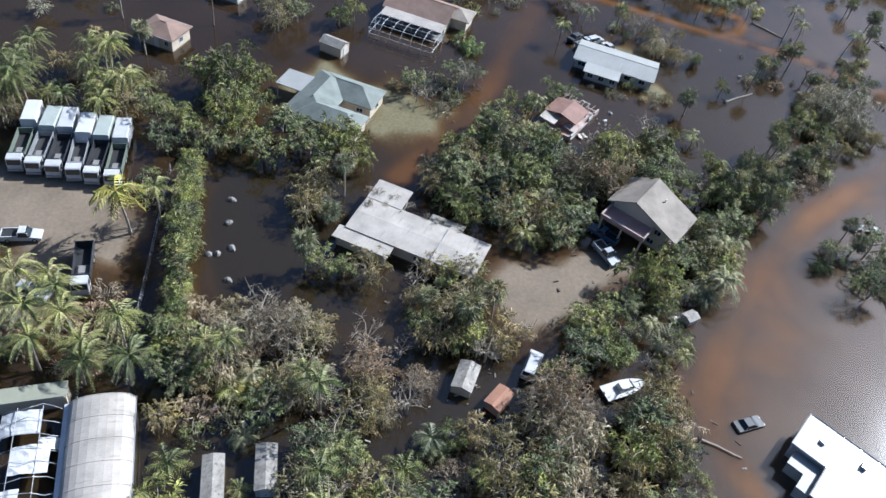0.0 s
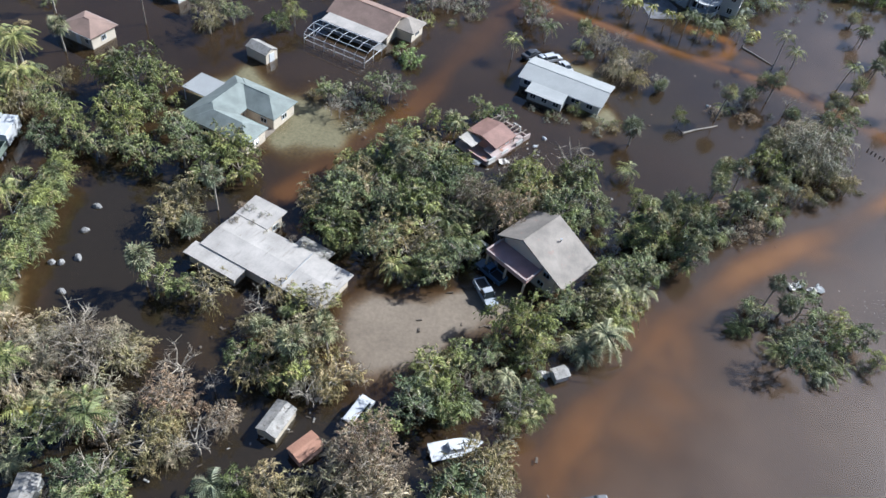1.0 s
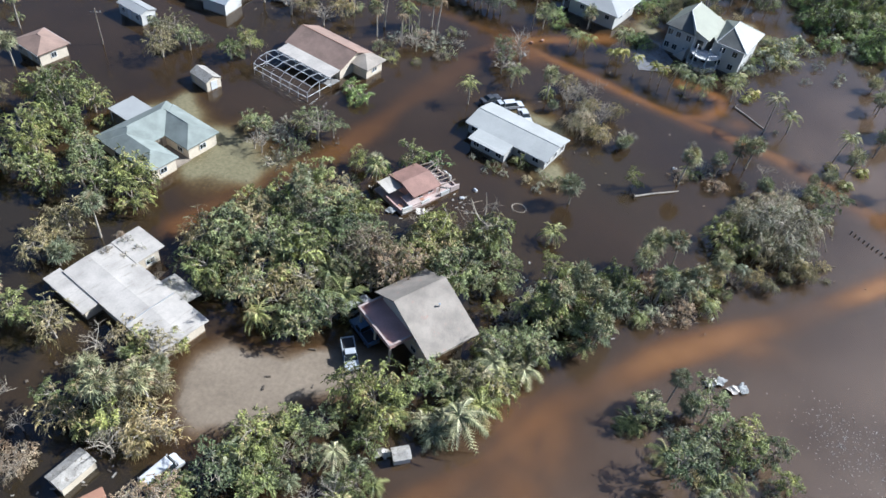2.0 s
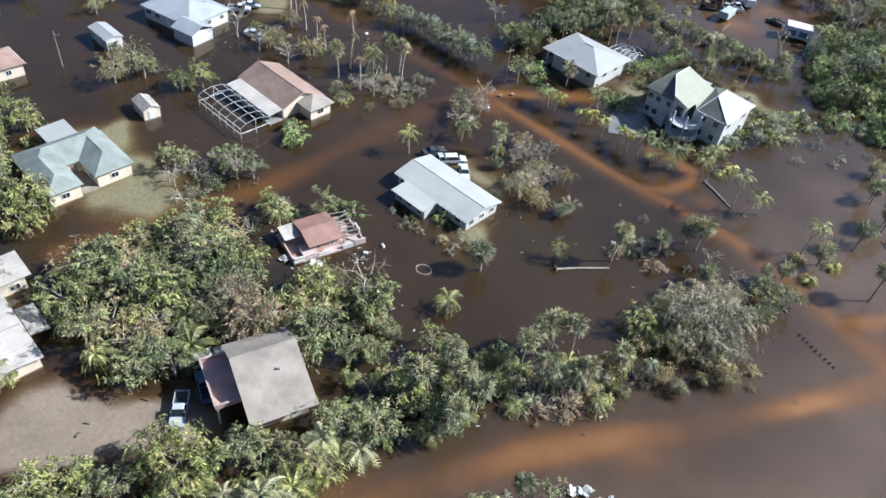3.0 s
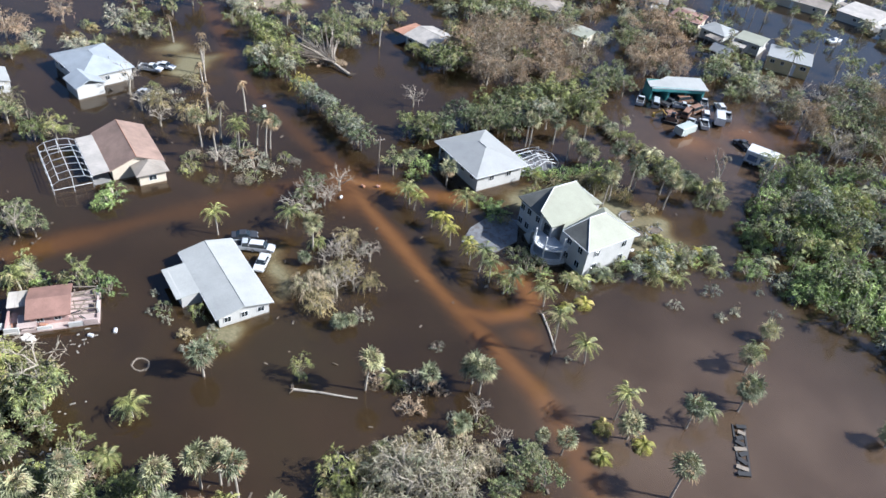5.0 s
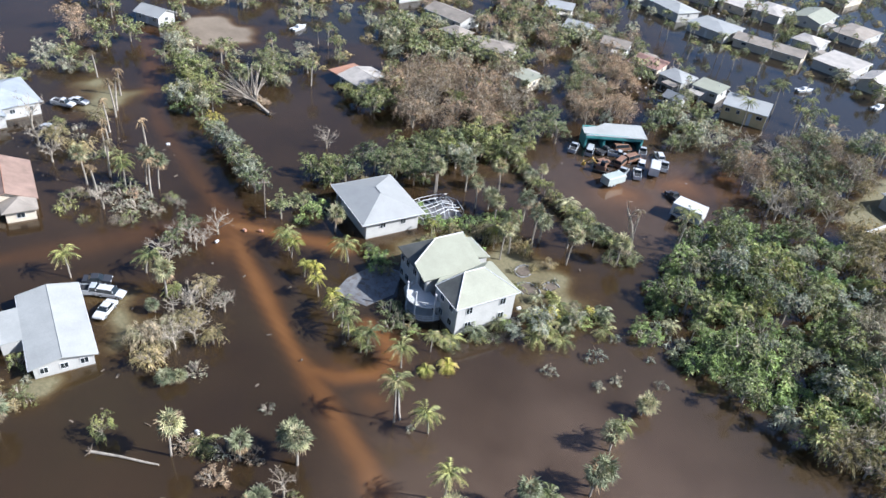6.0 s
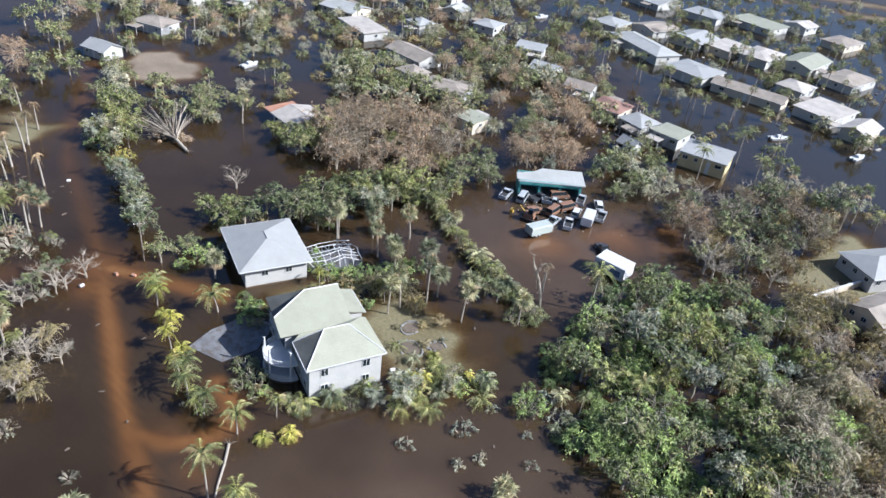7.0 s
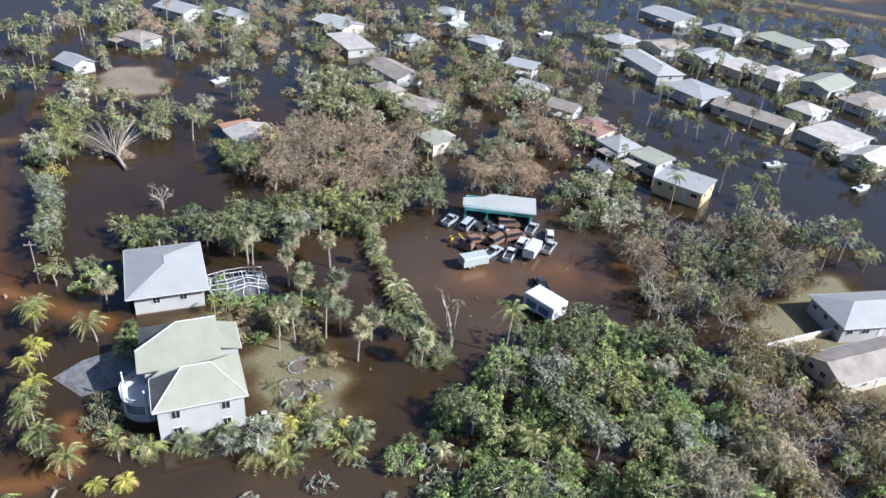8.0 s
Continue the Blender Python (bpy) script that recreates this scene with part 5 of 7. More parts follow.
car("pickup", "silver pickup on the sandy drive", CAR_SILVER, 40.6, 83.6, -60, 0.15)
car("van", "white van among the trees", CAR_WHITE, 26.0, 59.6, 68, 0.0)
car("saloon", "dark car half under water beside the lane", CAR_DARK, 56.8, 53.2, 20, -0.55)
YARD = ((71.0, 267.4, 108, 1), (74.6, 269.3, 112, 1), (80.4, 266.4, 70, 2), (86.0, 266.0, 100, 1), (88.8, 268.4, 118, 0), (83.2, 270.4, 95, 2), (87.0, 274.2, 112, 0), (84.0, 280.4, 115, 1), (80.6, 273.6, 30, 1), (79.4, 277.6, 60, 2), (88.2, 281.8, 130, 0), (91.6, 277.8, 112, 1), (77.2, 272.6, 80, 3), (84.2, 274.6, 75, 2))
for k, (x, y, rz, c) in enumerate(YARD):
    car(("pickup", "van", "wagon", "pickup")[k % 4], ("white", "silver", "rusty orange", "dark")[c] + " vehicle crowded in the workshop yard", (CAR_WHITE, CAR_SILVER, CAR_RUST, CAR_DARK)[c], x, y, rz, 0.0, "vehicles in the workshop yard")
box_trailer("box_trailer", "white box trailer among the yard vehicles", 86.9, 259.4, 74, 5.6, 2.6, 2.5, TRUCK_PALE, "vehicles in the workshop yard")
box_trailer("box_trailer", "grey-white box trailer among the yard vehicles", 91.2, 272.6, 112, 5.2, 2.4, 2.6, CAR_WHITE, "vehicles in the workshop yard")
box_trailer("travel_trailer", "white trailer with dark blue side panels in shallow water", 106.3, 259.6, 3, 6.8, 4.4, 3.5, PLASTIC, stripe=CAR_BLUE)
car("pickup", "dark pickup beside the white trailer", CAR_DARK, 100.3, 265.6, 150, -0.1)


def excavator(x, y, rz):
    e = thing("loader", "rusty yellow tracked loader in the workshop yard", "machine", pose(x, y, 0, 0, 0, rz))
    part("body", Shape().box(0, 0, 0.8, 2.6, 2.0, 1.2, 0, 0.85, 0.9), CAR_RUST, e)
    part("cab", Shape().box(-0.3, 0.3, 2.0, 1.2, 1.1, 1.1, 0, 0.9, 0.9), GLASS, e, "glazed cab")
    for y_ in (-1.1, 1.1):
        part("track", Shape().prism([(-1.7, 0.1), (1.7, 0.1), (1.9, 0.45), (1.6, 0.85), (-1.6, 0.85), (-1.9, 0.45)], y_ - 0.25, y_ + 0.25, "y"), RUBBER, e)
    part("boom", Shape().tube([(1.0, -0.4, 1.5), (2.6, -0.4, 2.9), (4.2, -0.4, 1.4)], 0.18, 6), CAR_YELLOW, e)
    part("bucket", Shape().box(4.4, -0.4, 0.5, 0.9, 1.2, 0.9, 0, 0.6, 1), CAR_YELLOW, e)


excavator(81.6, 262.8, 200)

# ---- plants ----
def leaf_sheet(centres, spread, per, size, seed, slim=0.3, droop=0.55, lift=0.35, floor_at=0.1, row=6, hug=0.75):
    """Arching shoots about the given places, each with slim leaves along both sides."""
    r = np.random.RandomState(seed)
    c = np.array(centres, float)
    shoots = max(1, round(per / row))
    mid = np.array([0, 0, 0.55 * c[:, 2].mean()])
    c = np.repeat(c, shoots, axis=0)
    n = len(c)
    out = c - mid
    out /= np.linalg.norm(out, axis=1)[:, None] + 0.3
    way = out + 0.75 * r.normal(size=(n, 3)) + (0, 0, lift)
    way /= np.linalg.norm(way, axis=1)[:, None] + 1e-9
    span = spread * 3.1 * r.uniform(0.6, 1.25, (n, 1))
    c = c - way * span * 0.25 + 0.3 * spread * r.normal(size=(n, 3))
    quads = []
    for k in range(row):
        q = (k + r.uniform(0.2, 0.8, (n, 1))) / row
        at = c + way * span * q + np.array([0, 0, -1.0]) * droop * span * q * q
        along = way + np.array([0, 0, -2.0]) * droop * q
        along /= np.linalg.norm(along, axis=1)[:, None]
        side = np.cross(along, (0, 0, 1.0)) + 0.25 * r.normal(size=(n, 3))
        side /= np.linalg.norm(side, axis=1)[:, None] + 1e-9
        tan = along * (1.5 - hug) + side * (1 if k % 2 else -1) * hug + 0.22 * r.normal(size=(n, 3)) + (0, 0, -0.15)
        tan /= np.linalg.norm(tan, axis=1)[:, None]
        bit = np.cross((0, 0, 1.0) + 0.45 * r.normal(size=(n, 3)), tan)
        bit /= np.linalg.norm(bit, axis=1)[:, None] + 1e-9
        s = size * r.uniform(0.6, 1.3, (n, 1)) * (1.1 - 0.4 * q)
        quads.append(np.stack([at, at + tan * s * 0.5 - bit * s * slim * 0.5, at + tan * s - np.array([0, 0, 0.2]) * s, at + tan * s * 0.5 + bit * s * slim * 0.5], 1))
    quad = np.concatenate(quads).reshape(-1, 3)
    quad[:, 2] = np.maximum(quad[:, 2], floor_at)
    sheet = Shape()
    sheet.v = [tuple(p) for p in quad.tolist()]
    sheet.f = [(4 * i, 4 * i + 1, 4 * i + 2, 4 * i + 3) for i in range(len(quad) // 4)]
    return sheet


def branching(height, radius, seed, limbs=6, twigs=3, lean=0.0, stem=0.16, fork=0.35, droop=0.0, twig_len=0.45):
    """A tapered trunk with limbs and twigs; gives the shape and the ends of limbs and twigs."""
    r = random.Random(seed)
    s, ends = Shape(), []
    bend = [(lean * height * k * k / 9 + r.uniform(-0.1, 0.1) * k, r.uniform(-0.12, 0.12) * k, -0.5 + (height * 0.62 + 0.5) * k / 3) for k in range(4)]
    s.tube(bend, [stem * 1.25, stem, stem * 0.85, stem * 0.6], 6)
    for i in range(limbs):
        a = 6.283 * (i + r.uniform(-0.3, 0.3)) / limbs
        k = fork + (1 - fork) * r.random()
        b = Vector(bend[0]).lerp(Vector(bend[3]), k)
        reach, rise = radius * r.uniform(0.55, 0.95), height * r.uniform(0.12, 0.38)
        tip = Vector((b.x + reach * math.cos(a), b.y + reach * math.sin(a), min(b.z + rise, height * 0.98) - droop * height * r.uniform(0.2, 1)))
        mid = b.lerp(tip, 0.5) + Vector((r.uniform(-0.3, 0.3), r.uniform(-0.3, 0.3), 0.25 * rise))
        s.tube([b, mid, tip], [stem * 0.5, stem * 0.33, stem * 0.14], 4)
        ends += [tuple(mid.lerp(tip, 0.5)), tuple(tip)]
        for _ in range(twigs):
            o = mid.lerp(tip, r.uniform(0.1, 1))
            e = o + Vector((r.gauss(0, 1), r.gauss(0, 1), r.gauss(0.55, 0.6) - 2 * droop)).normalized() * radius * twig_len * r.uniform(0.6, 1.2)
            e.z = max(e.z, 0.15)
            s.tube([o, e], [stem * 0.17, stem * 0.07], 3)
            ends.append(tuple(e))
    ends.append((bend[3][0], bend[3][1], height * 0.85))
    return s, ends


def make_tree(m, label, seed, height, radius, leaf, bark, per=13, size=0.7, spread=0.4, limbs=7, twigs=4, lean=0.0, droop=0.0, name="tree", category="tree", stem=0.17, slim=0.5, group="", strands=False):
    t = thing(name, label, category, m, group)
    wood, ends = branching(height, radius, seed, limbs, twigs, lean, stem, 0.3, droop)
    part("trunk", wood, bark, t)
    if per:
        part("crown", leaf_sheet(ends, spread, per, size, seed, slim=slim, droop=0.75 if strands else 0.55 + 6 * droop, row=10 if droop else 8 if strands else 6, hug=0.25 if droop else 0.35 if strands else 0.75), leaf, t)
    return t


def make_mound(m, label, seed, height, radius, leaf, n=60, per=22, size=0.4, name="bush", category="bush", twigs=10, bark=None, spread=0.42):
    """A bush or vine heap: clumps over an uneven mound, with stems sticking out."""
    t = thing(name, label, category, m)
    r = random.Random(seed)
    spots = []
    for _ in range(n):
        a, k = r.uniform(0, 6.283), math.sqrt(r.random())
        lift = height * (1 - k * k) ** 0.5 * r.uniform(0.55, 1.05)
        spots.append((radius * k * math.cos(a), radius * k * math.sin(a), max(0.15, lift)))
    s = Shape()
    for i in range(twigs):
        p = Vector(r.choice(spots))
        o = Vector((p.x * 0.3, p.y * 0.3, -0.3))
        e = p + Vector((r.gauss(0, 0.4), r.gauss(0, 0.4), r.uniform(0.1, 0.6)))
        s.tube([o, o.lerp(p, 0.6) + Vector((r.uniform(-0.2, 0.2), r.uniform(-0.2, 0.2), 0.1)), e], [0.07, 0.05, 0.02], 3)
    tagged(part("stem", s, bark or PALE_BARK, t), kind="stuff")
    part("crown", leaf_sheet(spots, spread, per, size, seed, slim=0.34), leaf, t)
    return t


def frond(s, base, yaw, length, rise, droop, r, leaflets=9, wide=0.55, wind=(0, 0)):
    """A feather frond: a bowed rib with slim leaflets on both sides."""
    dx, dy = math.cos(yaw), math.sin(yaw)
    pts = []
    for k in range(6):
        q = k / 5
        pts.append(Vector((base[0] + dx * length * q + wind[0] * q * q, base[1] + dy * length * q + wind[1] * q * q, base[2] + rise * math.sin(q * 2.2) - droop * q * q)))
    s.tube(pts, [0.05, 0.045, 0.04, 0.03, 0.022, 0.012], 3)
    for k in range(1, leaflets + 1):
        q = k / leaflets * 5
        i = min(int(q), 4)
        p = pts[i].lerp(pts[i + 1], q - i)
        span = wide * (0.55 + 0.9 * math.sin(math.pi * min(1, 0.15 + 0.8 * k / leaflets))) * r.uniform(0.8, 1.15)
        for sgn in (-1, 1):
            side = Vector((-dy * sgn, dx * sgn, 0))
            tip = p + side * span * 0.8 + Vector((dx, dy, 0)) * span * 0.55 + Vector((0, 0, -0.5 * span * r.uniform(0.6, 1.3)))
            along = Vector((dx, dy, 0)) * 0.085
            s.add([p - along, p + along, tip], [(0, 1, 2)])


def make_palm(m, label, seed, height, leaf, fronds=16, length=2.3, lean=(0.0, 0.0), thick=0.15, droop=1.6, group="palms", bent=(0, 0), leaflets=9, wide=0.55):
    """A feather palm with a ringed, slightly curved trunk."""
    t = thing("palm_tree", label, "palm tree", m, group)
    r = random.Random(seed)
    line = [(lean[0] * (k / 6) ** 2, lean[1] * (k / 6) ** 2, -0.6 + (height + 0.6) * k / 6) for k in range(7)]
    part("trunk", Shape().tube(line, [thick * 1.4, thick * 1.1, thick, thick * 0.95, thick * 0.9, thick * 0.85, thick * 0.8], 7), PALM_BARK, t)
    s, top = Shape(), line[-1]
    for k in range(fronds):
        a = 6.283 * k / fronds + r.uniform(-0.2, 0.2)
        tier = k % 3
        frond(s, top, a, length * r.uniform(0.8, 1.1), (0.95, 0.55, 0.15)[tier] * length * 0.5, droop * r.uniform(0.7, 1.2) * (0.7, 1, 1.25)[tier], r, leaflets, wide, wind=bent)
    part("crown", s, leaf, t)
    d = Shape()
    for k in range(4):
        frond(d, (top[0], top[1], top[2] - 0.25), r.uniform(0, 6.28), length * 0.5, 0.0, length * 0.8, r, 6, 0.35)
    part("dead_fronds", d, FROND_DEAD, t, "hanging brown dead fronds")
    return t


def make_fan_palm(m, label, seed, height, leaf, fans=26, length=1.15, lean=(0.0, 0.0), group="palms"):
    """A cabbage palm: a round head of fan leaves on a straight trunk."""
    t = thing("palm_tree", label, "palm tree", m, group)
    r = random.Random(seed)
    line = [(lean[0] * (k / 4) ** 2, lean[1] * (k / 4) ** 2, -0.6 + (height + 0.6) * k / 4) for k in range(5)]
    part("trunk", Shape().tube(line, [0.2, 0.17, 0.155, 0.15, 0.17], 7), PALM_BARK, t)
    s, dead, top = Shape(), Shape(), Vector(line[-1])
    for k in range(fans):
        a, tilt = 2.399963 * k, math.radians(75 - 125 * (k / fans) + r.uniform(-12, 12))
        d = Vector((math.cos(a) * math.cos(tilt), math.sin(a) * math.cos(tilt), math.sin(tilt)))
        hub = top + d * length * r.uniform(0.45, 0.75)
        goal = dead if (k / fans > 0.86 or r.random() < 0.06) else s
        goal.tube([top, hub], 0.025, 3)
        side = d.cross(Vector((0, 0, 1)))
        side = side.normalized() if side.length > 0.05 else Vector((1, 0, 0))
        lift = side.cross(d)
        for j in range(9):
            b = math.radians(-95 + 190 * j / 8)
            tip = hub + (d * math.cos(b) + side * math.sin(b)) * length * 0.72 * r.uniform(0.6, 1.2) + Vector((0, 0, -0.35 * length * abs(math.sin(b)) - 0.12)) + lift * 0.05
            w = (side * math.cos(b) - d * math.sin(b)) * 0.095
            mid = hub.lerp(tip, 0.55) + Vector((0, 0, 0.07))
            goal.add([hub, mid - w, tip, mid + w], [(0, 1, 2, 3)])
    part("crown", s, leaf, t)
    part("dead_fronds", dead, FROND_DEAD, t, "hanging brown dead fans")
    return t


KINDS = {}      # name: variants, each a builder
FIRST = {}      # what was built first of each variant, to be copied


def kind(name, *builders):
    KINDS[name] = builders


def plant(name, x, y, size=1.0, turn=None, which=None, z=0.0):
    i = which if which is not None else LOT.randrange(len(KINDS[name]))
    rz = turn if turn is not None else LOT.uniform(0, 360)
    m = pose(x, y, z, 0, 0, rz)
    if (name, i) not in FIRST:
        FIRST[name, i] = KINDS[name][i](m)
        return FIRST[name, i]
    return copy_thing(FIRST[name, i], m @ Matrix.Diagonal((size, size, size * LOT.uniform(0.9, 1.1), 1)))


LOT = random.Random(11)
kind("green", *[lambda m, k=k: make_tree(m, "dense green broadleaf tree with wind-torn twigs", 30 + k, (6.0, 5.2, 6.8, 5.6)[k], (3.0, 2.7, 3.2, 2.5)[k], LEAF_GREEN, PALE_BARK, (18, 24, 24, 18)[k], (0.62, 0.7, 0.7, 0.62)[k], (0.42, 0.55, 0.55, 0.42)[k], 8, 4, name="broadleaf_tree", slim=(0.36, 0.22, 0.22, 0.36)[k], strands=k in (1, 2)) for k in range(4)])
kind("deep", *[lambda m, k=k: make_tree(m, "dark green broadleaf tree with ragged crown", 40 + k, (6.2, 5.4, 6.6)[k], (3.0, 2.6, 3.1)[k], LEAF_DEEP, PALE_BARK, 18, 0.6, 0.46, 8, 4, name="dark_tree", slim=0.38) for k in range(3)])
kind("olive", *[lambda m, k=k: make_tree(m, "half-stripped olive tree with pale broken twigs", 50 + k, (5.0, 4.4, 5.6)[k], (2.6, 2.4, 2.9)[k], LEAF_OLIVE, PALE_BARK, 16, 0.66, 0.62, 8, 6, name="stripped_tree", slim=0.2, strands=True) for k in range(3)])
kind("bare", *[lambda m, k=k: make_tree(m, "leafless grey tree stripped by the storm", 60 + k, (5.0, 4.0, 6.0)[k], (2.8, 2.5, 2.6)[k], LEAF_SILVER, PALE_BARK, 0, 0.45, 0.5, 9, 9, stem=0.17, name="bare_tree") for k in range(3)])
kind("brown", *[lambda m, k=k: make_tree(m, "large tree with dead brown foliage", 70 + k, (8.0, 7.0)[k], (4.2, 3.8)[k], LEAF_BROWN, PALE_BARK, 18, 0.55, 0.6, 12, 9, stem=0.22, slim=0.2, strands=True, name="dead_tree") for k in range(2)])
kind("silver", *[lambda m, k=k: make_tree(m, "silvery-leaved tree with torn crown", 80 + k, (5.6, 4.8, 6.2)[k], (2.2, 2.0, 2.3)[k], LEAF_SILVER, PALE_BARK, 18, 0.56, 0.42, 7, 4, name="silver_tree", slim=0.34) for k in range(3)])
kind("bamboo", *[lambda m, k=k: make_tree(m, "feathery green bamboo clump in a tall hedge", 90 + k, 5.6, 1.6, (LEAF_GREEN, LEAF_DEEP)[k], PALE_BARK, 15, 0.8, 0.5, 9, 4, name="bamboo", category="bamboo", slim=0.2, stem=0.12) for k in range(2)])
kind("bush", *[lambda m, k=k: make_mound(m, "low green bush with bleached twigs", 100 + k, (1.9, 1.5, 2.3)[k], (1.7, 1.4, 1.9)[k], (LEAF_GREEN, LEAF_OLIVE, LEAF_DEEP)[k], 24, 14, 0.44) for k in range(3)])
kind("pale_bush", *[lambda m, k=k: make_mound(m, "small silvery bush standing in water", 110 + k, (0.9, 1.2)[k], (0.95, 1.25)[k], LEAF_SILVER, 16, 8, 0.42, "small_bush", "bush", 6, spread=0.24) for k in range(2)])
kind("bright_bush", *[lambda m, k=k: make_mound(m, "bright green leafy bush", 115 + k, (1.9, 2.4)[k], (1.6, 2.0)[k], LEAF_BRIGHT, 24, 12, 0.58, "leafy_bush") for k in range(2)])
kind("thicket", *[lambda m, k=k: make_mound(m, "vine-smothered green thicket heap", 120 + k, (3.6, 2.6, 4.4)[k], (2.5, 2.3, 2.4)[k], LEAF_BRIGHT, 36, 26, 0.54, "thicket", "thicket", 16, spread=0.46) for k in range(3)])
kind("debris_bush", *[lambda m, k=k: make_mound(m, "tangle of grey broken branches with few leaves", 130 + k, (1.8, 1.3)[k], (2.2, 1.8)[k], LEAF_SILVER, 20, 4, 0.45, "brush_pile", "brush", 34) for k in range(2)])
kind("dead_bush", *[lambda m, k=k: make_mound(m, "heap of brown dead branches and fronds", 135 + k, (2.0, 1.5)[k], (2.3, 2.0)[k], LEAF_BROWN, 24, 9, 0.55, "dead_brush", "brush", 30) for k in range(2)])
FAN_HEIGHTS = (2.4, 4.0, 5.4, 7.0, 8.6)
kind("fan", *[lambda m, k=k: make_fan_palm(m, "cabbage palm with a round grey-green head of fans", 140 + k, FAN_HEIGHTS[k], FROND_GREY, 30, 1.7, (LOT.uniform(-0.5, 0.5), LOT.uniform(-0.5, 0.5))) for k in range(5)])
kind("feather", *[lambda m, k=k: make_palm(m, "feather palm with wind-combed green fronds", 150 + k, FAN_HEIGHTS[k] - 0.3, FROND, 16, 2.5, (0.6 * (k % 2), 0.4), 0.13, 1.4) for k in range(5)])
kind("coconut", *[lambda m, k=k: make_palm(m, "coconut palm with long arching fronds", 160 + k, (5.5, 7.0, 3.6)[k], FROND, 20, 3.5, (0.9, -0.5), 0.17, 2.2, leaflets=16, wide=0.5) for k in range(3)])
kind("yellow_palm", *[lambda m, k=k: make_palm(m, "small yellowing palm with short fronds", 170 + k, (3.2, 4.4, 0.6)[k], FROND_YELLOW, 12, 1.7, (0.4, 0.1), 0.1, 1.1) for k in range(3)])
kind("frond_bush", *[lambda m, k=k: make_palm(m, "trunkless clump of long arching palm fronds", 190 + k, (0.5, 0.9, 1.4)[k], (FROND, FROND, FROND_GREY)[k], 14, (2.4, 2.8, 2.0)[k], (0.1, 0.1), 0.14, 1.3) for k in range(3)])
kind("areca", *[lambda m, k=k: make_palm(m, "clump of upright yellow-green cane palm in a hedge", 195 + k, (1.3, 1.9)[k], (FROND, FROND_GREY)[k], 20, (2.3, 2.1)[k], (0.1, 0.1), 0.16, 1.1, wide=0.5) for k in range(2)])
kind("slumped_palm", *[lambda m, k=k: make_palm(m, "wind-beaten palm with long drooping dark green fronds", 220 + k, (2.6, 3.6, 1.9)[k], (FROND, FROND_GREY, FROND)[k], 18, (3.2, 2.8, 3.0)[k], (0.7, 0.3), 0.16, 3.0, bent=((-0.9, -0.4), (-0.7, 0.3), (-1.0, 0.0))[k], leaflets=14, wide=0.6) for k in range(3)])
kind("weeping", *[lambda m, k=k: make_tree(m, "broken weeping tree with hanging pale strands of foliage", 200 + k, (6.8, 5.6, 5.0)[k], (3.8, 3.4, 3.0)[k], LEAF_STRAW, PALE_BARK, 30, 0.85, 0.85, 10, 6, droop=0.10, slim=0.1, name="weeping_tree") for k in range(3)])
kind("weeping_green", *[lambda m, k=k: make_tree(m, "broken tree with hanging grey-green leafy strands", 210 + k, (5.4, 4.4)[k], (2.8, 2.4)[k], (LEAF_GREEN, LEAF_OLIVE)[k], PALE_BARK, 30, 0.75, 0.6, 8, 5, droop=0.08, slim=0.14, name="weeping_tree") for k in range(2)])
kind("snag", *[lambda m, k=k: make_palm(m, "tall palm trunk stripped to a few ragged fronds", 180 + k, (9.0, 7.0)[k], FROND_DEAD, 7, 1.3, (0.5, 0.5), 0.21, 1.8) for k in range(2)])


# lighter builds of the same plants for the distance
kind("far_green", *[lambda m, k=k: make_tree(m, "wind-torn green tree among the far houses", 230 + k, (5.6, 4.6, 6.2)[k], (2.7, 2.4, 2.9)[k], (LEAF_DEEP, LEAF_SILVER, LEAF_DEEP)[k], PALE_BARK, 12, 0.75, 0.5, 7, 4, name="distant_tree", slim=0.42) for k in range(3)])
kind("far_olive", *[lambda m, k=k: make_tree(m, "half-bare olive tree among the far houses", 240 + k, (5.0, 5.6)[k], (2.4, 2.6)[k], (LEAF_DEEP, LEAF_SILVER)[k], PALE_BARK, 10, 0.65, 0.5, 7, 5, name="distant_tree", slim=0.26) for k in range(2)])
kind("far_brown", lambda m: make_tree(m, "dead brown tree among the far houses", 250, 7.0, 3.6, LEAF_BROWN, PALE_BARK, 14, 0.65, 0.7, 10, 7, name="distant_tree", slim=0.24))
kind("far_bush", *[lambda m, k=k: make_mound(m, "low bush by the far houses", 260 + k, (1.7, 1.3)[k], (1.7, 1.4)[k], (LEAF_DEEP, LEAF_OLIVE)[k], 18, 9, 0.6, twigs=4) for k in range(2)])
kind("far_palm", *[lambda m, k=k: make_fan_palm(m, "palm by the far canal houses", 270 + k, (6.5, 8.0, 5.0)[k], LEAF_DEEP, 14, 1.7, (0.4, 0.3)) for k in range(3)])
kind("yellow_bush", lambda m: make_mound(m, "rounded yellow-green bush beside the flooded road", 280, 4.2, 2.9, FROND_YELLOW, 44, 18, 0.42, "yellow_bush"))
FAR = {"green": "far_green", "deep": "far_green", "olive": "far_olive", "silver": "far_olive", "bare": "far_olive", "brown": "far_brown", "bush": "far_bush", "debris_bush": "far_bush", "fan": "far_palm", "feather": "far_palm", "dead_bush": "far_bush"}


def palm_at(name, x, y, h):
    i = min(range(5), key=lambda k: abs(FAN_HEIGHTS[k] - h))
    return plant(name, x, y, h / FAN_HEIGHTS[i], which=i)


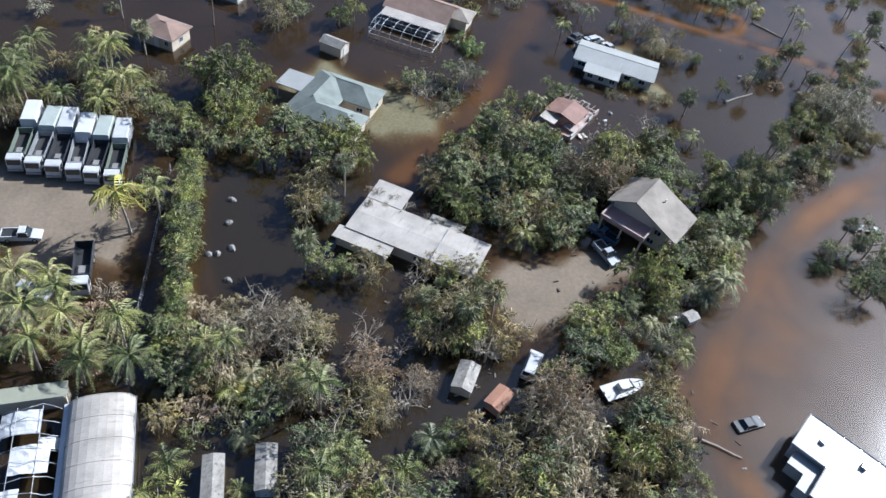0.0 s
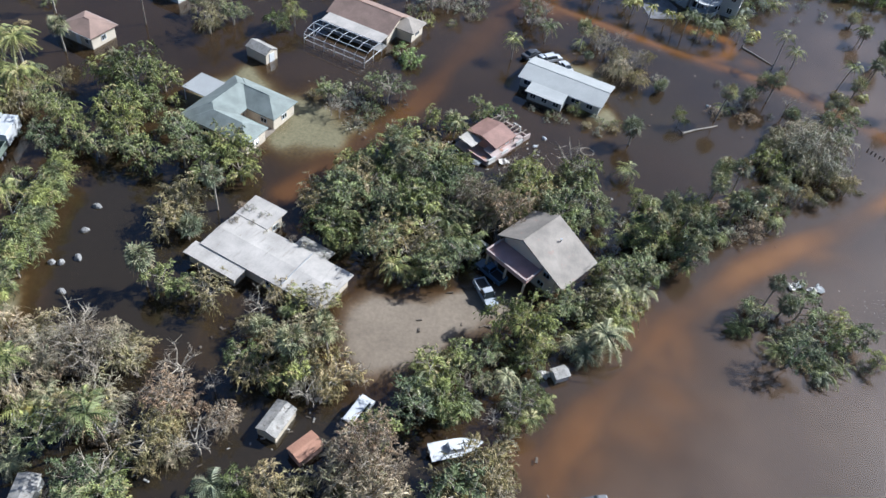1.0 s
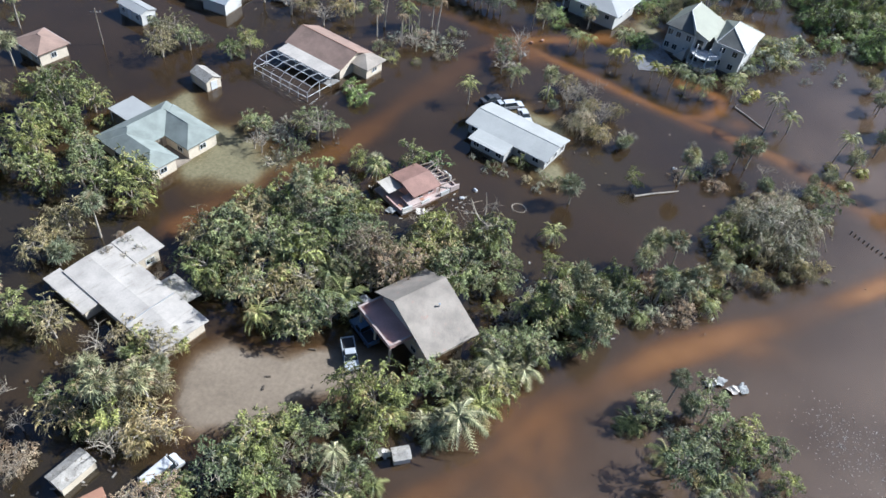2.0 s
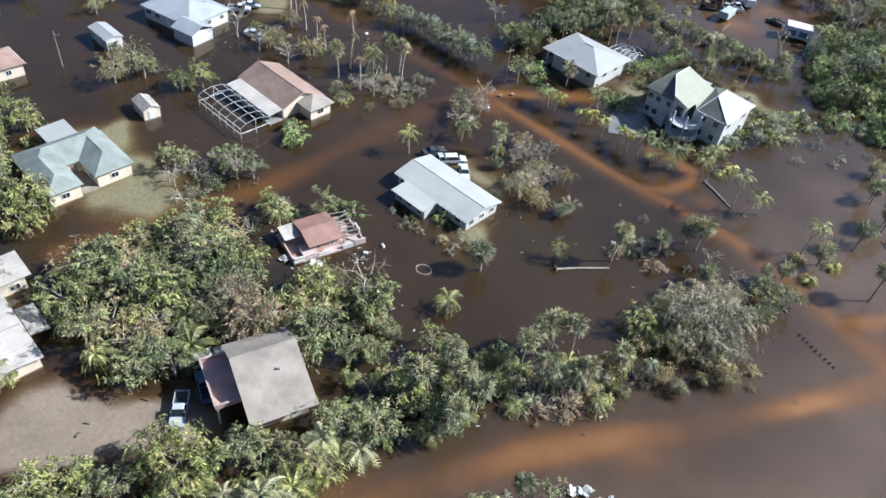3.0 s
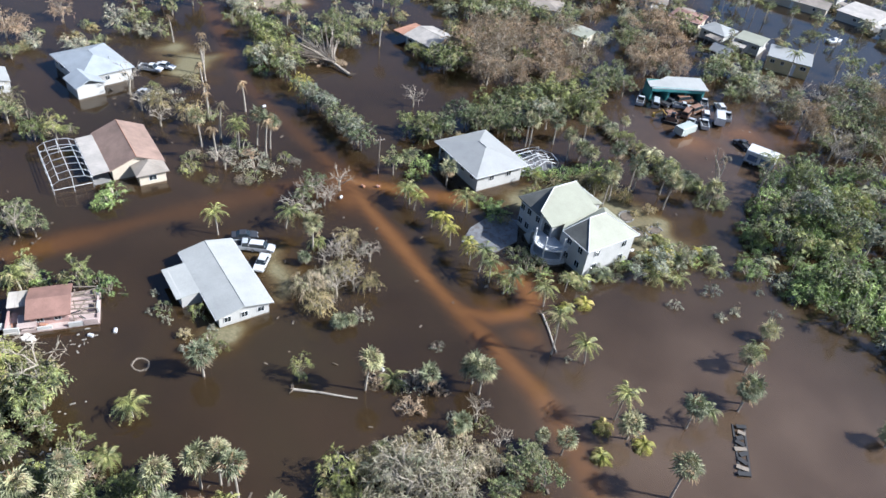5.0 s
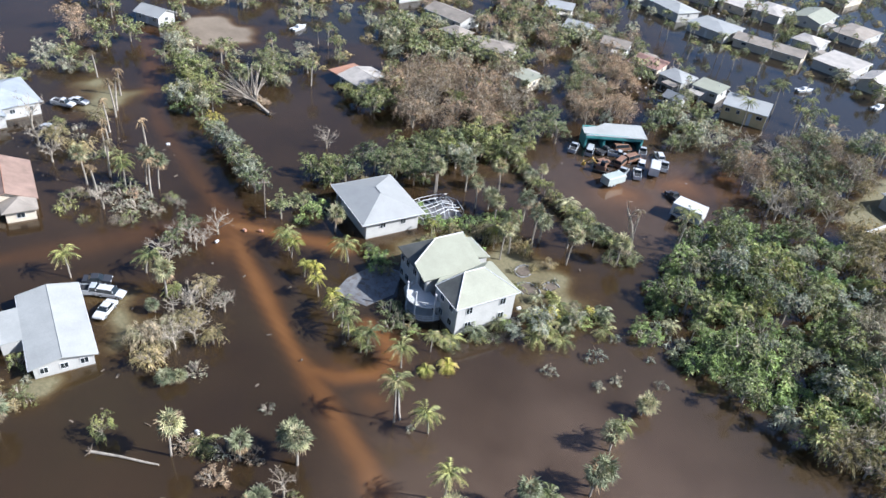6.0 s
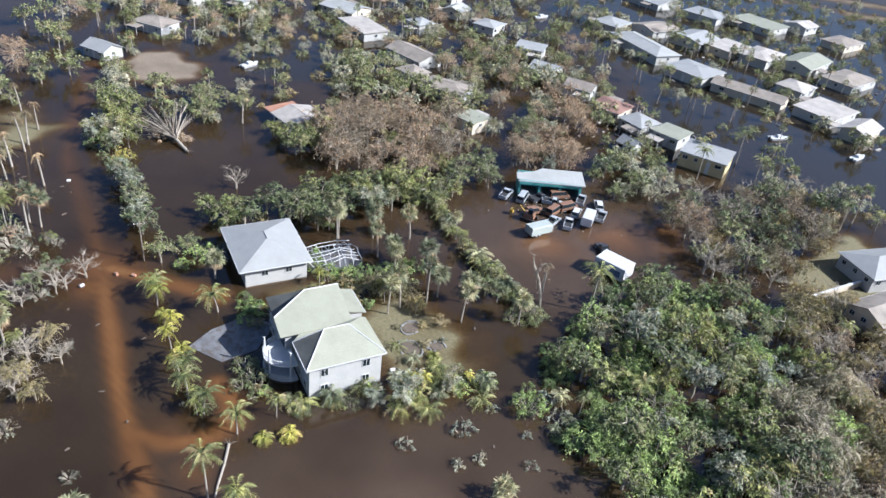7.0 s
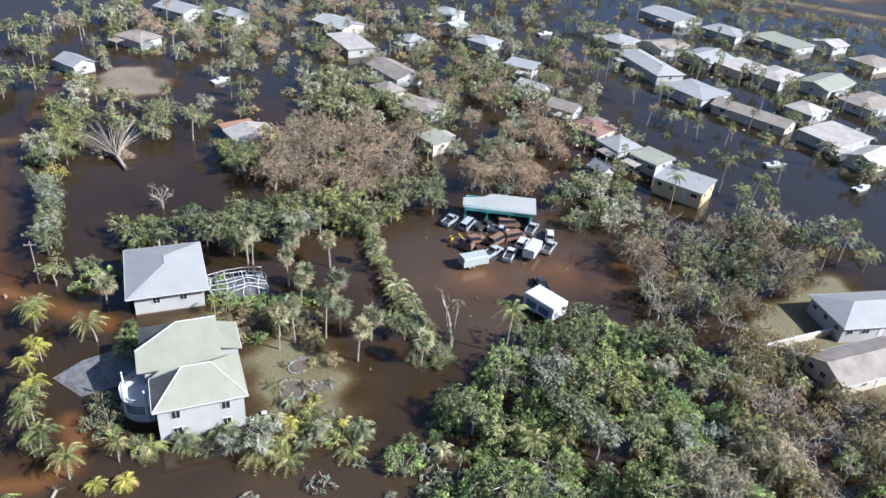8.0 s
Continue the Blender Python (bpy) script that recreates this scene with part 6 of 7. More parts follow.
# single palms: x, y, height
SABALS = ((118, 162, 4.5), (124, 170, 5.3), (127, 188, 3.9), (129, 181, 4.3), (97, 154, 6.0), (91, 149, 3.6), (84, 143, 7.0), (112, 153, 3.4), (149, 188, 3.0), (129, 179, 5.3), 
          (65, 129, 4.6), (81, 119, 6.5), (78, 113, 7.0), (127, 198, 2.3), (95, 155, 4.4), (70, 106, 5.8), (62, 223, 6.4), (64, 221, 8.3), (61, 234, 4.4), (59, 196, 4.1), (-8, 74, 6), (55, 161, 5.6), (127, 157, 7.7))
SABALS_NORTH = ((87, 217, 7.2), (89, 222, 8.0), (89, 225, 6.1), (97, 223, 7.1), (71, 235, 7.3), (72, 225, 6.4), (74, 227, 4.2), (87, 214, 8.0), (78, 224, 5), (82, 229, 6), (60, 240, 5), (94, 228, 6), (-30, 117, 8), (-46, 126, 6), (14, 169, 6.9), (21, 178, 7.6), (24, 179, 7), (66, 229, 6), (30, 123, 3.5), (104, 231, 6))
FEATHERS = ((101, 169, 8.7), (115, 164, 7.4), (94, 178, 4.6), (40, 152, 5.5), (47, 162, 4.5), (58, 185, 4.2), (68, 191, 4.7), (106, 171, 4.0), (138, 158, 3.6), (125, 173, 3.4), (20, 174, 5.1), (18, 175, 7), (64, 118, 3), (31, 121, 4.2), (127, 190, 3.4), (56, 186, 3.6))
YELLOWS = ((66, 182, 0), (72, 180, 1), (78, 178, 1), (60, 184, 0), (68, 182.5, 0), (76, 180, 0), (97.6, 180.5, 2), (98.9, 183.7, 2), (120.2, 162.6, 2), (117, 156, 2), (114, 161, 2))
SNAGS = ((26, 176), (8, 186), (-10, 189), (-13, 191), (-33, 197), (1, 181), (14, 174), (5, 178), (102.6, 239.4), (-4, 184), (20, 168), (-20, 196))
CANAL_PALMS = ((107, 330, 8.5), (106, 340, 7), (96, 318, 8.7), (132, 323, 7), (138, 331, 5.5), (98, 338, 9.5), (89, 331, 6.4), (66, 372, 8), (70, 366, 7), (60, 360, 7), (40, 380, 8), (46, 372, 7), (30, 372, 8), (14, 392, 7), (24, 386, 8), (110, 338, 6), (52, 378, 7), (0, 390, 7), (-10, 380, 8))
for x, y, h in SABALS + SABALS_NORTH:
    palm_at("fan", x, y, h)
for x, y, h in FEATHERS + CANAL_PALMS:
    palm_at("feather", x, y, h)
for x, y, k in YELLOWS:
    plant("yellow_palm", x, y, LOT.uniform(0.85, 1.15), which=k)
for k, (x, y) in enumerate(SNAGS):
    plant("snag", x, y, LOT.uniform(0.8, 1.15), which=k % 2)


WOODS = []      # plants too far off to tell apart: kind, variant, pose


def fill(poly, step, mix, seed, road=4.0, size=(0.65, 1.2), gap=0.05, clear=0.4, jitter=0.42, far=False):
    """Plants over a patch of ground, clear of houses and roads."""
    r = random.Random(seed)
    xs, ys = [p[0] for p in poly], [p[1] for p in poly]
    names = [n for n, _ in mix]
    weights = [w for _, w in mix]
    spots = []
    y, row = min(ys), 0
    while y <= max(ys):
        x = min(xs) + (row % 2) * step / 2
        while x <= max(xs):
            spots.append((x + r.uniform(-jitter, jitter) * step, y + r.uniform(-jitter, jitter) * step))
            x += step
        y += step * 0.87
        row += 1
    px, py = np.array([s[0] for s in spots]), np.array([s[1] for s in spots])
    ok = inside(list(poly), px, py) > -0.3
    for line in ROADS.values():
        ok &= far_from(line, px, py) > road
    for pale in PALE:
        ok &= inside(pale, px, py) < -1.2
    # neighbours tend to be of one kind and size, with hollows between the drifts
    share = np.cumsum(weights) / sum(weights) - 1e-9
    drift = 1 / (1 + np.exp(-2.6 * wobble(px, py, 0.33, seed)))
    swell, hollow = np.clip(wobble(px, py, 0.45, seed + 200), -1, 1), wobble(px, py, 0.62, seed + 300)
    for i, ((x, y), good) in enumerate(zip(spots, ok)):
        if good and r.random() >= gap and is_clear(x, y, clear):
            if hollow[i] > 0.95:
                continue
            name = r.choices(names, weights)[0]
            if r.random() < 0.6:
                name = names[int(np.searchsorted(share, drift[i]))]
            k = r.uniform(*size) * (1 + 0.22 * swell[i])
            if far:
                if r.random() < 0.25:
                    continue
                name = FAR[name]
                WOODS.append((name, r.randrange(len(KINDS[name])), pose(x, y, 0, 0, 0, r.uniform(0, 360)) @ Matrix.Scale(k, 4)))
            else:
                plant(name, x, y, k)


def join_woods():
    """The far plants as one uncountable mass of real geometry."""
    verts, faces, which, mats, cache = [], [], [], [], {}
    for name, i, m in WOODS:
        if (name, i) not in FIRST:
            FIRST[name, i] = KINDS[name][i](m)
            continue
        if (name, i) not in cache:
            cache[name, i] = [(np.array([v.co for v in c.data.vertices]), [tuple(p.vertices) for p in c.data.polygons], c.data.materials[0]) for c in FIRST[name, i].children]
        turn, shift = np.array(m.to_3x3()), np.array(m.translation)
        for co, polys, material in cache[name, i]:
            if material not in mats:
                mats.append(material)
            o = len(verts)
            verts.extend((co @ turn.T + shift).tolist())
            faces.extend(tuple(v + o for v in p) for p in polys)
            which.extend([mats.index(material)] * len(polys))
    me = bpy.data.meshes.new("woodland")
    me.from_pydata(verts, [], faces)
    for material in mats:
        me.materials.append(material)
    me.polygons.foreach_set("material_index", which)
    tagged(new("woodland", me), "distant storm-torn trees, palms and bushes among the houses", "woods", kind="stuff")


for x, y, rz, l, w in ((16.2, 55.6, 60, 8, 7), (20.8, 53.2, 52, 7, 6), (25.9, 59.2, 68, 8, 5), (39.4, 57.2, 23, 10, 5.5), (-8.0, 40.0, -82, 9, 6), (-13.8, 38.5, -80, 8, 5), (52.3, 71.3, 30, 5, 5)):
    keep_clear(x, y, rz, l, w)
keep_clear(7.2, 203.4, 0, 8, 7)
GREENWOOD = (("green", 3), ("weeping_green", 1.2), ("olive", 1.8), ("bare", 1.6), ("deep", 3), ("slumped_palm", 1.6), ("frond_bush", 1.0), ("feather", 0.5))
keep_clear(-15, 43, 0, 19, 12)
# coconut palms of the yard garden
for x, y, k in ((-38.4, 52.5, 0), (-32.4, 50.9, 2), (-40.4, 64.7, 2), (-40.2, 58.4, 0), (-44.8, 62.1, 1), (-26.9, 51.4, 0), (-32.6, 55.3, 2), (-36.4, 58.5, 0), (-31.0, 59.1, 2), (-47.5, 56, 0)):
    plant("coconut", x, y, LOT.uniform(0.9, 1.1), which=k)
plant("yellow_palm", -34.6, 77.7, 2.1, which=1)
plant("yellow_palm", -12.1, 52.3, 1.3, which=2)
# the bamboo hedge and the wood round the dark pond
for k in range(22):
    q = k / 21
    plant("bamboo", -28.6 + 5.4 * q + LOT.uniform(-0.5, 0.5), 92 - 36 * q, LOT.uniform(0.85, 1.1))
fill([(-40, 106), (-36, 99), (-25, 97), (-2, 96), (6, 99), (0, 104), (-12, 103), (-17, 107)], 4.1, (("green", 5), ("deep", 2), ("bush", 1)), 1)
fill([(-34, 112), (-22, 109), (-17, 112), (-20, 122), (-34, 122)], 4.6, (("green", 3), ("olive", 1), ("bush", 2)), 2, gap=0.3)
fill([(2, 96), (12, 94), (18, 104), (12, 112), (4, 104)], 3.7, (("olive", 4), ("green", 2), ("bare", 1)), 3)
for name, x, y, k in (("frond_bush", -19.5, 40.5, 0.8), ("bush", -17.2, 44.6, 1.1), ("frond_bush", -11.2, 44.8, 0.7), ("olive", -21.5, 46.5, 0.8), ("deep", -9.5, 47.6, 0.8), ("bush", -13.6, 47.4, 1.2), ("dead_bush", -17.8, 48.4, 0.9), ("frond_bush", -10.6, 38.2, 0.6)):
    plant(name, x, y, k)
# the wood in the middle
fill([(14, 87), (24, 86), (33, 82), (38, 87), (40, 97), (54, 99), (60, 96), (63, 104), (56, 112), (44, 114), (32, 116), (22, 113), (14, 104)], 3.3, GREENWOOD, 4, gap=0.1, size=(0.5, 1.4))
fill([(18, 108), (26, 118), (32, 121), (36, 114), (50, 112), (60, 106), (56, 112), (44, 118), (30, 126), (22, 122)], 4.1, (("olive", 2), ("green", 3), ("bush", 2), ("bare", 1)), 5, gap=0.25)
fill([(13, 97), (24, 98), (30, 108), (24, 115), (16, 108)], 3.6, (("weeping", 2), ("olive", 3), ("fan", 1.5), ("bare", 1.5)), 70, size=(0.8, 1.25))
fill([(30, 92), (42, 94), (44, 102), (34, 104)], 3.8, (("bare", 2), ("brown", 0.8), ("olive", 2)), 71, size=(0.7, 1.1))
# along the sandy drive and the flooded lane
fill([(28, 56), (38, 58), (50, 62), (55, 68), (62, 80), (68, 88), (76, 99), (70, 104), (64, 103), (58, 97), (56, 88), (48, 79), (40, 75), (33, 66)], 2.9, (("deep", 2.5), ("green", 2.5), ("weeping_green", 2), ("frond_bush", 5), ("slumped_palm", 4), ("feather", 1.5), ("bare", 1.2)), 6, road=5.0, gap=0.03, size=(0.55, 1.15))
# cabbage palms standing above the thicket on the canal bank
for x, y, h in ((72, 103.4, 6.5), (75.2, 102.6, 6.0), (84, 119.2, 7.0), (73.5, 98.2, 5.5), (67.3, 101.5, 6.0), (79.6, 117, 6.0), (69, 106.5, 6.5), (82, 110.5, 6.0), (88, 113.5, 6.5), (91, 119, 5.5)):
    palm_at("fan", x, y, h)
fill([(60, 104), (66, 100), (74, 99), (76, 104), (88, 108), (92, 114), (96, 121), (88, 119), (76, 114), (68, 112)], 2.3, (("fan", 0.4), ("green", 1.0), ("weeping_green", 1.2), ("slumped_palm", 2.2), ("frond_bush", 2.2), ("dead_bush", 2.2), ("debris_bush", 2), ("bare", 1.4)), 7, road=4.0, size=(0.5, 0.95), gap=0.12)
# the near wood of stripped trees
fill([(-26, 60), (-12, 65), (2, 61), (14, 60), (22, 62), (32, 56), (30, 48), (14, 52), (0, 55), (-22, 54)], 3.4, (("olive", 4), ("bare", 2.5), ("weeping", 2), ("brown", 1.0), ("green", 0.6), ("dead_bush", 1.5)), 8, gap=0.2, size=(0.5, 1.25))
fill([(-22, 54), (0, 54), (14, 50), (30, 47), (44, 52), (48, 44), (44, 34), (-20, 30)], 3.3, (("green", 2), ("olive", 3.5), ("deep", 1.5), ("bare", 2), ("weeping", 1), ("dead_bush", 1.5), ("bush", 1), ("frond_bush", 2), ("slumped_palm", 1)), 9, road=6, gap=0.2, size=(0.5, 1.3))
fill([(34, 52), (42, 58), (50, 66), (52, 70), (47, 60), (46, 48), (42, 44), (36, 44)], 3.5, (("dead_bush", 3), ("olive", 2), ("debris_bush", 2), ("bare", 1)), 10, road=6)
fill([(10, 62), (22, 62), (27, 65), (22, 71), (18, 76), (8, 72)], 3.1, (("weeping", 2), ("olive", 3), ("fan", 2), ("green", 2), ("slumped_palm", 1.5), ("bare", 1)), 11, size=(0.6, 1.05))
fill([(-6, 74), (-4, 70), (6, 74), (18, 73), (20, 78), (12, 76), (4, 74)], 3.4, (("green", 3), ("olive", 3), ("bush", 2), ("fan", 0.6)), 12, clear=-0.7)
fill([(-10, 84), (-5, 82), (-4, 92), (-9, 92)], 3.5, (("olive", 2), ("green", 1), ("fan", 1)), 13)
# palm garden and yard edge
fill([(-70, 97), (-38, 104), (-40, 122), (-68, 116)], 3.7, (("coconut", 4), ("olive", 1), ("bush", 1), ("feather", 1)), 14)
fill([(-37, 90), (-33, 94), (-30, 82), (-34, 76)], 3.3, (("feather", 3), ("bush", 2), ("olive", 1)), 15)
fill([(-56, 72), (-34, 66), (-28, 56), (-36, 50), (-56, 52)], 4.4, (("coconut", 3), ("slumped_palm", 2), ("frond_bush", 2), ("dead_bush", 2.5), ("debris_bush", 1.5), ("olive", 1)), 16)
fill([(-34, 56), (-22, 54), (-18, 44), (-20, 32), (-14, 33), (-4, 46), (-4, 36), (2, 34), (2, 46), (-10, 56)], 3.7, (("green", 1.5), ("deep", 2), ("feather", 2), ("frond_bush", 2), ("olive", 2)), 17, gap=0.15)
# islet right of the lane and the great half-fallen tree
fill([(74.6, 89.9), (79.0, 94.1), (88.9, 90.7), (96.7, 89.3), (101.1, 86.0), (101.7, 82.5), (90.1, 78.1), (83.2, 82.7)], 2.7, (("bush", 2), ("deep", 1), ("green", 0.8), ("fan", 1), ("frond_bush", 3), ("pale_bush", 2)), 18, road=3.5, size=(0.7, 1.1), gap=0.1)
for x, y, k in ((98.6, 129.0, 0.85), (97.0, 134.2, 1.15), (101.0, 132.2, 1.3), (99.6, 138.6, 0.95), (103.8, 136.2, 1.2), (102.6, 141.6, 0.8), (105.6, 131.4, 0.75), (104.6, 144.0, 0.6), (95.4, 138.6, 0.6)):
    plant("weeping", x, y, k)
for x, y, k in ((99.2, 133.4, 1.35), (102.6, 134.6, 1.5), (101.4, 138.8, 1.2), (98.4, 137.0, 1.1), (104.8, 139.4, 0.9)):
    plant("bare", x, y, k)
fill([(97, 120), (92, 126), (91, 134), (95, 144), (98, 140), (96, 132), (100, 126), (108, 128), (111, 134), (112, 127), (106, 121)], 2.8, (("weeping_green", 4), ("olive", 1.5), ("bush", 1.5), ("bare", 1), ("slumped_palm", 0.8)), 72, gap=0.3, road=4.0, size=(0.4, 0.85))
fill([(107, 145), (110, 149), (114, 146), (110, 141)], 2.6, (("deep", 2), ("fan", 1)), 73, road=3.0, size=(0.6, 0.85))
fill([(95, 147), (104, 155), (112, 152), (110, 148), (100, 143)], 3.7, (("bare", 1), ("fan", 1.2), ("pale_bush", 2), ("bush", 1)), 20, size=(0.6, 0.9), gap=0.3)
# by the lanes
fill([(2, 124), (4, 131), (18, 133), (21, 126), (12, 119)], 3.2, (("debris_bush", 3), ("bush", 3), ("bare", 1), ("deep", 1)), 21, road=3.2)
fill([(14, 165), (17, 174), (32, 179), (35, 168), (27, 160), (18, 160)], 3.5, (("debris_bush", 4), ("bare", 2), ("bush", 1.5), ("dead_bush", 1)), 22, road=3.2)
fill([(53, 161), (60, 169), (66, 166), (75, 156), (71, 147), (63, 150)], 3.2, (("bare", 5), ("olive", 1.2), ("weeping", 0.8), ("fan", 2), ("slumped_palm", 1), ("debris_bush", 2), ("dead_bush", 1)), 23, road=3.8, gap=0.2, size=(0.5, 0.95))
fill([(40, 168), (38, 180), (46, 178), (50, 170), (46, 166)], 3.3, (("bare", 2), ("deep", 2), ("debris_bush", 1)), 24, road=2.6)
fill([(-12, 158), (-20, 150), (-14, 142), (-6, 144), (-8, 154)], 4.4, (("green", 2), ("bush", 2), ("olive", 1)), 25, gap=0.3)
fill([(-30, 150), (-24, 140), (-18, 140), (-20, 152)], 4.4, (("deep", 2), ("olive", 1), ("fan", 1)), 26, gap=0.3)
fill([(14, 150), (20, 150), (22, 144), (17, 142)], 3.1, (("bright_bush", 4), ("bush", 1)), 27, road=3.5, size=(1.0, 1.5))
fill([(-14, 162), (2, 168), (6, 178), (-8, 184), (-16, 176)], 4.0, (("bare", 2), ("olive", 2), ("bush", 2), ("debris_bush", 1)), 28, gap=0.25, road=3)
fill([(30, 124), (36, 130), (41, 130), (38, 127), (33, 122)], 2.9, (("green", 1), ("bright_bush", 2), ("bush", 1)), 29, road=2.5)
fill([(48, 132), (60, 129), (64, 133), (60, 136), (50, 137), (43, 136)], 2.9, (("bush", 3), ("pale_bush", 2), ("fan", 0.6)), 30, road=3, size=(0.6, 0.9))
# hedges and gardens round the hip-roofed and the large house
for k in range(13):
    q = k / 12
    plant("silver" if k % 3 else "deep", 14 + 24 * q + LOT.uniform(-0.6, 0.6), 200.4 - 7.4 * q + LOT.uniform(-0.8, 0.8), LOT.uniform(0.75, 1.05))
fill([(38, 205), (45, 202), (52, 219), (62, 222), (58, 227), (46, 226), (40, 216)], 3.7, (("deep", 3), ("green", 2), ("bush", 2)), 31)
fill([(45, 228), (52, 226), (64, 242), (64, 252), (52, 250), (44, 240)], 3.9, (("deep", 3), ("green", 2), ("silver", 1)), 32)
HEDGE = ((58, 253.5), (66, 248.5), (74, 244.2), (83, 240.6), (93, 237.8), (100, 235.6), (107, 234.5))
for (ax, ay), (bx, by) in zip(HEDGE, HEDGE[1:]):
    n = max(2, round(math.hypot(bx - ax, by - ay) / 1.5))
    for k in range(n):
        x, y = ax + (bx - ax) * k / n + LOT.uniform(-0.5, 0.5), ay + (by - ay) * k / n + LOT.uniform(-0.5, 0.5)
        name = LOT.choices(("areca", "bush", "green", "fan", "deep"), (5, 3, 1.5, 1, 1))[0]
        plant(name, x, y, LOT.uniform(0.9, 1.4) * (0.55 if name in ("green", "fan", "deep") else 1))
fill([(86, 237), (98, 231), (108, 229), (110, 234), (100, 234), (90, 237)], 3.3, (("deep", 2), ("bush", 3), ("silver", 1), ("bare", 1)), 33, size=(0.5, 0.9))
fill([(70, 208), (75, 205), (82, 210), (92, 220), (86, 226), (76, 220)], 3.0, (("bright_bush", 2), ("olive", 1), ("bush", 3), ("yellow_palm", 0.8)), 34, size=(0.7, 0.95))
fill([(66, 196), (75, 193), (77, 196), (70, 199)], 2.4, (("bright_bush", 3), ("bush", 1)), 35, size=(0.6, 0.9))
fill([(98, 190), (103, 198), (113, 210), (113, 216), (106, 214), (101, 204), (92, 187)], 2.6, (("feather", 1), ("bright_bush", 1.5), ("bush", 1.5), ("silver", 1), ("frond_bush", 2.5), ("yellow_palm", 0.8)), 36, size=(0.6, 0.95), clear=0.6)
fill([(82, 188), (88, 184), (96, 184), (97, 188), (90, 187.5), (84, 190)], 2.5, (("bush", 3), ("feather", 0.6), ("bright_bush", 1)), 37, size=(0.6, 0.9), clear=0.5)
fill([(80, 175), (84, 180), (89, 176), (86, 172)], 2.9, (("feather", 2), ("pale_bush", 2), ("olive", 1)), 38, road=0.8, size=(0.5, 0.7))
for x, y in ((68.9, 212.1), (70.6, 213.0), (72.2, 214.6), (73.4, 216.6), (74.6, 218.8), (75.8, 221.0), (76.9, 223.2), (78.4, 226.4), (80, 228), (66.8, 213.6), (65.0, 214.4)):
    plant("bright_bush", x, y, LOT.uniform(0.8, 1.1))
for x, y in ((101.4, 204.2), (105.3, 203.7), (106.4, 208.3), (108.4, 211.6), (110.3, 213.6), (105.8, 199.6), (109.0, 202.3), (98.8, 197.7), (97.5, 192.3), (95.9, 188.3), (102.8, 210.6), (103.4, 206.6)):
    plant("frond_bush", x, y, LOT.uniform(0.85, 1.2))
for x, y in ((83.2, 186.6), (85.9, 186.4), (86.4, 183.8), (88.6, 185.2)):
    plant("bush", x, y, LOT.uniform(0.9, 1.2), which=2)
for x, y, h in ((83.5, 176.4, 5), (87.6, 176.5, 4), (80.5, 177.6, 5.5)):
    palm_at("feather", x, y, h)
# the bright thicket and the broken wood beyond
fill([(118, 214), (113, 222), (110, 236), (109, 246), (114, 257), (120, 267), (136, 275), (147, 262), (158, 248), (160, 226), (150, 212), (134, 212)], 3.5, (("thicket", 6), ("green", 1.2), ("deep", 0.8), ("silver", 0.7), ("bright_bush", 1.4), ("frond_bush", 1.2), ("feather", 0.5), ("bare", 1.2)), 39, gap=0.07, size=(0.45, 1.45))
fill([(147, 262), (158, 248), (160, 226), (150, 212), (165, 204), (186, 230), (178, 262), (160, 272)], 3.9, (("dead_bush", 3), ("olive", 2), ("bare", 2), ("thicket", 1), ("brown", 0.6)), 40)
fill([(100, 292), (104, 316), (122, 334), (134, 318), (134, 286), (121, 272), (112, 280)], 4.0, (("deep", 2), ("bare", 4), ("brown", 0.8), ("debris_bush", 2), ("olive", 2)), 41)
for k in range(10):
    plant("pale_bush", (111.6, 120.7, 119.3, 126.6, 115.4, 115.3, 122.4, 120.0, 123.9, 134.1)[k], (194.8, 201.4, 198.1, 206.1, 210.3, 203.5, 210.4, 218.6, 216.9, 214.4)[k], LOT.uniform(0.8, 1.6))
fill([(134, 276), (147, 263), (160, 271), (170, 268), (162, 288), (150, 284), (140, 286)], 3.4, (("dead_bush", 4), ("olive", 2), ("bare", 2), ("bush", 1), ("debris_bush", 1)), 74, gap=0.1, size=(0.6, 1.1))
for name, x, y, k in (("frond_bush", 95, 209, 0.7), ("bush", 97.5, 213, 0.8), ("bush", 93.5, 216.5, 0.7), ("yellow_palm", 101, 212, 0.9), ("frond_bush", 99.5, 208.5, 0.8), ("bush", 91, 212.5, 0.5), ("olive", 95.5, 219, 0.5), ("pale_bush", 98.8, 216.4, 0.8)):
    plant(name, x, y, k)
# brown trees and the woods round the lots
fill([(22, 246), (16, 266), (34, 286), (58, 262), (55, 244), (38, 240)], 5.1, (("brown", 5), ("bare", 1.5), ("green", 1), ("bush", 1)), 42)
fill([(36, 300), (46, 326), (58, 322), (76, 293), (64, 281)], 5.3, (("brown", 4), ("bare", 1.5), ("green", 1.5)), 43, far=True)
fill([(58, 262), (52, 250), (64, 252), (66, 268), (60, 276)], 4.4, (("deep", 3), ("green", 2)), 44)
fill([(78, 290), (72, 300), (82, 316), (98, 312), (98, 296), (90, 288)], 4.2, (("green", 3), ("deep", 3), ("silver", 1), ("fan", 0.6)), 45, far=True)
fill([(-24, 216), (-8, 202), (0, 200), (4, 206), (-12, 218)], 3.7, (("green", 3), ("silver", 1), ("bright_bush", 1)), 46)
fill([(-50, 214), (-54, 228), (-28, 234), (-14, 242), (-22, 266), (-8, 264), (4, 238), (-8, 222), (-20, 218)], 4.6, (("green", 2), ("silver", 2), ("bare", 2), ("fan", 1), ("bush", 1)), 47, gap=0.1, far=True)
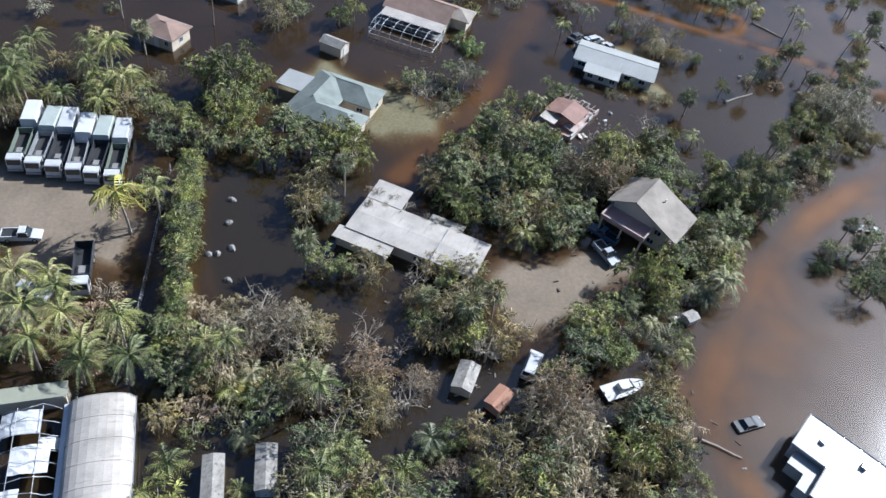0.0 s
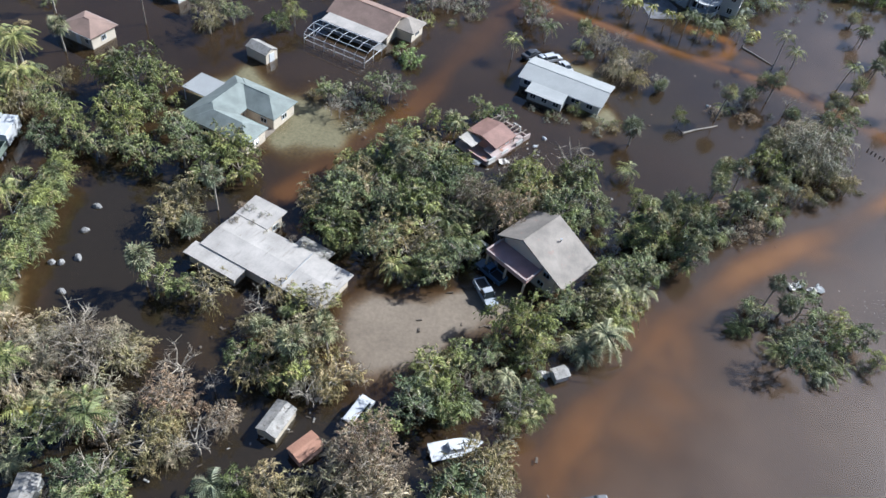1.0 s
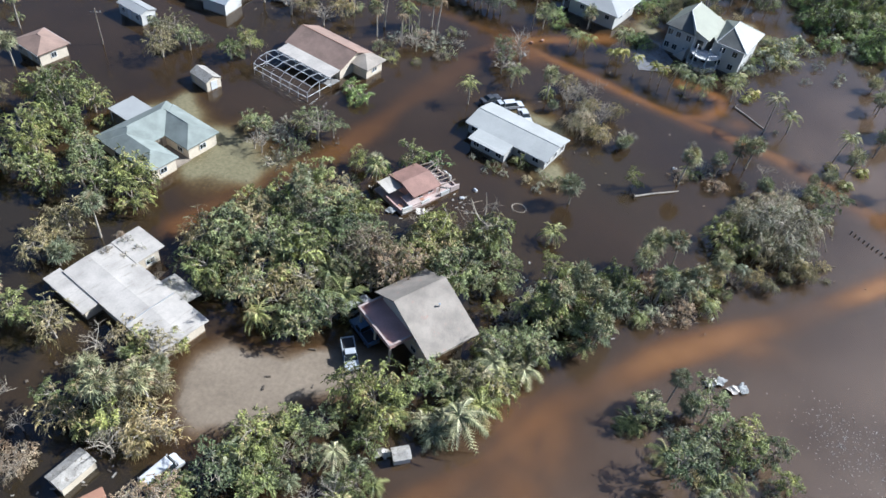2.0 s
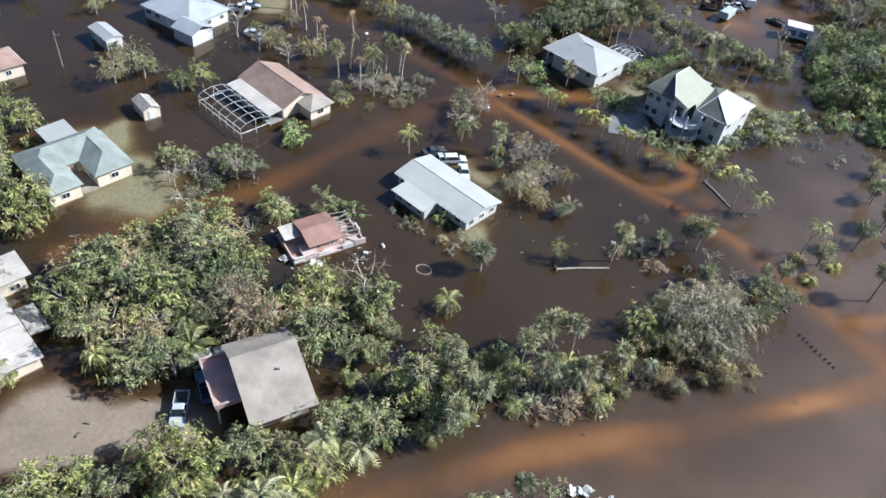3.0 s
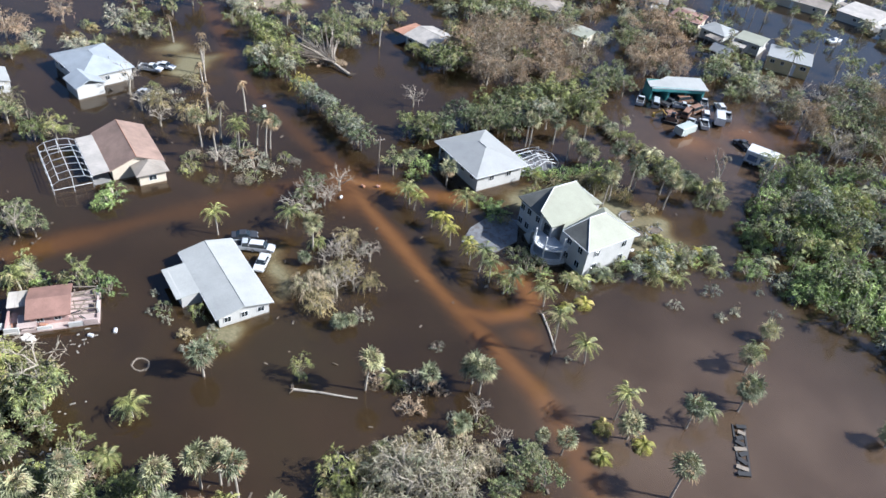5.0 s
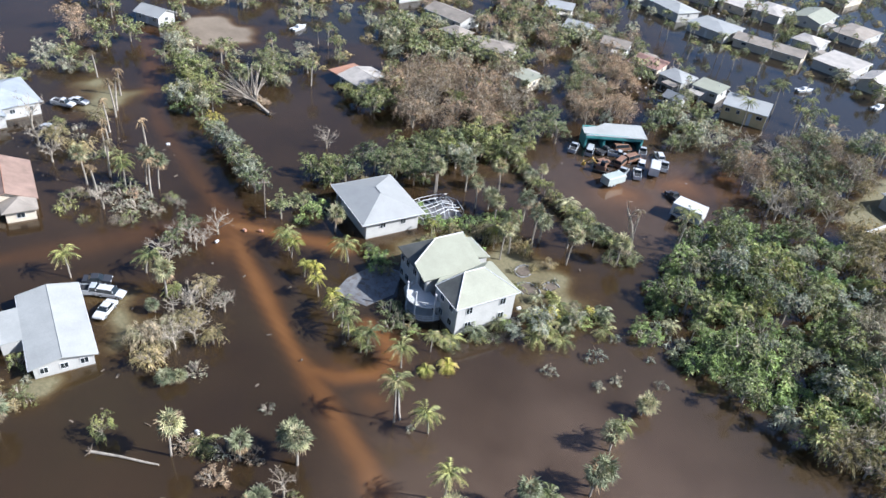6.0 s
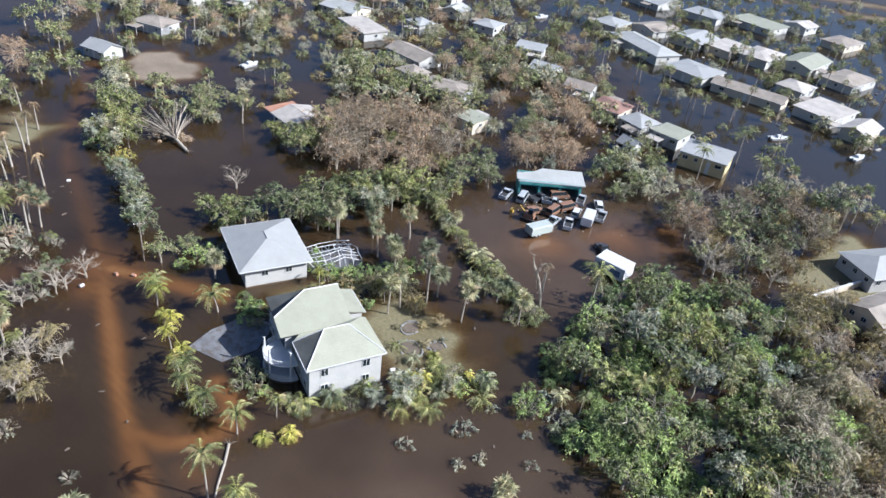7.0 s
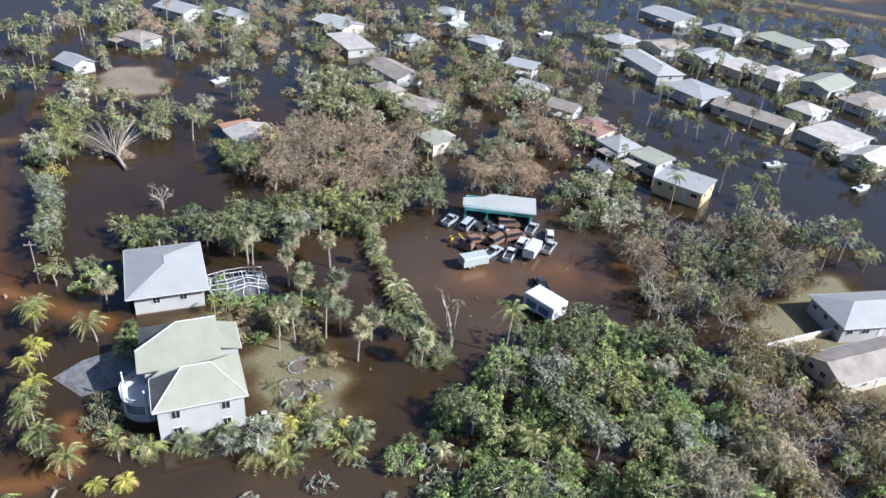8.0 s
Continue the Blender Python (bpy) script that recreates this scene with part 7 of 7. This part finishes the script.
fill([(12, 240), (8, 252), (16, 258), (24, 250), (26, 238)], 4.0, (("deep", 3), ("green", 2)), 48, clear=0.5)
fill([(-28, 290), (-10, 306), (10, 300), (28, 308), (38, 292), (18, 280), (0, 274)], 4.6, (("green", 3), ("silver", 1), ("deep", 2), ("fan", 1)), 49, far=True)
fill([(-90, 260), (-60, 262), (-50, 290), (-70, 310), (-100, 290)], 6.1, (("green", 2), ("silver", 2), ("fan", 1), ("bush", 2)), 50, gap=0.3, far=True)
fill([(-60, 300), (-30, 300), (-20, 340), (-50, 360), (-80, 330)], 6.6, (("green", 2), ("silver", 2), ("feather", 1), ("bush", 2)), 51, gap=0.3, far=True)
fill([(0, 310), (30, 316), (40, 335), (20, 366), (-12, 350)], 5.5, (("green", 3), ("deep", 2), ("brown", 1), ("feather", 1)), 52, gap=0.15, far=True)
fill([(-20, 372), (10, 372), (40, 420), (20, 452), (-30, 420)], 8.2, (("feather", 2), ("green", 2), ("bush", 3)), 53, gap=0.2, far=True)
fill([(40, 405), (110, 425), (110, 470), (20, 470)], 7.7, (("feather", 2), ("bush", 3), ("deep", 1)), 54, gap=0.2, far=True)
fill([(84, 380), (120, 380), (124, 412), (88, 412)], 6.6, (("bush", 3), ("deep", 1), ("feather", 1)), 55, gap=0.3, far=True)
fill([(-20, 470), (90, 490), (90, 530), (-30, 520)], 9.9, (("bush", 3), ("feather", 1), ("green", 1)), 56, gap=0.2, far=True)
fill([(100, 318), (132, 326), (150, 340), (140, 346), (110, 334)], 4.4, (("bush", 2), ("deep", 1), ("fan", 1)), 57, gap=0.2, far=True)
fill([(134, 282), (146, 290), (150, 276), (140, 272)], 4.0, (("olive", 2), ("dead_bush", 2), ("bush", 1)), 58)
fill([(-70, 130), (-50, 130), (-50, 180), (-75, 180)], 7.7, (("olive", 2), ("fan", 1), ("bush", 2)), 59, gap=0.3, far=True)
fill([(48, 190), (54, 192), (52, 200), (46, 198)], 3.3, (("deep", 1), ("bright_bush", 2)), 60, gap=0.2, road=2.5)
fill([(60, 345), (100, 345), (120, 392), (60, 392)], 9.0, (("feather", 2), ("bush", 2), ("deep", 1)), 61, gap=0.2, far=True)
fill([(-120, 230), (-70, 215), (-60, 228), (-90, 262), (-130, 280)], 6.0, (("green", 2), ("silver", 2), ("fan", 1), ("bush", 2)), 62, gap=0.3, far=True)
fill([(20, 425), (110, 432), (105, 440), (20, 434)], 4.5, (("bush", 3), ("feather", 1.5), ("deep", 1)), 63, gap=0.2, far=True, clear=0.3)
fill([(10, 470), (100, 478), (95, 486), (10, 480)], 5.0, (("bush", 3), ("feather", 1.5), ("deep", 1)), 64, gap=0.2, far=True, clear=0.3)
fill([(-60, 520), (60, 560), (60, 600), (-80, 570)], 8.0, (("bush", 3), ("green", 1), ("olive", 1)), 65, gap=0.2, far=True)
fill([(-130, 330), (-60, 350), (-30, 400), (-60, 460), (-130, 400)], 9.0, (("bush", 2), ("green", 2), ("feather", 1), ("silver", 1)), 66, gap=0.3, far=True)
fill([(160, 270), (200, 260), (220, 330), (170, 340)], 6.0, (("olive", 2), ("bush", 2), ("green", 1), ("bare", 1)), 67, gap=0.3, far=True)
FARWOOD = (("green", 2), ("olive", 2), ("bare", 1), ("brown", 1), ("bush", 3), ("feather", 0.7))
fill([(-110, 235), (-30, 268), (40, 262), (60, 300), (60, 345), (20, 380), (-40, 400), (-130, 330)], 6.2, FARWOOD, 80, gap=0.5, far=True, clear=0.8)
fill([(-60, 160), (-46, 160), (-30, 190), (-40, 212), (-70, 215)], 5.5, FARWOOD, 81, gap=0.4, far=True, clear=0.8)
fill([(-130, 400), (-20, 400), (0, 470), (60, 520), (120, 520), (120, 560), (0, 570), (-150, 520)], 8.0, (("bush", 3), ("feather", 1), ("green", 1.5), ("olive", 1)), 82, gap=0.45, far=True, clear=0.6)
lots = random.Random(84)
for x, y, rz, l, w, _ in CANAL_ROW + CANAL_BACK + INLAND:
    for _ in range(9):
        a, k = lots.uniform(0, 6.283), lots.uniform(0.52, 0.75)
        u, v = (l + 2.5) * k * math.cos(a) * 1.2, (w + 2.5) * k * math.sin(a) * 1.2
        c, s = math.cos(radians(rz)), math.sin(radians(rz))
        px, py = x + u * c - v * s, y + u * s + v * c
        if is_clear(px, py, 0.5):
            name = lots.choices(("far_bush", "far_palm", "far_green", "far_olive"), (7, 2, 1, 0.6))[0]
            WOODS.append((name, lots.randrange(len(KINDS[name])), pose(px, py, 0, 0, 0, lots.uniform(0, 360)) @ Matrix.Scale(lots.uniform(0.5, 1.0), 4)))
join_woods()
for name, x, y, k in (("green", 75.5, 138.2, 0.55), ("dead_bush", 84.1, 145.3, 0.9), ("dead_bush", 91.5, 150.5, 0.8), ("debris_bush", 88.5, 148.6, 1.0), ("dead_bush", 91.3, 144.7, 0.9), ("debris_bush", 86.4, 157.4, 0.5), ("frond_bush", 86.2, 147.0, 0.9), ("pale_bush", 103.6, 169.7, 0.7)):
    plant(name, x, y, k)
plant("yellow_bush", 7.6, 204.0, 1.0)
for x, y, k in ((1.5, 219.6, 1.3), (-1.5, 221.0, 1.2), (-0.5, 217.4, 1.1), (4.0, 221.2, 0.9)):
    plant("dead_bush", x, y, k)
plant("bare", 32, 218, 1.2)
fill([(144.3, 245.9), (153.0, 267.6), (163.5, 226.1), (158.7, 221.0), (151.4, 230.4)], 3.4, (("dead_bush", 4), ("weeping", 1.2), ("bare", 2), ("debris_bush", 1.5), ("feather", 0.5)), 75, gap=0.1, size=(1.0, 1.5))
for name, x, y, k in (("brown", 151.5, 242.5, 0.6), ("dead_bush", 149.0, 240.0, 1.3), ("dead_bush", 153.5, 245.0, 1.4), ("dead_bush", 154.2, 255, 1.2), ("weeping", 152.8, 239.5, 0.5), ("feather", 148, 277.5, 0.9), ("dead_bush", 157.5, 249.5, 1.3)):
    plant(name, x, y, k)
make_tree(pose(103.5, 238.4, 0), "tall leafless trunk with a few broken limbs over the flooded yard", 290, 14.0, 2.6, LEAF_SILVER, PALE_BARK, 0, limbs=6, twigs=2, lean=-0.22, name="bare_tree", stem=0.22)

# ---- loose things ----
def fallen_palm(x0, y0, x1, y1, label="bleached palm trunk lying in the water with its root ball"):
    l = math.hypot(x1 - x0, y1 - y0)
    t = thing("fallen_palm", label, "fallen tree", pose(x0, y0, 0.06, 0, 0, math.degrees(math.atan2(y1 - y0, x1 - x0))))
    part("trunk", Shape().tube([(0, 0, 0.1), (l * 0.4, 0.1, 0.12), (l * 0.8, -0.05, 0.1), (l, 0, 0.05)], [0.22, 0.18, 0.16, 0.13], 7), PALM_BARK, t)
    s, r = Shape(), random.Random(3)
    for k in range(12):
        d = Vector((-0.3, r.gauss(0, 0.6), r.gauss(0.25, 0.5)))
        s.tube([(0, 0, 0.12), (d.x, d.y, 0.12 + d.z)], [0.12, 0.04], 4)
    part("root", s, BARK, t)


def fallen_tree(x, y, rz, size):
    t = thing("fallen_tree", "uprooted pale tree with fanned bare branches", "fallen tree", pose(x, y, 0, 0, 0, rz))
    r = random.Random(21)
    part("trunk", Shape().tube([(0, 0, 0.2), (size * 0.3, 0, 1.0), (size * 0.5, 0.1, 1.6)], [0.45, 0.4, 0.3], 8), PALE_BARK, t)
    for k in range(80):
        a, b = r.uniform(-1.0, 1.0), r.uniform(-0.05, 0.5)
        o = Vector((size * r.uniform(0.3, 0.5), 0, r.uniform(0.9, 1.6)))
        d = Vector((math.cos(a) * math.cos(b), math.sin(a) * math.cos(b), math.sin(b))) * size * r.uniform(0.35, 0.7)
        part("branch", Shape().tube([o, o + d * 0.5 + Vector((0, 0, 0.3)), o + d], [0.15, 0.09, 0.04], 4), (BARK, PALE_BARK, TIMBER)[k % 3], t)
    s = Shape()
    for k in range(14):
        d = Vector((r.gauss(-0.4, 0.3), r.gauss(0, 0.8), r.gauss(0.4, 0.6)))
        s.tube([(0, 0, 0.3), (d.x, d.y, max(0.05, 0.3 + d.z))], [0.16, 0.04], 4)
    part("root", s, BARK, t)


def utility_pole(x, y, h, rz):
    p = thing("utility_pole", "grey wooden utility pole with a crossarm", "utility pole", pose(x, y, 0, 0, 0, rz))
    part("pole", Shape().tube([(0, 0, -0.6), (0, 0, h)], [0.16, 0.1], 8), TIMBER, p)
    part("crossarm", Shape().box(0, 0, h - 0.9, 2.2, 0.1, 0.12), TIMBER, p)
    for k in (-0.9, -0.3, 0.3, 0.9):
        part("insulator", Shape().drum(k, 0, h - 0.7, 0.05, 0.2, 6, "z"), TRIM, p)


def bits(name, label, spots, material, seed, count, size):
    """Uncountable litter, or flecks painted as glints, about some places."""
    r, s = random.Random(seed), Shape()
    for _ in range(count):
        x, y, w = r.choice(spots)
        a = r.uniform(0, 360)
        s.box(x + r.gauss(0, w), y + r.gauss(0, w), r.uniform(0.0, 0.1), size * r.uniform(0.5, 2.4), size * r.uniform(0.2, 0.9), size * r.uniform(0.1, 0.35), a, 0.9, 0.8, r.uniform(-12, 12), r.uniform(-12, 12))
    tagged(part(name, s, material), label, "debris", kind="stuff")


fallen_palm(76.3, 135.9, 84.3, 141.0)
fallen_palm(95, 176, 101.5, 169.8, "leaning fallen palm trunk at the sand bank")
fallen_palm(92, 113, 84, 117, "grey palm trunk fallen across the bank")
fallen_palm(49.0, 50.1, 54.2, 47.8, "dark palm trunk fallen into the flooded lane")
fallen_palm(42.4, 49.9, 47.0, 53.6, "grey palm trunk fallen towards the flooded lane")
fallen_tree(10.5, 218.5, 176, 19)
utility_pole(46.3, 188.7, 9.0, 60)
utility_pole(-36, 140, 8.0, 30)
utility_pole(131, 330, 9.0, 10)

# floating ring of debris
ring = thing("debris_ring", "floating ring of straw and weed on the flood water", "debris", pose(56.7, 124.3, 0))
r = random.Random(6)
for k in range(18):
    a = 6.283 * k / 18
    part("clump", Shape().box(1.3 * math.cos(a) + r.uniform(-0.1, 0.1), 1.1 * math.sin(a), -0.02, 0.6, 0.22, 0.12, math.degrees(a) + 90 + r.uniform(-20, 20), 0.8, 0.7), TIMBER, ring)

# broken dock and its posts
dock = thing("dock", "broken dark pontoon dock drifting in the flood water", "dock", pose(132, 172, 0, 0, 0, math.degrees(math.atan2(-7.9, 3.6))))
for k in range(9):
    part("plank", Shape().box(-4.2 + 1.05 * k + r.uniform(-0.3, 0.3), r.uniform(-0.3, 0.3), 0.05 + r.uniform(0, 0.2), 0.7, 1.7 + r.uniform(-0.6, 0.3), 0.14, r.uniform(-38, 38)), (DARK, TIMBER, DARK)[k % 3], dock)
for y_ in (-0.8, 0.8):
    part("beam", Shape().box(0, y_, -0.15, 9.2, 0.3, 0.25, r.uniform(-2, 2)), DARK, dock)
for k in range(9):
    post = thing("mooring_post", "short dark timber post standing in a row in the water", "post", pose(116.3 + 0.7 * k, 142.1 - 0.55 * k, 0), "posts in a row")
    part("shaft", Shape().tube([(0, 0, -0.5), (r.uniform(-0.1, 0.1), r.uniform(-0.1, 0.1), 0.35 + r.uniform(0, 0.3))], [0.16, 0.14], 6), DARK, post)

# rockery and beds behind the large house
for k, (x, y, n, rad) in enumerate(((96.5, 210.5, 12, 2.4), (99.0, 214.5, 9, 1.6), (92.5, 214.5, 11, 2.0))):
    bed = thing("garden_bed", "curved bed of grey stones with wet dark soil", "garden bed", pose(x, y, 0, 0, 0, 50 * k), "garden beds")
    rr = random.Random(70 + k)
    for j in range(n):
        q = 5.0 * j / n
        part("stone", Shape().box(rad * math.cos(q), 0.75 * rad * math.sin(q), -0.15, rr.uniform(0.4, 1.2), rr.uniform(0.3, 0.55), rr.uniform(0.28, 0.42), math.degrees(q) + 90 + rr.uniform(-15, 15), 0.7, 0.6, 5, 5), CONCRETE, bed)
    part("soil", Shape().prism([(0.8 * rad * math.cos(6.283 * j / 12), 0.6 * rad * math.sin(6.283 * j / 12)) for j in range(12)], -0.3, 0.1), BARK, bed, "dark wet soil")
drive = thing("driveway", "pale wet concrete driveway before the large house", "driveway", pose(0, 0, 0))
# wet concrete, its grey also lowered to hold the palms' shade
part("slab", Shape().prism([(73.0, 182.5), (79.5, 184.5), (80.5, 190.5), (77.0, 196.5), (72.0, 194.5), (71.5, 187.5)], -0.3, 0.05), WET_SLAB, drive)

# garden walls and the long pale rail
wall = thing("garden_wall", "low pale garden wall along the lot", "wall", pose(143, 299, 0, 0, 0, math.degrees(math.atan2(31.8, 10.9))))
part("panel", Shape().box(0, 0, -0.5, 33, 0.3, 1.9), CREAM_WALL, wall)
part("coping", Shape().box(0, 0, 1.4, 33.2, 0.5, 0.12), TRIM, wall)
keep_clear(143, 299, 71, 33, 1)
fence = thing("wire_fence", "thin wire fence along the bamboo hedge", "fence", pose(-32.6, 92.8, 0, 0, 0, math.degrees(math.atan2(-35.4, 4.1))))
for k in range(13):
    part("post", Shape().tube([(3 * k, 0, -0.4), (3 * k, 0, 1.7)], 0.04, 5), STEEL, fence)
for z in (0.5, 1.1, 1.65):
    part("wire", Shape().tube([(0, 0, z), (36, 0, z)], 0.02, 4), STEEL, fence)

def crumpled(seed):
    """A torn sheet: a buckled grid with ragged rim and some thickness."""
    q, s, n = random.Random(seed), Shape(), 5
    top = [((i / n - 0.5) * 1.9 + q.uniform(-0.16, 0.16), (j / n - 0.5) * 1.4 + q.uniform(-0.16, 0.16), 0.12 + 0.16 * math.sin(1.9 * i + seed) + q.uniform(0, 0.16)) for j in range(n + 1) for i in range(n + 1)]
    w = n + 1
    cells = [(j * w + i, j * w + i + 1, (j + 1) * w + i + 1, (j + 1) * w + i) for j in range(n) for i in range(n) if not (i in (0, n - 1) and j in (0, n - 1) and q.random() < 0.6)]
    s.add(top, cells)
    return s.add([(x, y, z - 0.02) for x, y, z in top], [c[::-1] for c in cells])


def rock(seed, size):
    q, s, n = random.Random(seed + 40), Shape(), 9
    rings = []
    for k, (f, z) in enumerate(((1.0, -0.3), (1.05, 0.05), (0.75, 0.38), (0.3, 0.55))):
        rings.append([(size * f * math.cos(6.283 * i / n) * q.uniform(0.85, 1.2), 0.75 * size * f * math.sin(6.283 * i / n) * q.uniform(0.85, 1.2), z * q.uniform(0.8, 1.15)) for i in range(n)])
    for a, b in zip(rings, rings[1:]):
        s.add(a + b, [(i, (i + 1) % n, n + (i + 1) % n, n + i) for i in range(n)])
    return s.add(rings[-1], [tuple(range(n))])


# stones in the pond, drums and buoys, loose sheets
for k, (x, y) in enumerate(((-21.6, 87.4), (-21.0, 82.1), (-21.2, 75.3), (-19.4, 76.7), (-18.7, 70.3), (-22.5, 75.0))):
    s = thing("boulder", "pale boulder breaking the surface of the dark pond", "boulder", pose(x, y, 0, 0, 0, 40 * k), "boulders in the pond")
    part("stone", rock(k, 0.72 - 0.07 * (k % 3)), CONCRETE, s, smooth=False)
for k, (x, y) in enumerate(((47.4, 182.8), (49.6, 185.0), (8.9, 190.8), (47.1, 176.6), (48.3, 125.8), (83.2, 147.7), (46.6, 122.8), (98.5, 204.5))):
    s = thing("drum", "pale plastic drum floating in the flood water", "drum", pose(x, y, 0.12, 0, 0, 35 * k), "floating drums")
    part("barrel", Shape().tube([(-0.42, 0, 0), (-0.36, 0, 0), (0, 0, 0), (0.36, 0, 0), (0.42, 0, 0)], [0.22, 0.29, 0.31, 0.29, 0.22], 10), (PLASTIC, CLAY)[k in (0, 1)], s)
    part("band", Shape().drum(0, 0, 0, 0.325, 0.06, 10, "x"), STEEL, s)
for k, (x, y, rz) in enumerate(((91.2, 97.6, 20), (92.6, 98.4, 75), (94.6, 97.6, 50), (96.0, 98.3, 110), (50.0, 71.1, 10), (39.5, 57.8, 30), (68, 103, 40), (63, 96, 80), (41, 116.5, 15), (36, 114.8, 60), (90, 118, 10), (-10.1, 173.6, 20), (21, 61, 33), (-3, 52, 70), (-14, 51, 20))):
    s = thing("roof_sheet", "bent pale metal sheet torn from a roof", "sheet metal", pose(x, y, 0.12, 0, 0, rz), "torn roof sheets")
    part("sheet", crumpled(k), (DIRTY_ROOF, WHITE_ROOF)[k % 2], s)


def boat(label, x, y, rz, l=6.0):
    b = thing("boat", label, "boat", pose(x, y, 0, 0, 0, rz))
    n = 8
    rim = [(l * (k / n - 0.5), (0.5 * l * 0.36) * (1 - max(0, (k / n - 0.45) / 0.55) ** 2.2)) for k in range(n + 1)]
    deck = rim + [(a, -w) for a, w in reversed(rim[:-1])]
    hull = Shape()
    k = len(deck)
    hull.add([(a, w, 0.75 + 0.25 * max(0, a / l)) for a, w in deck] + [(a * 0.86, w * 0.6, -0.25) for a, w in deck], [tuple(range(k)), *[(i, i + k, (i + 1) % k + k, (i + 1) % k) for i in range(k)], tuple(range(2 * k - 1, k - 1, -1))])
    part("hull", hull, PLASTIC, b)
    part("cabin", Shape().box(-0.2, 0, 0.78, l * 0.3, l * 0.2, 0.7, 0, 0.8, 0.85), PLASTIC, b)
    part("windscreen", Shape().box(l * 0.13, 0, 0.95, 0.08, l * 0.18, 0.45), GLASS, b)
    part("engine", Shape().box(-l * 0.52, 0, 0.3, 0.4, 0.4, 0.8, 0, 0.8, 0.8), DARK, b)
    keep_clear(x, y, rz, l, 2)


boat("white motor boat adrift on the canal", 98.5, 368.4, 60, 7)
boat("white boat moored by the canal", -24, 406.8, 80, 8)
boat("white boat beside the sand clearing", -33.1, 265.2, 100, 7)
boat("white boat moored at the canal houses", 120, 376, 80, 7)
boat("white boat half hidden in the bushes", 39.3, 57.2, 23, 7.2)
bits("litter", "scattered pale planks and sheet scraps round wrecked buildings", [(38, 117, 3.5), (34, 119, 3), (45, 122, 1.5), (86, 276, 7), (57, 110, 2.2), (61, 106, 2.5), (72, 109, 3), (88, 116, 2.5), (80, 268, 5), (-8, 48, 7), (22, 55, 4), (44, 50, 5), (140, 280, 8)], MOTTLED, 31, 210, 0.34)
far_lots = [(x, y, 7) for x, y, *_ in CANAL_ROW + CANAL_BACK]
bits("wreckage", "grey and pale wreckage strewn round the canal houses", far_lots, DIRTY_ROOF, 34, 260, 0.9)
bits("timber_scraps", "dark timber scraps strewn round the canal houses", far_lots, TIMBER, 35, 200, 0.9)
# pale pieces added in place of sun sparkle on the ruffled water
bits("foam", "small pale flecks standing in for sun glints on the water", [(112, 94, 3), (108, 96, 3), (114, 90, 4)], CONCRETE, 33, 420, 0.13)
bits("branches", "broken branches and drifted bark along the banks", [(60, 98, 3), (40, 78, 4), (86, 115, 4), (10, 60, 12), (64, 158, 8), (104, 135, 9), (130, 240, 18), (120, 300, 12), (40, 48, 8), (12, 125, 7), (4, 176, 10)], BARK, 32, 330, 0.45)

# branches and leaves thrown onto the long house's roof
for k, (x, y, size) in enumerate(((2.0, 90.2, 0.5), (4.6, 89.6, 0.5), (0.6, 87.2, 0.4), (12.5, 85.0, 0.45), (7.5, 88.0, 0.35), (0.4, 90.8, 0.35), (3.4, 87.6, 0.3), (5.8, 86.2, 0.22), (10.2, 85.8, 0.3), (15.6, 83.6, 0.35), (-0.6, 84.6, 0.18), (2.6, 84.4, 0.15))):
    heap = plant(("debris_bush", "dead_bush")[k % 3 == 2], x, y, size, which=k % 2, z=2.5)
    tagged(heap, "grey branches thrown onto the white roof")
